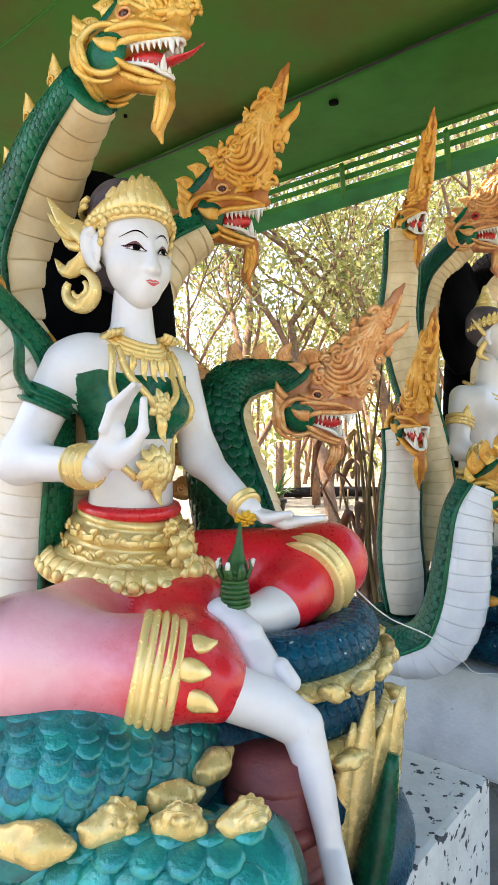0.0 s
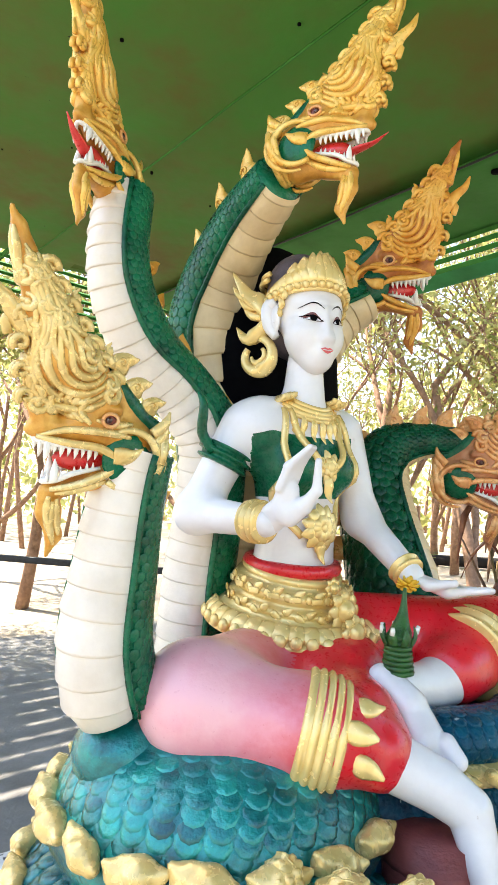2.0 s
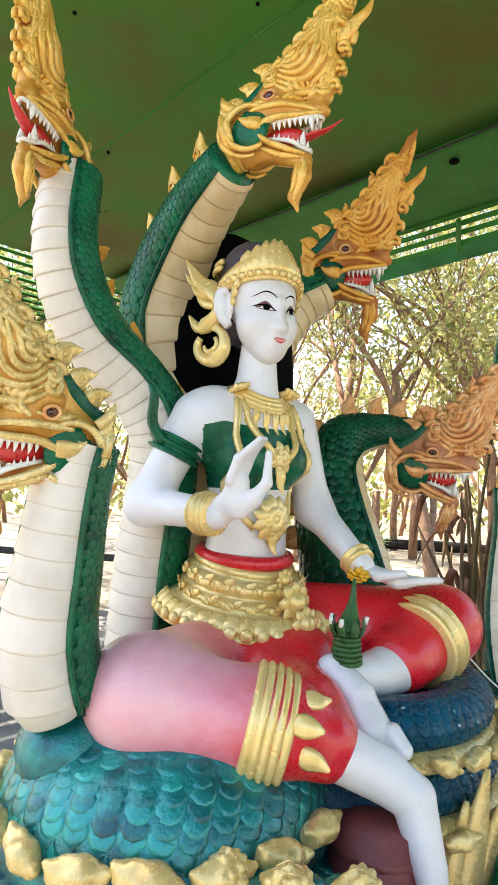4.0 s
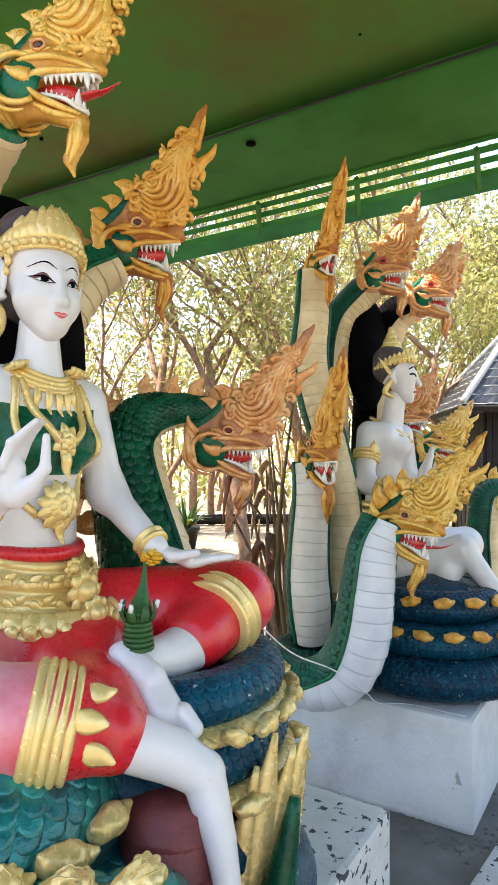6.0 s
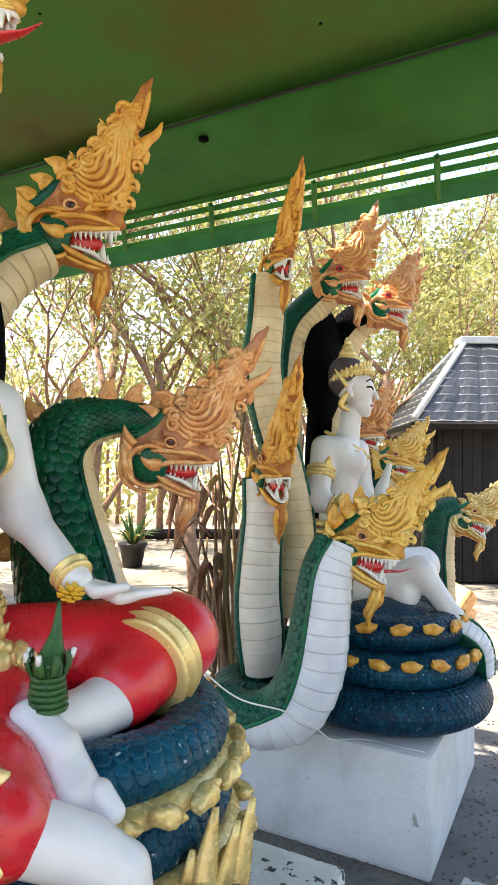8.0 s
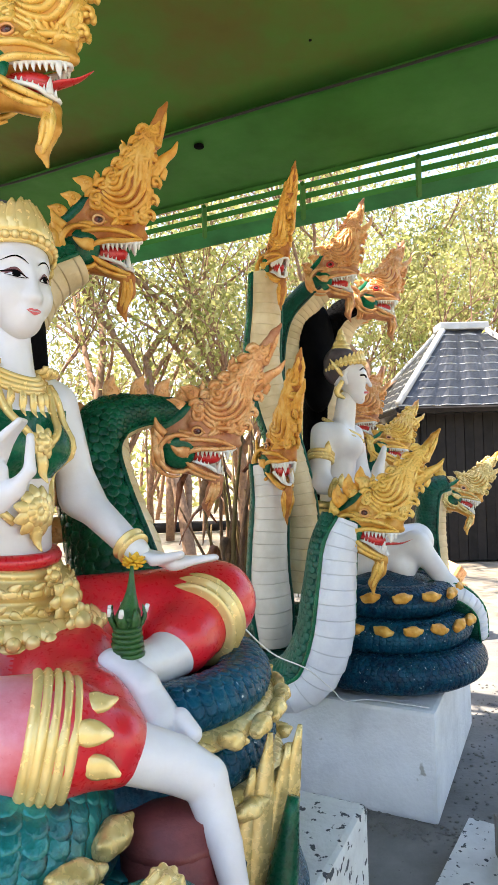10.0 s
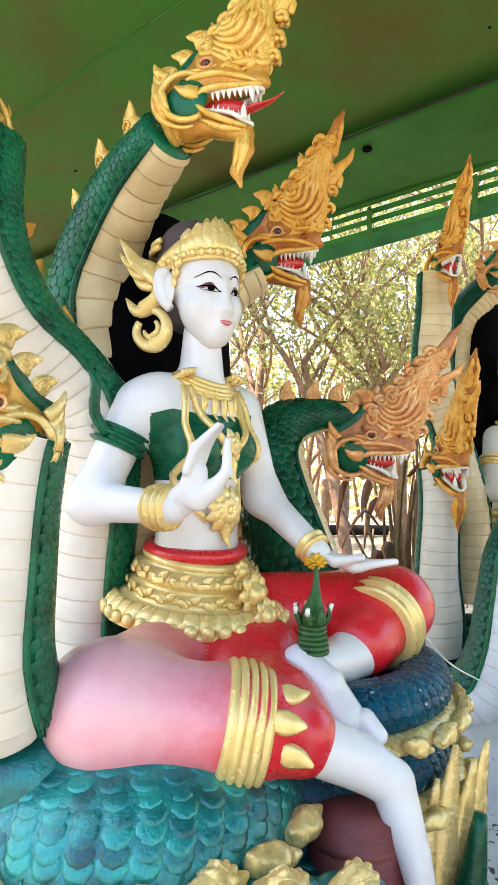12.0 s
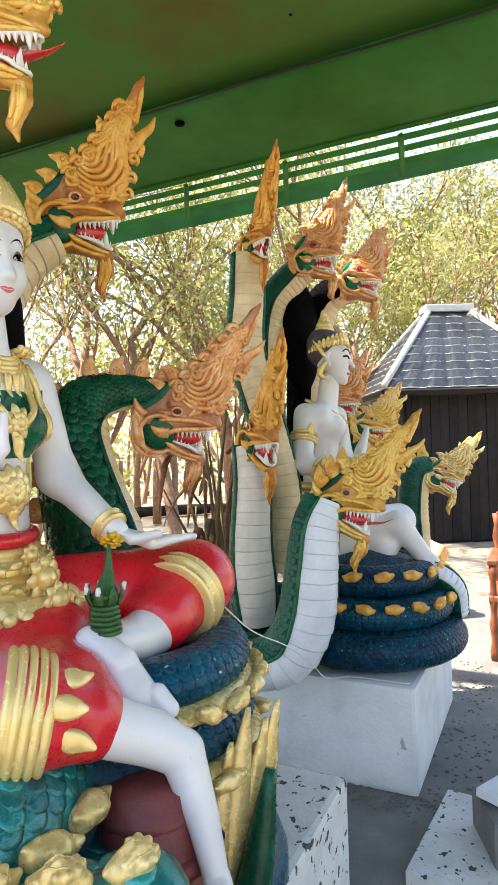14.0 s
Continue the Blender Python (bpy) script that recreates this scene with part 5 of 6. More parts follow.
    for z, r in ((0.085, 0.092), (0.100, 0.088)):           # gilt band round the bun
        g.tube([head_at(c, -0.032 + r * math.cos(a), r * math.sin(a), z) for a in np.linspace(1.5, 4.8, 20)], 0.007, 7, GILT)
    g.tube([head_at(c, -0.10, 0, 0.02), head_at(c, -0.125, 0, 0.10), head_at(c, -0.115, 0, 0.155), head_at(c, -0.07, 0, 0.175)], [0.014, 0.026, 0.022, 0.006], 9, GILT, 12, 0.5, FH)
    # winged ear ornaments
    for s in (-1, 1):
        o = head_at(c, -0.026, s * 0.083, 0.004)
        outw = LH * s * 0.62 - FH * 0.78
        g.tube([o + U3 * 0.0, o + outw * 0.028 + U3 * 0.035, o + outw * 0.062 + U3 * 0.060, o + outw * 0.105 + U3 * 0.118], [0.020, 0.028, 0.020, 0.002], 9, GILT, 14, 0.4, FH)
        for h in (0.0, 0.025, 0.05):
            g.tube([o + outw * (0.02 + h * 0.5) + U3 * h, o + outw * (0.048 + h * 0.6) + U3 * (h + 0.006), o + outw * (0.072 + h * 0.6) + U3 * (h + 0.032)], [0.013, 0.013, 0.003], 7, GILT, 8, 0.5, FH)
        if s > 0:
            continue
        g.tube([o - U3 * 0.0, o + outw * 0.020 - U3 * 0.035, o + outw * 0.060 - U3 * 0.052, o + outw * 0.088 - U3 * 0.022], [0.016, 0.020, 0.017, 0.002], 9, GILT, 14, 0.55, FH)
        cc = o + outw * 0.030 - U3 * 0.096                  # open hook under the ear
        g.tube([cc + outw * (rr * math.cos(a)) + U3 * (rr * math.sin(a)) for a, rr in zip(np.linspace(1.7, 6.9, 26), np.linspace(0.044, 0.030, 26))], np.interp(np.linspace(0, 1, 26), [0, 0.5, 1], [0.010, 0.020, 0.008]), 9, GILT, 0, 0.6, FH)
        g.tube([cc + outw * (rr * math.cos(a)) + U3 * (rr * math.sin(a)) for a, rr in zip(np.linspace(2.2, 6.2, 18), np.linspace(0.022, 0.014, 18))], np.interp(np.linspace(0, 1, 18), [0, 0.5, 1], [0.006, 0.010, 0.004]), 8, GILT, 0, 0.6, FH)
    # necklace and chest straps
    def on_chest(l, z, lift=0.004):
        q = onto(torso[:6], 0.035, body_at(np.array((chest[0], chest[1], 0)), 0.35, l, z), -F3)
        return (body_at((chest[0], chest[1], 0), 0.06, l, z) if q is None else q) + F3 * lift
    for r, w in ((0.066, 0.007), (0.078, 0.009), (0.090, 0.009), (0.100, 0.006)):
        g.tube([on_chest(r * math.sin(a), 1.762 - 0.62 * r * math.cos(a) - 0.2 * r) for a in np.linspace(-1.5, 1.5, 26)], w, 7, GILT)
    for k, a in enumerate(np.linspace(-1.2, 1.2, 11)):
        q = on_chest(0.098 * math.sin(a), 1.742 - 0.062 * math.cos(a), 0.006)
        leaf_tongue(g, q, -U3 + L3 * math.sin(a) * 0.4, F3, 0.030 + 0.022 * math.cos(a), 0.011)
    for s in (-1, 1):
        line = [(s * 0.072, 1.705), (s * 0.068, 1.655), (s * 0.050, 1.61), (s * 0.028, 1.58), (s * 0.010, 1.565)]
        g.tube([on_chest(l, z, 0.006) for l, z in spline(line, 18)], 0.0085, 7, GILT)
        line = [(s * 0.088, 1.705), (s * 0.104, 1.62), (s * 0.106, 1.54), (s * 0.088, 1.47), (s * 0.045, 1.415)]
        g.tube([on_chest(l, z, 0.006) for l, z in spline(line, 18)], 0.009, 7, GILT)
    for z, n, big in ((1.575, 7, 0.034), (1.435, 11, 0.052)):
        q = on_chest(0.0, z, 0.012)
        g.ball(q, (0.018, 0.018, 0.018), GILT)
        for a in np.linspace(0, 2 * math.pi, n + 1)[:-1]:
            leaf_tongue(g, q + (L3 * math.cos(a) + U3 * math.sin(a)) * 0.010, L3 * math.cos(a) + U3 * math.sin(a), F3, big * 0.9, 0.40 * big, curl=-0.1)
            leaf_tongue(g, q + F3 * 0.008 + (L3 * math.cos(a + 0.3) + U3 * math.sin(a + 0.3)) * 0.006, L3 * math.cos(a + 0.3) + U3 * math.sin(a + 0.3), F3, big * 0.55, 0.32 * big, curl=-0.05)
        leaf_tongue(g, q - U3 * 0.02, -U3, F3, 0.062, 0.016)
    # belt: stacked bands and a flounce of petals
    def hip(a, z, r):
        return body_at((waist[0] - 0.006, waist[1], 0), 0.93 * r * math.cos(a), 0.92 * r * math.sin(a), 1.30 + (z - 1.30) * 0.86)
    ring = np.linspace(-math.pi, math.pi, 49)
    g.tube([hip(a, 1.352 - 0.012 * math.cos(a), 0.112) for a in ring], 0.016, 8, CLOTH)
    rows = ((0.116, 1.350), (0.127, 1.347), (0.131, 1.338), (0.129, 1.330), (0.124, 1.327), (0.141, 1.320), (0.151, 1.308), (0.153, 1.296), (0.149, 1.284), (0.143, 1.279), (0.158, 1.272), (0.167, 1.263), (0.166, 1.254), (0.160, 1.250), (0.180, 1.242), (0.202, 1.222), (0.222, 1.198), (0.226, 1.190), (0.215, 1.186))
    n = len(ring) - 1
    g.add([hip(a, z - 0.028 * math.cos(a), r) for r, z in rows for a in ring[:-1]], [(i * n + k, (i + 1) * n + k, (i + 1) * n + (k + 1) % n, i * n + (k + 1) % n) for i in range(len(rows) - 1) for k in range(n)], GILT)
    for k, a in enumerate(np.linspace(-2.2, 2.2, 27)):
        out = F3 * math.cos(a) + L3 * math.sin(a)
        leaf_tongue(g, hip(a, 1.240 - 0.028 * math.cos(a), 0.190), -U3 * 0.60 + out * 0.55, out, 0.048, 0.026, curl=-0.02)
        g.ball(hip(a, 1.208 - 0.028 * math.cos(a), 0.222), (0.015, 0.012, 0.015), GILT, 5, 8, np.column_stack([np.cross(U3, out), out, U3]))
        leaf_tongue(g, hip(a, 1.306 - 0.028 * math.cos(a), 0.150), np.cross(U3, out) + U3 * (0.6 if k % 2 else -0.6), out, 0.026, 0.010, curl=0.15)
        leaf_tongue(g, hip(a, 1.262 - 0.028 * math.cos(a), 0.166), np.cross(U3, out) - U3 * (0.6 if k % 2 else -0.6), out, 0.024, 0.009, curl=0.15)
        if k % 2:
            g.box(hip(a, 1.300 - 0.028 * math.cos(a), 0.157), (0.003, 0.014, 0.007), GILT, np.column_stack([out, np.cross(U3, out), U3]), 0.003)
    for z, s in ((1.335, 0.014), (1.285, 0.026), (1.238, 0.022)):
        q = hip(0, z - 0.03, 0.15 + (1.335 - z) * 0.75)
        g.ball(q, s, GILT)
        for a in np.linspace(0, 2 * math.pi, 9)[:-1]:
            leaf_tongue(g, q + (L3 * math.cos(a) + U3 * math.sin(a)) * s * 0.8, L3 * math.cos(a) + U3 * math.sin(a), F3, s * 0.95, s * 0.62, curl=-0.15)
    # bracelets, arm bands, leg bands
    def bands(p, q, spots, m=GILT, lift=0.0):
        """A ribbed sleeve round a limb: rows of (share of the way, radius, rib height)."""
        prof = [(spots[0][0] - 0.03, spots[0][1] - 0.012)]
        for f, r, w in spots:
            prof += [(f - 0.022, r + w * 0.2), (f - 0.008, r + w), (f + 0.008, r + w), (f + 0.022, r + w * 0.2)]
        prof.append((spots[-1][0] + 0.03, spots[-1][1] - 0.012))
        up = np.array((0, 0, lift))
        g.lathe(np.array(p) + up, np.array(q) + up, prof, m)
    bands((-0.478, 1.335, 1.46), (-0.287, 1.222, 1.452), ((0.80, 0.036, 0.007), (0.86, 0.037, 0.009), (0.93, 0.036, 0.009), (0.99, 0.036, 0.007)))
    bands((-0.135, 1.61, 1.455), (-0.005, 1.485, 1.335), ((0.86, 0.033, 0.008), (0.94, 0.032, 0.008)))
    bands((-0.392, 1.375, 1.665), (-0.478, 1.335, 1.462), ((0.30, 0.052, 0.010), (0.37, 0.054, 0.013), (0.45, 0.052, 0.010)), TOP)
    g.tube([(-0.435, 1.31, 1.60), (-0.46, 1.30, 1.64), (-0.455, 1.29, 1.70), (-0.47, 1.29, 1.73)], [0.012, 0.012, 0.010, 0.003], 8, TOP, 10)
    bands((-0.385, 1.085, 1.14), (-0.055, 1.14, 1.072), ((0.63, 0.098, 0.005), (0.675, 0.098, 0.007), (0.72, 0.097, 0.008), (0.765, 0.095, 0.007), (0.81, 0.092, 0.004)), GILT, 0.006)
    bands((0.18, 1.62, 1.185), (0.085, 1.47, 1.14), ((0.35, 0.096, 0.010), (0.48, 0.095, 0.014), (0.62, 0.092, 0.011)))
    for p, t, o in (((-0.095, 1.055, 1.13), (1, 0.1, -0.2), (0, -1, 0.4)), ((-0.085, 1.06, 1.08), (1, 0.1, -0.35), (0.1, -1, 0)), ((-0.09, 1.10, 1.155), (1, 0.05, -0.1), (0, -0.6, 0.8))):
        leaf_tongue(g, p, t, o, 0.056, 0.020)
    for k in range(6):
        leaf_tongue(g, (0.055 + 0.022 * k, 1.475 + 0.012 * k, 1.205 - 0.010 * abs(k - 2)), (-0.3, -0.75, -0.45), (0.2, -0.4, 0.9), 0.040, 0.014)
    ob = part("seated_figure_statue", g, FIGURE_PAINT)
    return tagged(ob, "white-skinned seated deity statue in red cloth, green top and gold crown", "statue", "seated statues")


seated_figure()


# ---------------------------------------------------------------- the far throne and its figure
far = thing("serpent_throne", "many-headed serpent throne with dark blue coils and orange crests", "statue", "serpent thrones", (1.25, 3.2, PLINTH))
C2 = (1.22, 3.12)
coil_ring(far, (*C2, 0.565), 0.36, 0.105, 0, 2 * math.pi, BLUE, 0.030, None)
coil_ring(far, (*C2, 0.715), 0.31, 0.09, 0, 2 * math.pi, BLUE, 0.030, (0.55, 0.13, 3.3, 6.6), ORANGE, bead_size=0.085)
coil_ring(far, (*C2, 0.86), 0.26, 0.085, 0, 2 * math.pi, BLUE, 0.030, (0.45, 0.14, 3.3, 6.6), ORANGE, bead_size=0.08)
part("core", Geo().ball((*C2, 0.82), (0.28, 0.28, 0.16), 0, 8, 20), BLUE, far)
coil_ring(far, (0.64, 3.04, 0.58), 0.15, 0.105, 0, 2 * math.pi, DARKGREEN, 0.032, (0.5, 0.16, 3.0, 5.2), ORANGE, bead_size=0.06)
coil_ring(far, (0.74, 3.16, 0.72), 0.15, 0.085, 0, 2 * math.pi, DARKGREEN, 0.032, None)
serpent_neck(far, [(0.74, 3.10, 0.90), (0.767, 3.1, 1.259), (0.723, 3.12, 1.535), (0.649, 3.15, 1.814), (0.609, 3.15, 2.037), (0.622, 3.13, 2.256), (0.625, 3.125, 2.46)], [0.09, 0.088, 0.085, 0.088, 0.09, 0.085, 0.075],
             (0.15, -0.98, 0), plate=CREAM, edging=DARKGREEN, pitch=0.58, fins=((0.62, 0.07), (0.69, 0.075), (0.76, 0.075), (0.83, 0.07), (0.90, 0.06)), fin_paint=ORANGE)
serpent_head(far, (0.668, 3.052, 2.489), (0.14, -0.98, -0.141), (0.02, -0.191, 0.978), 0.253, ORANGE)
serpent_neck(far, [(0.60, 2.98, 0.70), (0.585, 2.95, 0.857), (0.574, 2.95, 1.0), (0.577, 2.95, 1.143), (0.59, 2.96, 1.351), (0.58, 2.98, 1.52)], [0.085, 0.10, 0.098, 0.092, 0.085, 0.075],
             (0.0, -1, 0), plate=IVORY, edging=DARKGREEN, pitch=0.6, paint=DARKGREEN)
serpent_head(far, (0.618, 2.892, 1.528), (0.16, -0.98, -0.080), (0.0, -0.127, 0.988), 0.30, ORANGE)
serpent_neck(far, [(0.42, 2.86, 0.60), (0.532, 2.75, 0.57), (0.669, 2.70, 0.62), (0.745, 2.66, 0.779), (0.775, 2.65, 0.993), (0.800, 2.66, 1.157), (0.845, 2.67, 1.27)], [0.08, 0.10, 0.12, 0.12, 0.108, 0.098, 0.088],
             [(0.3, -0.4, -1), (0.4, -0.7, -0.7), (0.45, -0.85, -0.3), (0.38, -0.92, -0.1), (0.38, -0.92, 0), (0.38, -0.92, 0), (0.45, -0.85, -0.2)], plate=COOLWHITE, paint=DARKGREEN, edging=GREEN, scale_size=0.3, pitch=0.52)
serpent_head(far, (0.905, 2.64, 1.236), (0.86, -0.50, -0.16), (0.10, 0.05, 0.97), 0.285, GOLD)
for k, (x, y, z, s) in enumerate(((0.845, 2.66, 1.35, 0.07), (0.90, 2.67, 1.39, 0.075), (0.955, 2.67, 1.42, 0.075))):
    part("crest_fin", FIN, None, far, m=placed((x, y, z), basis((-0.7, 0, -0.4), (-0.3, 0, 1)), s))
serpent_neck(far, [(0.80, 3.42, 1.0), (0.775, 3.45, 1.6), (0.777, 3.45, 2.028), (0.821, 3.45, 2.277), (0.925, 3.43, 2.42), (1.0, 3.40, 2.48)], [0.10, 0.10, 0.095, 0.09, 0.085, 0.075],
             [(0.8, -0.5, 0)] * 3 + [(0.7, -0.5, -0.4), (0.5, -0.4, -0.8), (0.2, -0.3, -0.9)], plate=CREAM, paint=DARKGREEN, edging=DARKGREEN)
serpent_head(far, (1.028, 3.384, 2.513), (0.964, -0.248, 0.097), (-0.069, 0.121, 0.990), 0.275, COPPER, rim=TONGUE)
serpent_neck(far, [(1.06, 3.65, 1.1), (1.06, 3.66, 1.7), (1.10, 3.64, 2.15), (1.18, 3.60, 2.35), (1.28, 3.53, 2.41)], [0.11, 0.11, 0.11, 0.10, 0.08],
             (0.8, -0.5, -0.3), plate=CREAM, paint=BLACK, edging=BLACK)
serpent_head(far, (1.323, 3.499, 2.423), (1.0, -0.08, 0.012), (0.001, 0.3, 0.93), 0.27, COPPER, rim=TONGUE)
serpent_neck(far, [(1.50, 3.45, 0.55), (1.66, 3.56, 0.75), (1.69, 3.6, 0.95), (1.69, 3.6, 1.146), (1.72, 3.6, 1.32), (1.80, 3.575, 1.36)], [0.09, 0.095, 0.09, 0.085, 0.08, 0.065],
             (0.9, -0.4, -0.3), plate=CREAM, paint=DARKGREEN, edging=DARKGREEN, fins=((0.86, 0.075), (0.93, 0.075), (0.98, 0.07)), fin_paint=GOLD)
serpent_head(far, (1.840, 3.555, 1.284), (0.929, -0.289, -0.231), (0.319, 0.310, 0.895), 0.228, PALEGOLD)
serpent_neck(far, [(1.10, 3.62, 1.1), (1.12, 3.63, 1.4), (1.16, 3.62, 1.62), (1.20, 3.60, 1.70)], [0.09, 0.085, 0.08, 0.07], (0.9, -0.4, -0.2), plate=CREAM, paint=DARKGREEN)
serpent_head(far, (1.218, 3.601, 1.724), (0.956, -0.286, 0.067), (0.136, 0.45, 0.88), 0.25, COPPER)
serpent_neck(far, [(1.30, 3.5, 0.95), (1.30, 3.5, 1.2), (1.31, 3.48, 1.45), (1.335, 3.46, 1.55)], [0.085, 0.08, 0.075, 0.065], (0.9, -0.4, -0.2), plate=CREAM, paint=DARKGREEN)
serpent_head(far, (1.353, 3.451, 1.577), (0.977, -0.190, -0.094), (0.198, 0.5, 0.84), 0.235, GOLD)
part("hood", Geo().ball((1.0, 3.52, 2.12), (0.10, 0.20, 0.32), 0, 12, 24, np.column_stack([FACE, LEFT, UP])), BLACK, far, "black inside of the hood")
serpent_neck(far, [(1.36, 3.02, 0.86), (1.48, 2.97, 0.86), (1.58, 2.96, 0.78), (1.62, 2.98, 0.64)], [0.06, 0.07, 0.065, 0.05], (0.3, -0.9, 0.2), plate=COOLWHITE, paint=DARKGREEN, wide=0.5)
settle(far)


def second_figure():
    g = Geo()
    F4 = unit(F3 * 0.97 + L3 * 0.24)
    L4 = np.cross(U3, F4)
    chest = np.array((1.035, 3.28, 1.58))
    caps = [
        cap(chest - L4 * 0.09 + U3 * 0.06, 0.085, chest + L4 * 0.09 + U3 * 0.06, 0.085, SKIN, 0.85, F4), cap(chest, 0.13, (1.03, 3.28, 1.33), 0.10, SKIN, 0.75, F4), cap((1.03, 3.28, 1.33), 0.10, (1.06, 3.28, 1.08), 0.15, SKIN),
        cap((1.06, 3.275, 1.66), 0.062, (1.08, 3.26, 1.84), 0.052), cap(chest - L4 * 0.055 + F4 * 0.07 + U3 * 0.02, 0.065), cap(chest + L4 * 0.055 + F4 * 0.07 + U3 * 0.02, 0.065),
        cap((0.925, 3.19, 1.665), 0.062, (0.875, 3.11, 1.42), 0.050), cap((0.875, 3.11, 1.42), 0.048, (1.02, 3.02, 1.36), 0.036),
        cap((1.165, 3.42, 1.665), 0.06, (1.20, 3.40, 1.42), 0.05), cap((1.20, 3.40, 1.42), 0.048, (1.34, 3.22, 1.28), 0.036), cap((1.16, 3.12, 1.36), 0.036, (1.18, 3.1, 1.46), 0.034, SKIN, 0.6, F4), cap((1.18, 3.1, 1.46), 0.03, (1.215, 3.09, 1.585), 0.014),
        cap((1.04, 3.02, 1.36), 0.036, (1.16, 3.1, 1.38), 0.032),
        cap((1.10, 3.2, 1.0), 0.10, (1.34, 3.03, 1.10), 0.062), cap((1.34, 3.03, 1.11), 0.058, (1.48, 2.97, 0.90), 0.042), cap((1.48, 2.97, 0.90), 0.042, (1.55, 2.94, 0.72), 0.034),
        cap((1.10, 3.3, 1.04), 0.12, (1.50, 3.38, 1.08), 0.09), cap((1.50, 3.38, 1.06), 0.08, (1.28, 3.05, 0.98), 0.06),
    ]
    v, f, m = soft(caps, 0.009, 0.04)
    g.add(v, f, m)
    c = np.array((1.088, 3.252, 1.965))
    face = [cap(c + F4 * -0.01 + U3 * 0.03, 0.092), cap(c + F4 * 0.02, 0.082, c + F4 * 0.042 - U3 * 0.09, 0.048), cap(c + F4 * 0.065 - U3 * 0.125, 0.02), cap(c + F4 * 0.095, 0.008, c + F4 * 0.117 - U3 * 0.05, 0.011), cap(c + F4 * 0.09 - U3 * 0.085, 0.012)]
    g.add(*soft(face, 0.006, 0.015))

    def stroke(line, w, mm):
        pts = []
        for l, z in spline(line, 9):
            q = onto(face, 0.015, c + F4 * 0.25 + L4 * l + U3 * z, -F4)
            if q is not None:
                pts.append(q)
        if len(pts) > 2:
            g.tube(pts, w, 5, mm)
    for s in (-1, 1):
        stroke([(s * 0.012, 0.025), (s * 0.035, 0.04), (s * 0.065, 0.024)], 0.0035, INK)
        stroke([(s * 0.016, -0.008), (s * 0.035, 0.002), (s * 0.062, -0.002)], 0.005, INK)
        g.tube([c + L4 * s * 0.088 + U3 * 0.02, c + L4 * s * 0.098 - F4 * 0.015, c + L4 * s * 0.088 - U3 * 0.05], [0.012, 0.016, 0.010], 8, SKIN, 10)
    stroke([(-0.022, -0.088), (0, -0.086), (0.022, -0.088)], 0.006, MOUTH)
    g.add(*soft([cap(c - F4 * 0.03 + U3 * 0.05, 0.098, c - F4 * 0.035 + U3 * 0.075, 0.09, DARK)], 0.01, 0.02))
    for a in np.linspace(-2.6, 2.6, 24):
        out = F4 * math.cos(a) + L4 * math.sin(a)
        q = c - F4 * 0.012 + out * 0.104 + U3 * (0.072 - 0.02 * (1 - math.cos(a)))
        leaf_tongue(g, q, U3 - out * 0.2, out, 0.045 + 0.02 * math.cos(a), 0.016)
        g.ball(q, 0.012, GILT, 5, 7)
    for z, r in ((0.12, 0.066), (0.145, 0.055), (0.17, 0.044), (0.195, 0.031), (0.225, 0.018)):
        g.ball(c - F4 * 0.03 + U3 * z, (r, r, 0.035), GILT, 7, 14)
    for s in (-1, 1):
        o = c + L4 * s * 0.095 - F4 * 0.02
        g.tube([o, o + L4 * s * 0.02 - F4 * 0.03 + U3 * 0.04, o + L4 * s * 0.03 - F4 * 0.06 + U3 * 0.08], [0.026, 0.024, 0.006], 8, GILT, 10, 0.4, F4)
        g.tube([o - U3 * 0.03, o - U3 * 0.09 - F4 * 0.03, o - U3 * 0.12 + F4 * 0.01], [0.02, 0.026, 0.012], 8, GILT, 10, 0.6, F4)
    for r, z in ((0.10, 1.70), (0.118, 1.675)):
        g.tube([np.array((1.055, 3.275, z)) + F4 * r * 0.95 * math.cos(a) + L4 * r * math.sin(a) - U3 * 0.05 * math.cos(a) for a in np.linspace(-math.pi, math.pi, 30)], 0.010, 7, GILT)
    for p, q, r in (((0.925, 3.19, 1.665), (0.875, 3.11, 1.42), 0.061), ((0.875, 3.11, 1.42), (1.02, 3.02, 1.36), 0.043)):
        p, q = np.array(p), np.array(q)
        t = unit(q - p)
        a = unit(np.cross(t, (0.2, 0.3, 0.9)))
        for f in (0.42, 0.5, 0.56):
            g.tube([p + (q - p) * f + r * (math.cos(k) * a + math.sin(k) * np.cross(t, a)) for k in np.linspace(0, 2 * math.pi, 21)], 0.010, 7, GILT)
        leaf_tongue(g, p + (q - p) * 0.45 + np.array((0.02, -0.055, 0)), (0, 0, 1), (0, -1, 0), 0.07, 0.02)
    for z, r in ((1.30, 0.125), (1.265, 0.14), (1.23, 0.155), (1.19, 0.165)):
        g.tube([np.array((1.04, 3.28, z)) + F4 * r * math.cos(a) + L4 * r * math.sin(a) for a in np.linspace(-math.pi, math.pi, 34)], 0.018, 8, GILT)
    ob = part("seated_figure_statue", g, FIGURE_PAINT)
    return tagged(ob, "white bare-chested seated deity statue with gold crown and dark hair", "statue", "seated statues")


second_figure()


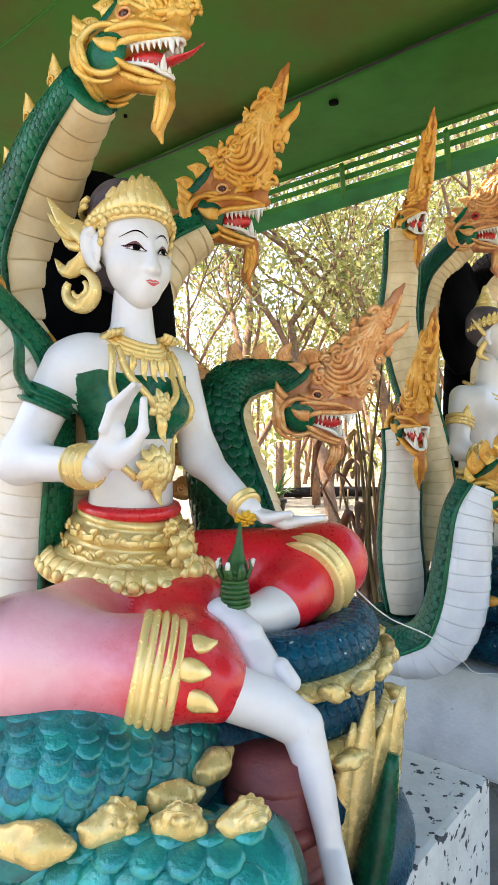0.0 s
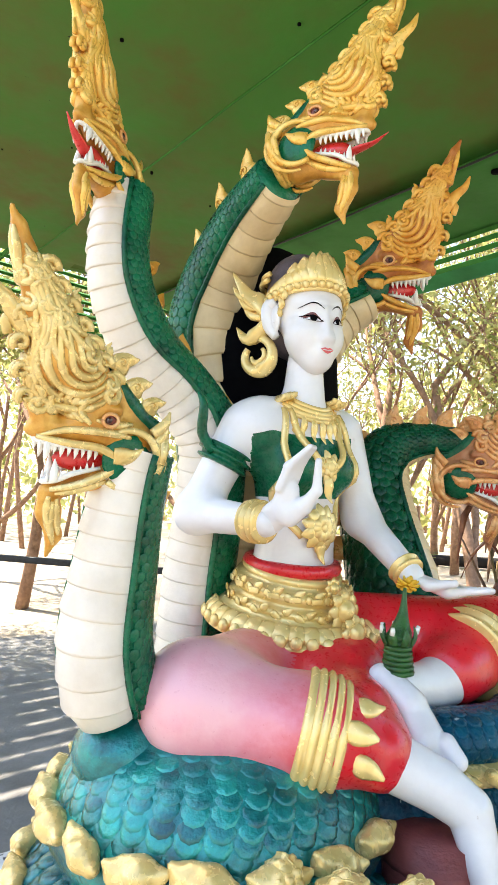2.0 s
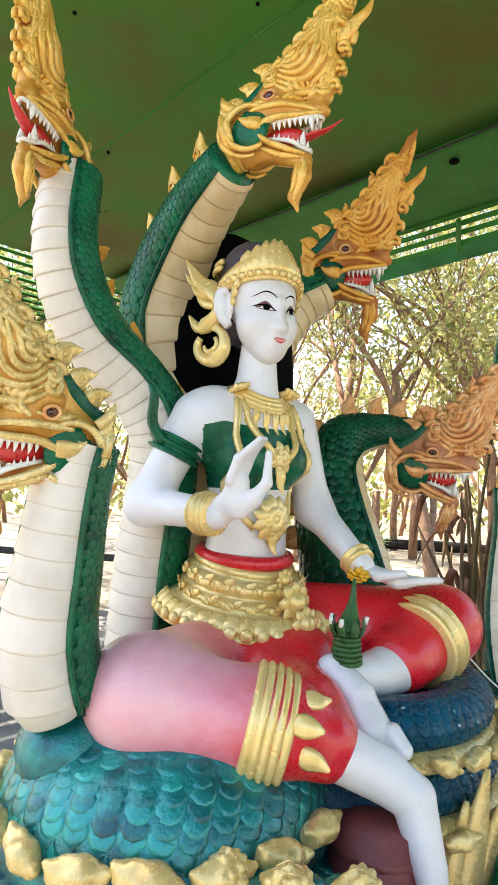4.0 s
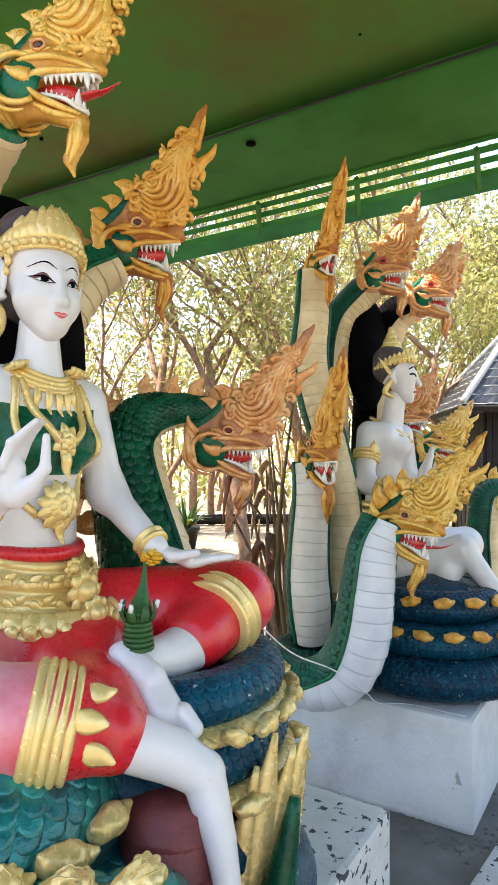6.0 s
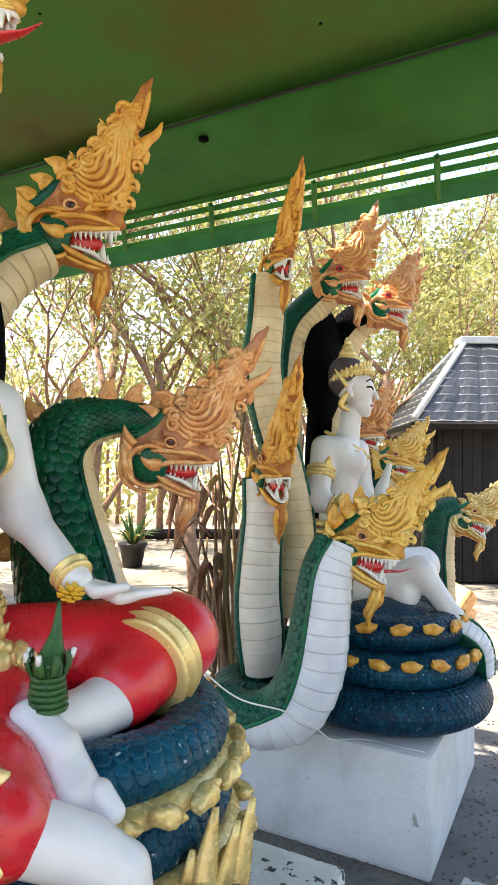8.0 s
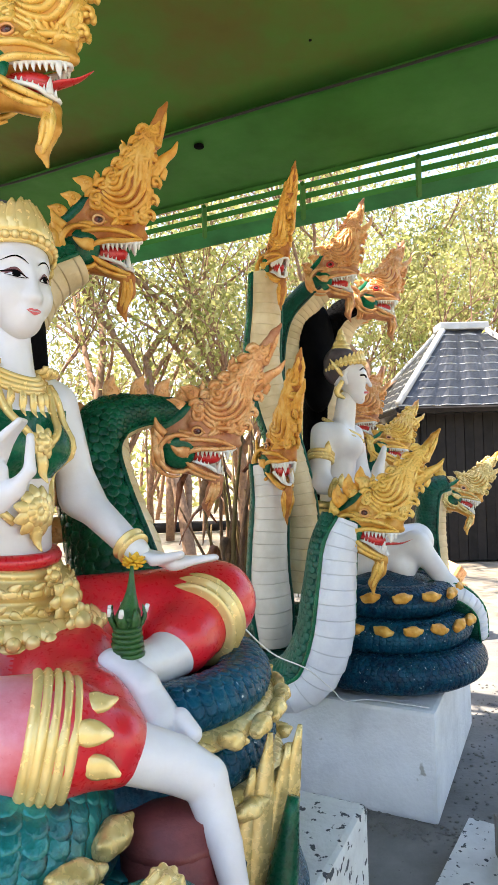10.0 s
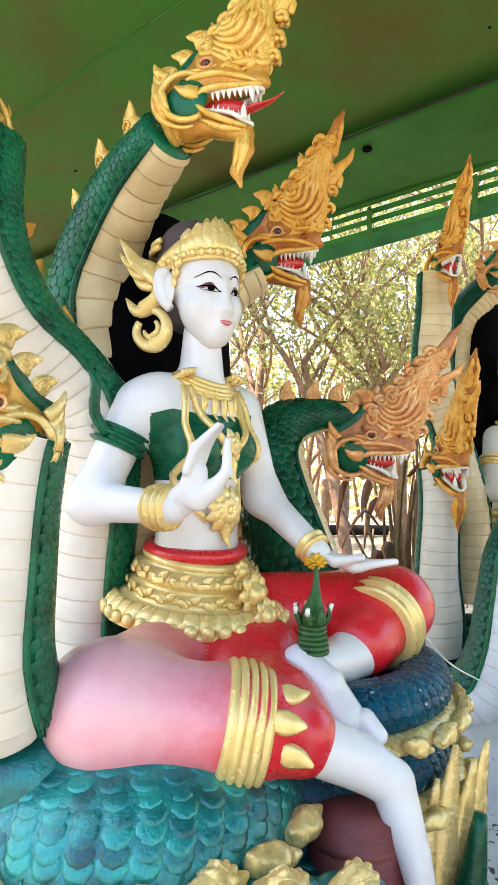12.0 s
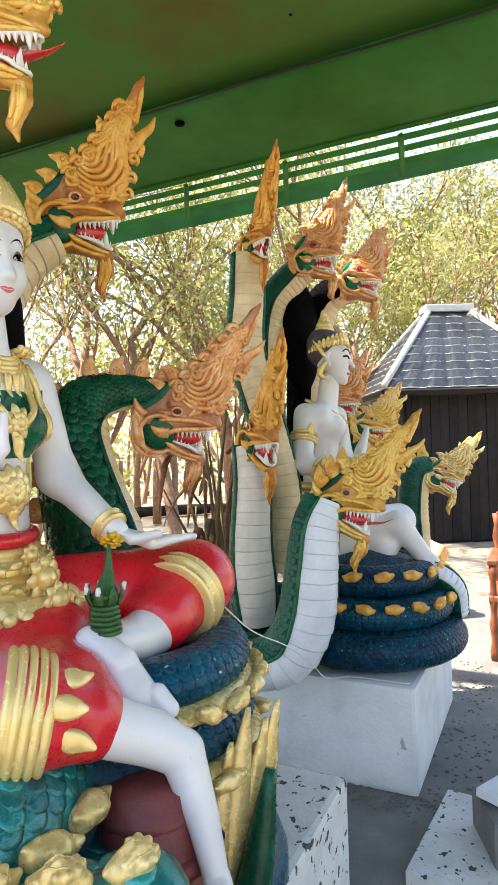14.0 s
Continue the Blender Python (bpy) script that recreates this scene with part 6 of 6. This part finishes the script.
# ---------------------------------------------------------------- small things at the figure
def leaf_offering():
    t = thing("leaf_offering", "folded banana leaf cone offering with white tips", "offering", at=(-0.024, 1.30, 1.165))
    body = Geo()
    for k in range(7):
        r = 0.028 - 0.001 * k
        body.tube([(r * math.cos(a), r * math.sin(a), 0.004 + 0.0095 * k) for a in np.linspace(0, 2 * math.pi, 21)], 0.0055, 6)
    body.tube([(0, 0, 0), (0, 0, 0.068)], [0.029, 0.024], 20)
    part("wrap", body, BANANA, t)
    cone = Geo().tube([(0, 0, 0.06), (0.004, 0.01, 0.085), (0.008, 0.02, 0.12), (0.010, 0.026, 0.165)], [0.030, 0.020, 0.009, 0.003], 12, steps=12)
    part("cone", cone, BANANA, t)
    for a in np.linspace(0.2, 6.1, 8):
        d = np.array((math.cos(a), math.sin(a), 0))
        part("folded_leaf", Geo().tube([d * 0.026 + (0, 0, 0.058), d * 0.034 + (0, 0, 0.076), d * 0.030 + (0, 0, 0.094)], [0.011, 0.010, 0.002], 6, flat=0.4, axis=d, steps=7), BANANA, t)
        if int(a * 10) % 3 != 1:
            part("tip", Geo().tube([d * 0.034 + (0, 0, 0.080), d * 0.038 + (0.002, 0, 0.094)], [0.006, 0.004], 6), TOOTH, t, "white tip")
    return t


leaf_offering()
flower = thing("marigold_flower", "yellow marigold blossom hanging at the wrist", "flower", at=(-0.012, 1.45, 1.318))
for k in range(26):
    a, e = k * 2.4, math.asin(1 - 2 * (k + 0.5) / 26)
    d = np.array((math.cos(a) * math.cos(e), math.sin(a) * math.cos(e), math.sin(e) * 0.7))
    part("petal", Geo().tube([d * 0.008, d * 0.020, d * 0.027 + (0, 0, 0.004)], [0.005, 0.008, 0.002], 6, flat=0.45, axis=(0.2, 0.3, 0.9), steps=5), MARIGOLD, flower)
tagged(part("cotton_thread", Geo().tube([(0.225, 1.56, 1.15), (0.34, 1.72, 1.02), (0.52, 2.05, 0.86), (0.72, 2.45, 0.64), (0.82, 2.62, 0.53), (0.98, 2.745, 0.475), (1.19, 2.62, 0.468)], 0.0022, 6, steps=40), THREAD), "white cotton thread strung between the statues", "thread")


# ---------------------------------------------------------------- hut and clutter
def hut():
    t = thing("hut", "small dark boarded hut with a grey wavy shingle roof", "hut", at=(5.25, 9.7, 0))
    nrm = unit((-0.16, -0.987, 0))
    sd = np.array((-nrm[1], nrm[0], 0))
    rot = np.column_stack([sd, -nrm, U3])            # x along the front, y to the back
    half, top = 1.05, 2.25
    P = lambda x, y, z: rot @ np.array((x, y, z))    # noqa: E731
    part("wall", Geo().box((0, 0, 0), (half - 0.08, half - 0.08, top / 2), 0, rot, 0.01).add([], []), DARKWOOD, t, m=Matrix.Translation((0, 0, top / 2)))
    for side in range(4):
        q = rot @ np.array(Matrix.Rotation(side * math.pi / 2, 3, "Z"))
        for k in range(15):
            x = -half + 0.07 + k * (2 * half - 0.14) / 14
            part("board", Geo().box(q @ np.array((x, -half + 0.06, top / 2 + random.uniform(-0.004, 0.004))), (0.068, 0.014 + 0.006 * (k % 2), top / 2 - 0.01), 0, q, 0.005), DARKWOOD, t, smooth=False)
    eave, ridge, cap_half = 1.42, 3.62, 0.30
    rf = Geo()
    low = [(-eave, -eave), (eave, -eave), (eave, eave), (-eave, eave)]
    hi = [(-cap_half, -0.1), (cap_half, -0.1), (cap_half, 0.1), (-cap_half, 0.1)]
    vs = [P(x, y, top + 0.02) for x, y in low] + [P(x, y, ridge) for x, y in hi] + [P(x, y, top - 0.06) for x, y in low]
    rf.add(vs, [(0, 1, 5, 4), (1, 2, 6, 5), (2, 3, 7, 6), (3, 0, 4, 7), (4, 5, 6, 7), (8, 9, 1, 0), (9, 10, 2, 1), (10, 11, 3, 2), (11, 8, 0, 3), (11, 10, 9, 8)])
    base = part("roof", rf, SLATE, t, smooth=False)
    for s in range(4):                               # wavy courses of shingles, sun glint painted pale on their lower edges
        for row in range(10):
            f0 = row / 10
            a, b = np.array(low[s]), np.array(low[(s + 1) % 4])
            c, d = np.array(hi[s]), np.array(hi[(s + 1) % 4])
            l0, r0 = a + (c - a) * f0, b + (d - b) * f0
            l1, r1 = a + (c - a) * min(1, f0 + 0.125), b + (d - b) * min(1, f0 + 0.125)
            z0, z1 = top + 0.02 + (ridge - top) * f0, top + 0.02 + (ridge - top) * min(1, f0 + 0.125)
            n = 28
            g = Geo()
            vv = []
            for i in range(n + 1):
                u = i / n
                wv = 0.045 * math.sin(u * np.linalg.norm(r0 - l0) * 19 + row * 1.3)
                p0, p1 = l0 + (r0 - l0) * u, l1 + (r1 - l1) * u
                vv += [P(*p0, z0 + 0.026 + wv * 0.4) + np.array((0, 0, 0.0)), P(*p0, z0 + 0.012), P(*p1, z1 + 0.012)]
                vv[-3] = vv[-3] + (vv[-2] - vv[-1]) * (wv * 1.2)
            fs = []
            for i in range(n):
                k = 3 * i
                fs += [(k, k + 3, k + 5, k + 2), (k + 1, k + 4, k + 3, k)]
            part("shingle_course", g.add(vv, fs, [0, 1] * n), [SLATE, PALEROOF], t, smooth=False)
    for s in range(4):
        part("hip_cap", Geo().tube([P(*low[s], top + 0.07), P(*hi[s], ridge + 0.05)], 0.05, 8), PALEROOF, t)
    part("ridge_cap", Geo().box((0, 0, 0), (cap_half + 0.1, 0.2, 0.06), 0, rot, 0.02), PALEROOF, t, smooth=False, m=Matrix.Translation((0, 0, ridge + 0.06)))
    for s in range(4):
        a, b = low[s], low[(s + 1) % 4]
        part("fascia", Geo().tube([P(*a, top - 0.02), P(*b, top - 0.02)], 0.05, 4), DARKWOOD, t, smooth=False)
    return t


hut()


def chair(at, yaw):
    t = thing("armchair", "carved red-brown wooden armchair standing on the floor", "chair", at=at)
    m = np.array(Matrix.Rotation(yaw, 3, "Z"))
    for x in (-0.25, 0.25):
        for y in (-0.25, 0.25):
            z1 = 0.95 if y > 0 else 0.66
            zs = np.linspace(0, z1, 12)
            part("leg", Geo().tube([m @ np.array((x, y, z)) for z in zs], [0.026 + 0.008 * math.sin(z * 34) for z in zs], 10), REDWOOD, t)
        part("armrest", Geo().box(m @ np.array((x, 0, 0.67)), (0.035, 0.28, 0.02), 0, m, 0.008), REDWOOD, t)
    part("seat", Geo().box(m @ np.array((0, 0, 0.42)), (0.28, 0.28, 0.025), 0, m, 0.01), REDWOOD, t)
    for z in (0.55, 0.68, 0.81, 0.93):
        part("back_rail", Geo().box(m @ np.array((0, 0.25, z)), (0.25, 0.018, 0.035), 0, m, 0.008), REDWOOD, t)
    return t


chair((2.80, 4.06, 0), radians(-36))
pot = thing("broken_plaster_cast", "broken white and pink plaster cast on the ground", "debris", at=(2.55, 5.2, 0))
for k, (x, y, z, r) in enumerate(((0, 0, 0.12, 0.13), (0.1, 0.05, 0.34, 0.12), (-0.08, 0.03, 0.30, 0.11), (0.03, -0.02, 0.52, 0.12))):
    part("fragment", Geo().box((x, y, z), (r, r * 0.7, r * 0.95), 0, np.array(Euler((0.2 * k, 0.3 - 0.2 * k, 0.7 * k)).to_matrix()), 0.03), PLASTER if k % 2 == 0 else COPPER, pot, smooth=False)


def debris():
    spots = (("broken_slab", (1.31, 2.11, 0.03), (0.29, 0.28, 0.03), (0, 0, 0.835), PEELED, "pale flaked broken slab lying on the floor"),
             ("concrete_block", (1.41, 2.10, 0.135), (0.18, 0.13, 0.075), (0, 0, -0.25), CONCRETE, "grey concrete block standing on the slab"),
             ("broken_slab", (1.43, 2.14, 0.228), (0.17, 0.12, 0.016), (0.05, 0.05, 0.5), PLASTER, "white broken slab with paint flakes on the block"),
             ("broken_slab", (1.62, 2.42, 0.03), (0.17, 0.14, 0.03), (0, 0.0, 0.3), PEELED, "white broken slab with flaked paint on the floor"))
    for name, at, half, turn, paint, label in spots:
        tagged(part(name, Geo().box((0, 0, 0), half, 0, None, 0.006), paint, None, smooth=False, m=Matrix.Translation(at) @ Euler(turn).to_matrix().to_4x4()), label, "debris")
    g = Geo()
    for k in range(900):
        if k % 3:
            f, l = random.uniform(-1.3, 0.12), random.gauss(-0.05, 0.06)
            p = from_shed(CORNER_B, f, l, 0)
        else:
            p = from_shed(CORNER_B, random.gauss(0.12, 0.12), random.uniform(-0.1, 1.8), 0)
        s = random.uniform(0.003, 0.011)
        g.ball((p[0], p[1], s * 0.3), (s, s * random.uniform(0.6, 1), s * 0.6), 0, 4, 6)
    tagged(part("gravel", g, CONCRETE), "loose gravel and crumbs along the plinth", "gravel", "", "stuff")


debris()
rail = thing("iron_railing", "black iron railing standing on the concrete floor", "railing", at=(-2.6, 3.9, 0))
part("top_bar", Geo().box((0, 0, 0.95), (1.2, 0.022, 0.022), 0, None, 0.004), IRON, rail)
for x in (-1.1, 0.28, 1.1):
    part("upright", Geo().box((x, 0, 0.475), (0.02, 0.02, 0.475), 0, None, 0.004), IRON, rail)
stump = tagged(part("wooden_post", Geo().tube([(-3.4, 6.4, 0), (-3.39, 6.4, 1.3), (-3.4, 6.42, 1.75)], [0.10, 0.095, 0.09], 10, steps=10), BARK), "weathered wooden post standing in the ground", "post")
tagged(part("log", Geo().tube([(-0.6, 14.5, 0.1), (1.1, 14.4, 0.13), (2.6, 14.6, 0.1)], [0.1, 0.12, 0.10], 12, steps=10), DARKWOOD), "dark fallen log lying on sunlit ground", "log")
for x in (-0.2, 0.55, 2.1):
    tagged(part("wooden_post", Geo().tube([(x, 13.0, 0), (x + 0.02, 13.0, 1.3)], [0.09, 0.08], 9), BARK), "thin weathered post in the yard", "post")


def potted_plant():
    t = thing("potted_plant", "dark pot with a strap-leaved green plant in the yard", "plant", at=(-0.25, 10.6, -0.01))
    part("pot", Geo().lathe((0, 0, 0), (0, 0, 0.38), ((0, 0.01), (0, 0.15), (0.85, 0.21), (0.86, 0.235), (1, 0.235), (1, 0.2), (0.9, 0.01)), sides=20), IRON, t)
    rnd = random.Random(4)
    for k in range(34):
        a, e, ln = rnd.uniform(0, 6.28), rnd.uniform(0.4, 1.4), rnd.uniform(0.35, 0.62)
        w = np.array((math.cos(a) * math.cos(e), math.sin(a) * math.cos(e), math.sin(e)))
        p = np.array((0.05 * math.cos(a), 0.05 * math.sin(a), 0.36))
        part("leaf", Geo().tube([p, p + w * ln * 0.5 + (0, 0, 0.04), p + w * ln - (0, 0, 0.10 * math.cos(e))], [0.012, 0.030, 0.004], 6, flat=0.2, axis=(0.1, 0.1, 1), steps=7), BANANA if k % 3 else LEAF, t)


potted_plant()


def dry_branches():
    t = thing("dry_branches", "heap of dry brown palm stalks and branches", "branches", at=(0.62, 3.95, 0))
    rnd = random.Random(5)
    for k in range(34):
        a = rnd.uniform(0, 6.28)
        p = np.array((0.16 * math.cos(a) * rnd.random(), 0.25 * math.sin(a), 0))
        q = p + np.array((rnd.uniform(-0.32, 0.30), rnd.uniform(-0.2, 0.25), rnd.uniform(1.0, 2.0)))
        mid = (p + q) / 2 + np.array((rnd.uniform(-0.12, 0.12), 0, rnd.uniform(-0.1, 0.1)))
        part("stalk", Geo().tube([p, mid, q], [0.02, 0.015, 0.005], 6, steps=8), BARK if k % 3 else DRYLEAF, t)
    for k in range(46):                                # hanging dead blades
        a, h = rnd.uniform(0, 6.28), rnd.uniform(0.25, 1.5)
        p = np.array((0.20 * math.cos(a), 0.28 * math.sin(a), h))
        w = np.array((math.cos(a + rnd.uniform(-0.8, 0.8)), math.sin(a), 0))
        ln = rnd.uniform(0.25, 0.55)
        part("dead_leaf", Geo().tube([p, p + w * ln * 0.35 + (0, 0, 0.10), p + w * ln * 0.7 + (0, 0, -0.02), p + w * ln * 0.85 + (0, 0, -0.30 * rnd.random() - 0.1)], [0.012, 0.026, 0.024, 0.004], 6, flat=0.2, axis=(0.3, 0.2, 0.9), steps=7), (REDWOOD, BARK, DRYLEAF)[k % 3], t)
    part("pole", Geo().tube([(-0.16, -0.35, 0.02), (0.10, -0.1, 1.0), (0.18, 0.0, 1.95)], 0.022, 8, steps=8), COPPER, t, "pinkish leaning pole")


dry_branches()


# ---------------------------------------------------------------- trees
def tree(at, height, seed, leaves, spread=1.0, paint=LEAF, size=0.075, far=False):
    rnd = random.Random(seed)
    t = thing("tree", "slender reddish-trunked tree with dry green foliage", "tree", "trees behind the shed", at)
    wood, crown = Geo(), []

    def grow(p, way, length, r, level):
        pts = [p]
        w = np.array(way)
        for k in range(4):
            w = unit(w + np.array([rnd.uniform(-0.22, 0.22) for _ in range(3)]) + np.array((0, 0, 0.06)))
            pts.append(pts[-1] + w * length / 4)
        wood.tube(pts, np.linspace(r, r * 0.55, 5), 7 if level < 2 else 5, steps=8)
        if level >= 2:
            crown.extend(pts[1:])
        if level < 4:
            for k in range(3 if level else 4):
                i = rnd.choice((2, 3, 4)) if level else rnd.choice((1, 2, 3, 4))
                nw = unit(w + np.array((rnd.uniform(-1, 1) * spread, rnd.uniform(-1, 1) * spread, rnd.uniform(-0.1, 0.7))))
                grow(pts[i], nw, length * rnd.uniform(0.55, 0.78), r * 0.55, level + 1)
    grow(np.zeros(3), (rnd.uniform(-0.2, 0.2), rnd.uniform(-0.2, 0.2), 1), height * 0.42, height * 0.0115, 0)
    part("trunk", wood, BARK, t)
    c = np.array(crown)
    rng = np.random.RandomState(seed)
    n = int(leaves * 0.62)
    ctr = c[rng.randint(0, len(c), n)] + rng.normal(0, 0.16 * height / 5, (n, 3))
    d1 = rng.normal(0, 1, (n, 3))
    d1 /= np.linalg.norm(d1, axis=1)[:, None]
    d2 = np.cross(d1, rng.normal(0, 1, (n, 3)))
    d2 /= np.linalg.norm(d2, axis=1)[:, None]
    s = size * rng.uniform(0.6, 1.3, (n, 1))
    v = np.stack([ctr - d1 * s, ctr + d2 * s * 0.42, ctr + d1 * s, ctr - d2 * s * 0.42], 1).reshape(-1, 3)
    g = Geo()
    g.v, g.n = [v], len(v)
    g.f = np.arange(len(v)).reshape(-1, 4).tolist()
    g.m = [0] * n
    ob = part("crown", g, paint, t, smooth=False)
    ob["kind"] = "stuff"
    return t


# the dense pair near x -5.0 and -5.9 is unseen, added to shade the floor
for k, (x, y, h, n, sp) in enumerate(((-4.6, 6.6, 7.0, 9000, 1.1), (-3.0, 8.4, 7.5, 9000, 1.1), (-6.4, 8.0, 7.2, 6200, 1.1), (0.6, 7.6, 7.6, 8200, 1.0), (-0.9, 9.2, 8.0, 8200, 1.0), (1.6, 9.6, 8.0, 8000, 1.0), (3.6, 10.6, 8.0, 10000, 1.1), (-5.0, 3.7, 7.0, 30000, 1.1), (-5.9, 5.2, 7.0, 16000, 1.1), (-1.6, 11.5, 6.5, 4200, 1.1), (3.0, 11.8, 7.0, 5200, 1.1), (-3.6, 9.6, 5.5, 3600, 1.1), (5.4, 14.0, 10.0, 16000, 1.1), (8.5, 13.0, 10.0, 14000, 1.1), (-6.5, 12.0, 6.5, 3800, 1.1), (0.2, 14.5, 7.5, 5000, 1.1), (-3.0, 15.0, 7.5, 4200, 1.1), (2.6, 16.5, 8.5, 5500, 1.1), (10.5, 17.0, 11.5, 15000, 1.1), (6.6, 18.5, 11.5, 16000, 1.1))):
    tree((x, y, -0.02), h, 11 + k, n, sp, size=0.036 + 0.0018 * y)


def far_woods():
    """A loose belt of undergrowth and far crowns behind the trees; its unseen rear is added to block sky light."""
    rng = np.random.RandomState(3)
    n = 80000
    a = rng.uniform(-math.pi, math.pi, n)
    r = rng.uniform(18, 34, n)
    top = 7.5 + 2.5 * np.sin(a * 9) + 1.5 * np.sin(a * 23 + 1)
    z = rng.beta(1.1, 1.3, n) * top
    ctr = np.column_stack([np.sin(a) * r, np.cos(a) * r, z])
    d1 = rng.normal(0, 1, (n, 3))
    d1 /= np.linalg.norm(d1, axis=1)[:, None]
    d2 = np.cross(d1, rng.normal(0, 1, (n, 3)))
    d2 /= np.linalg.norm(d2, axis=1)[:, None]
    s = rng.uniform(0.09, 0.22, (n, 1))
    g = Geo()
    g.v = [np.stack([ctr - d1 * s, ctr + d2 * s * 0.5, ctr + d1 * s, ctr - d2 * s * 0.5], 1).reshape(-1, 3)]
    g.n = 4 * n
    g.f = np.arange(4 * n).reshape(-1, 4).tolist()
    g.m = [0] * n
    tagged(part("far_woods", g, LEAF, smooth=False), "dry sunlit woodland far behind the shed, ring closed out of view", "woods", "", "stuff")
    h = Geo()
    for k in range(110):
        b, q = rng.uniform(radians(-45), radians(50)), rng.uniform(14, 30)
        x, y = math.sin(b) * q, math.cos(b) * q
        hh = rng.uniform(2.5, 6)
        h.tube([(x, y, -0.05), (x + rng.uniform(-0.3, 0.3), y, hh * 0.5), (x + rng.uniform(-0.9, 0.9), y, hh)], [0.06, 0.045, 0.012], 6, steps=6)
    tagged(part("far_trunks", h, BARK), "thin bare trunks in the far woodland", "woods", "", "stuff")


far_woods()
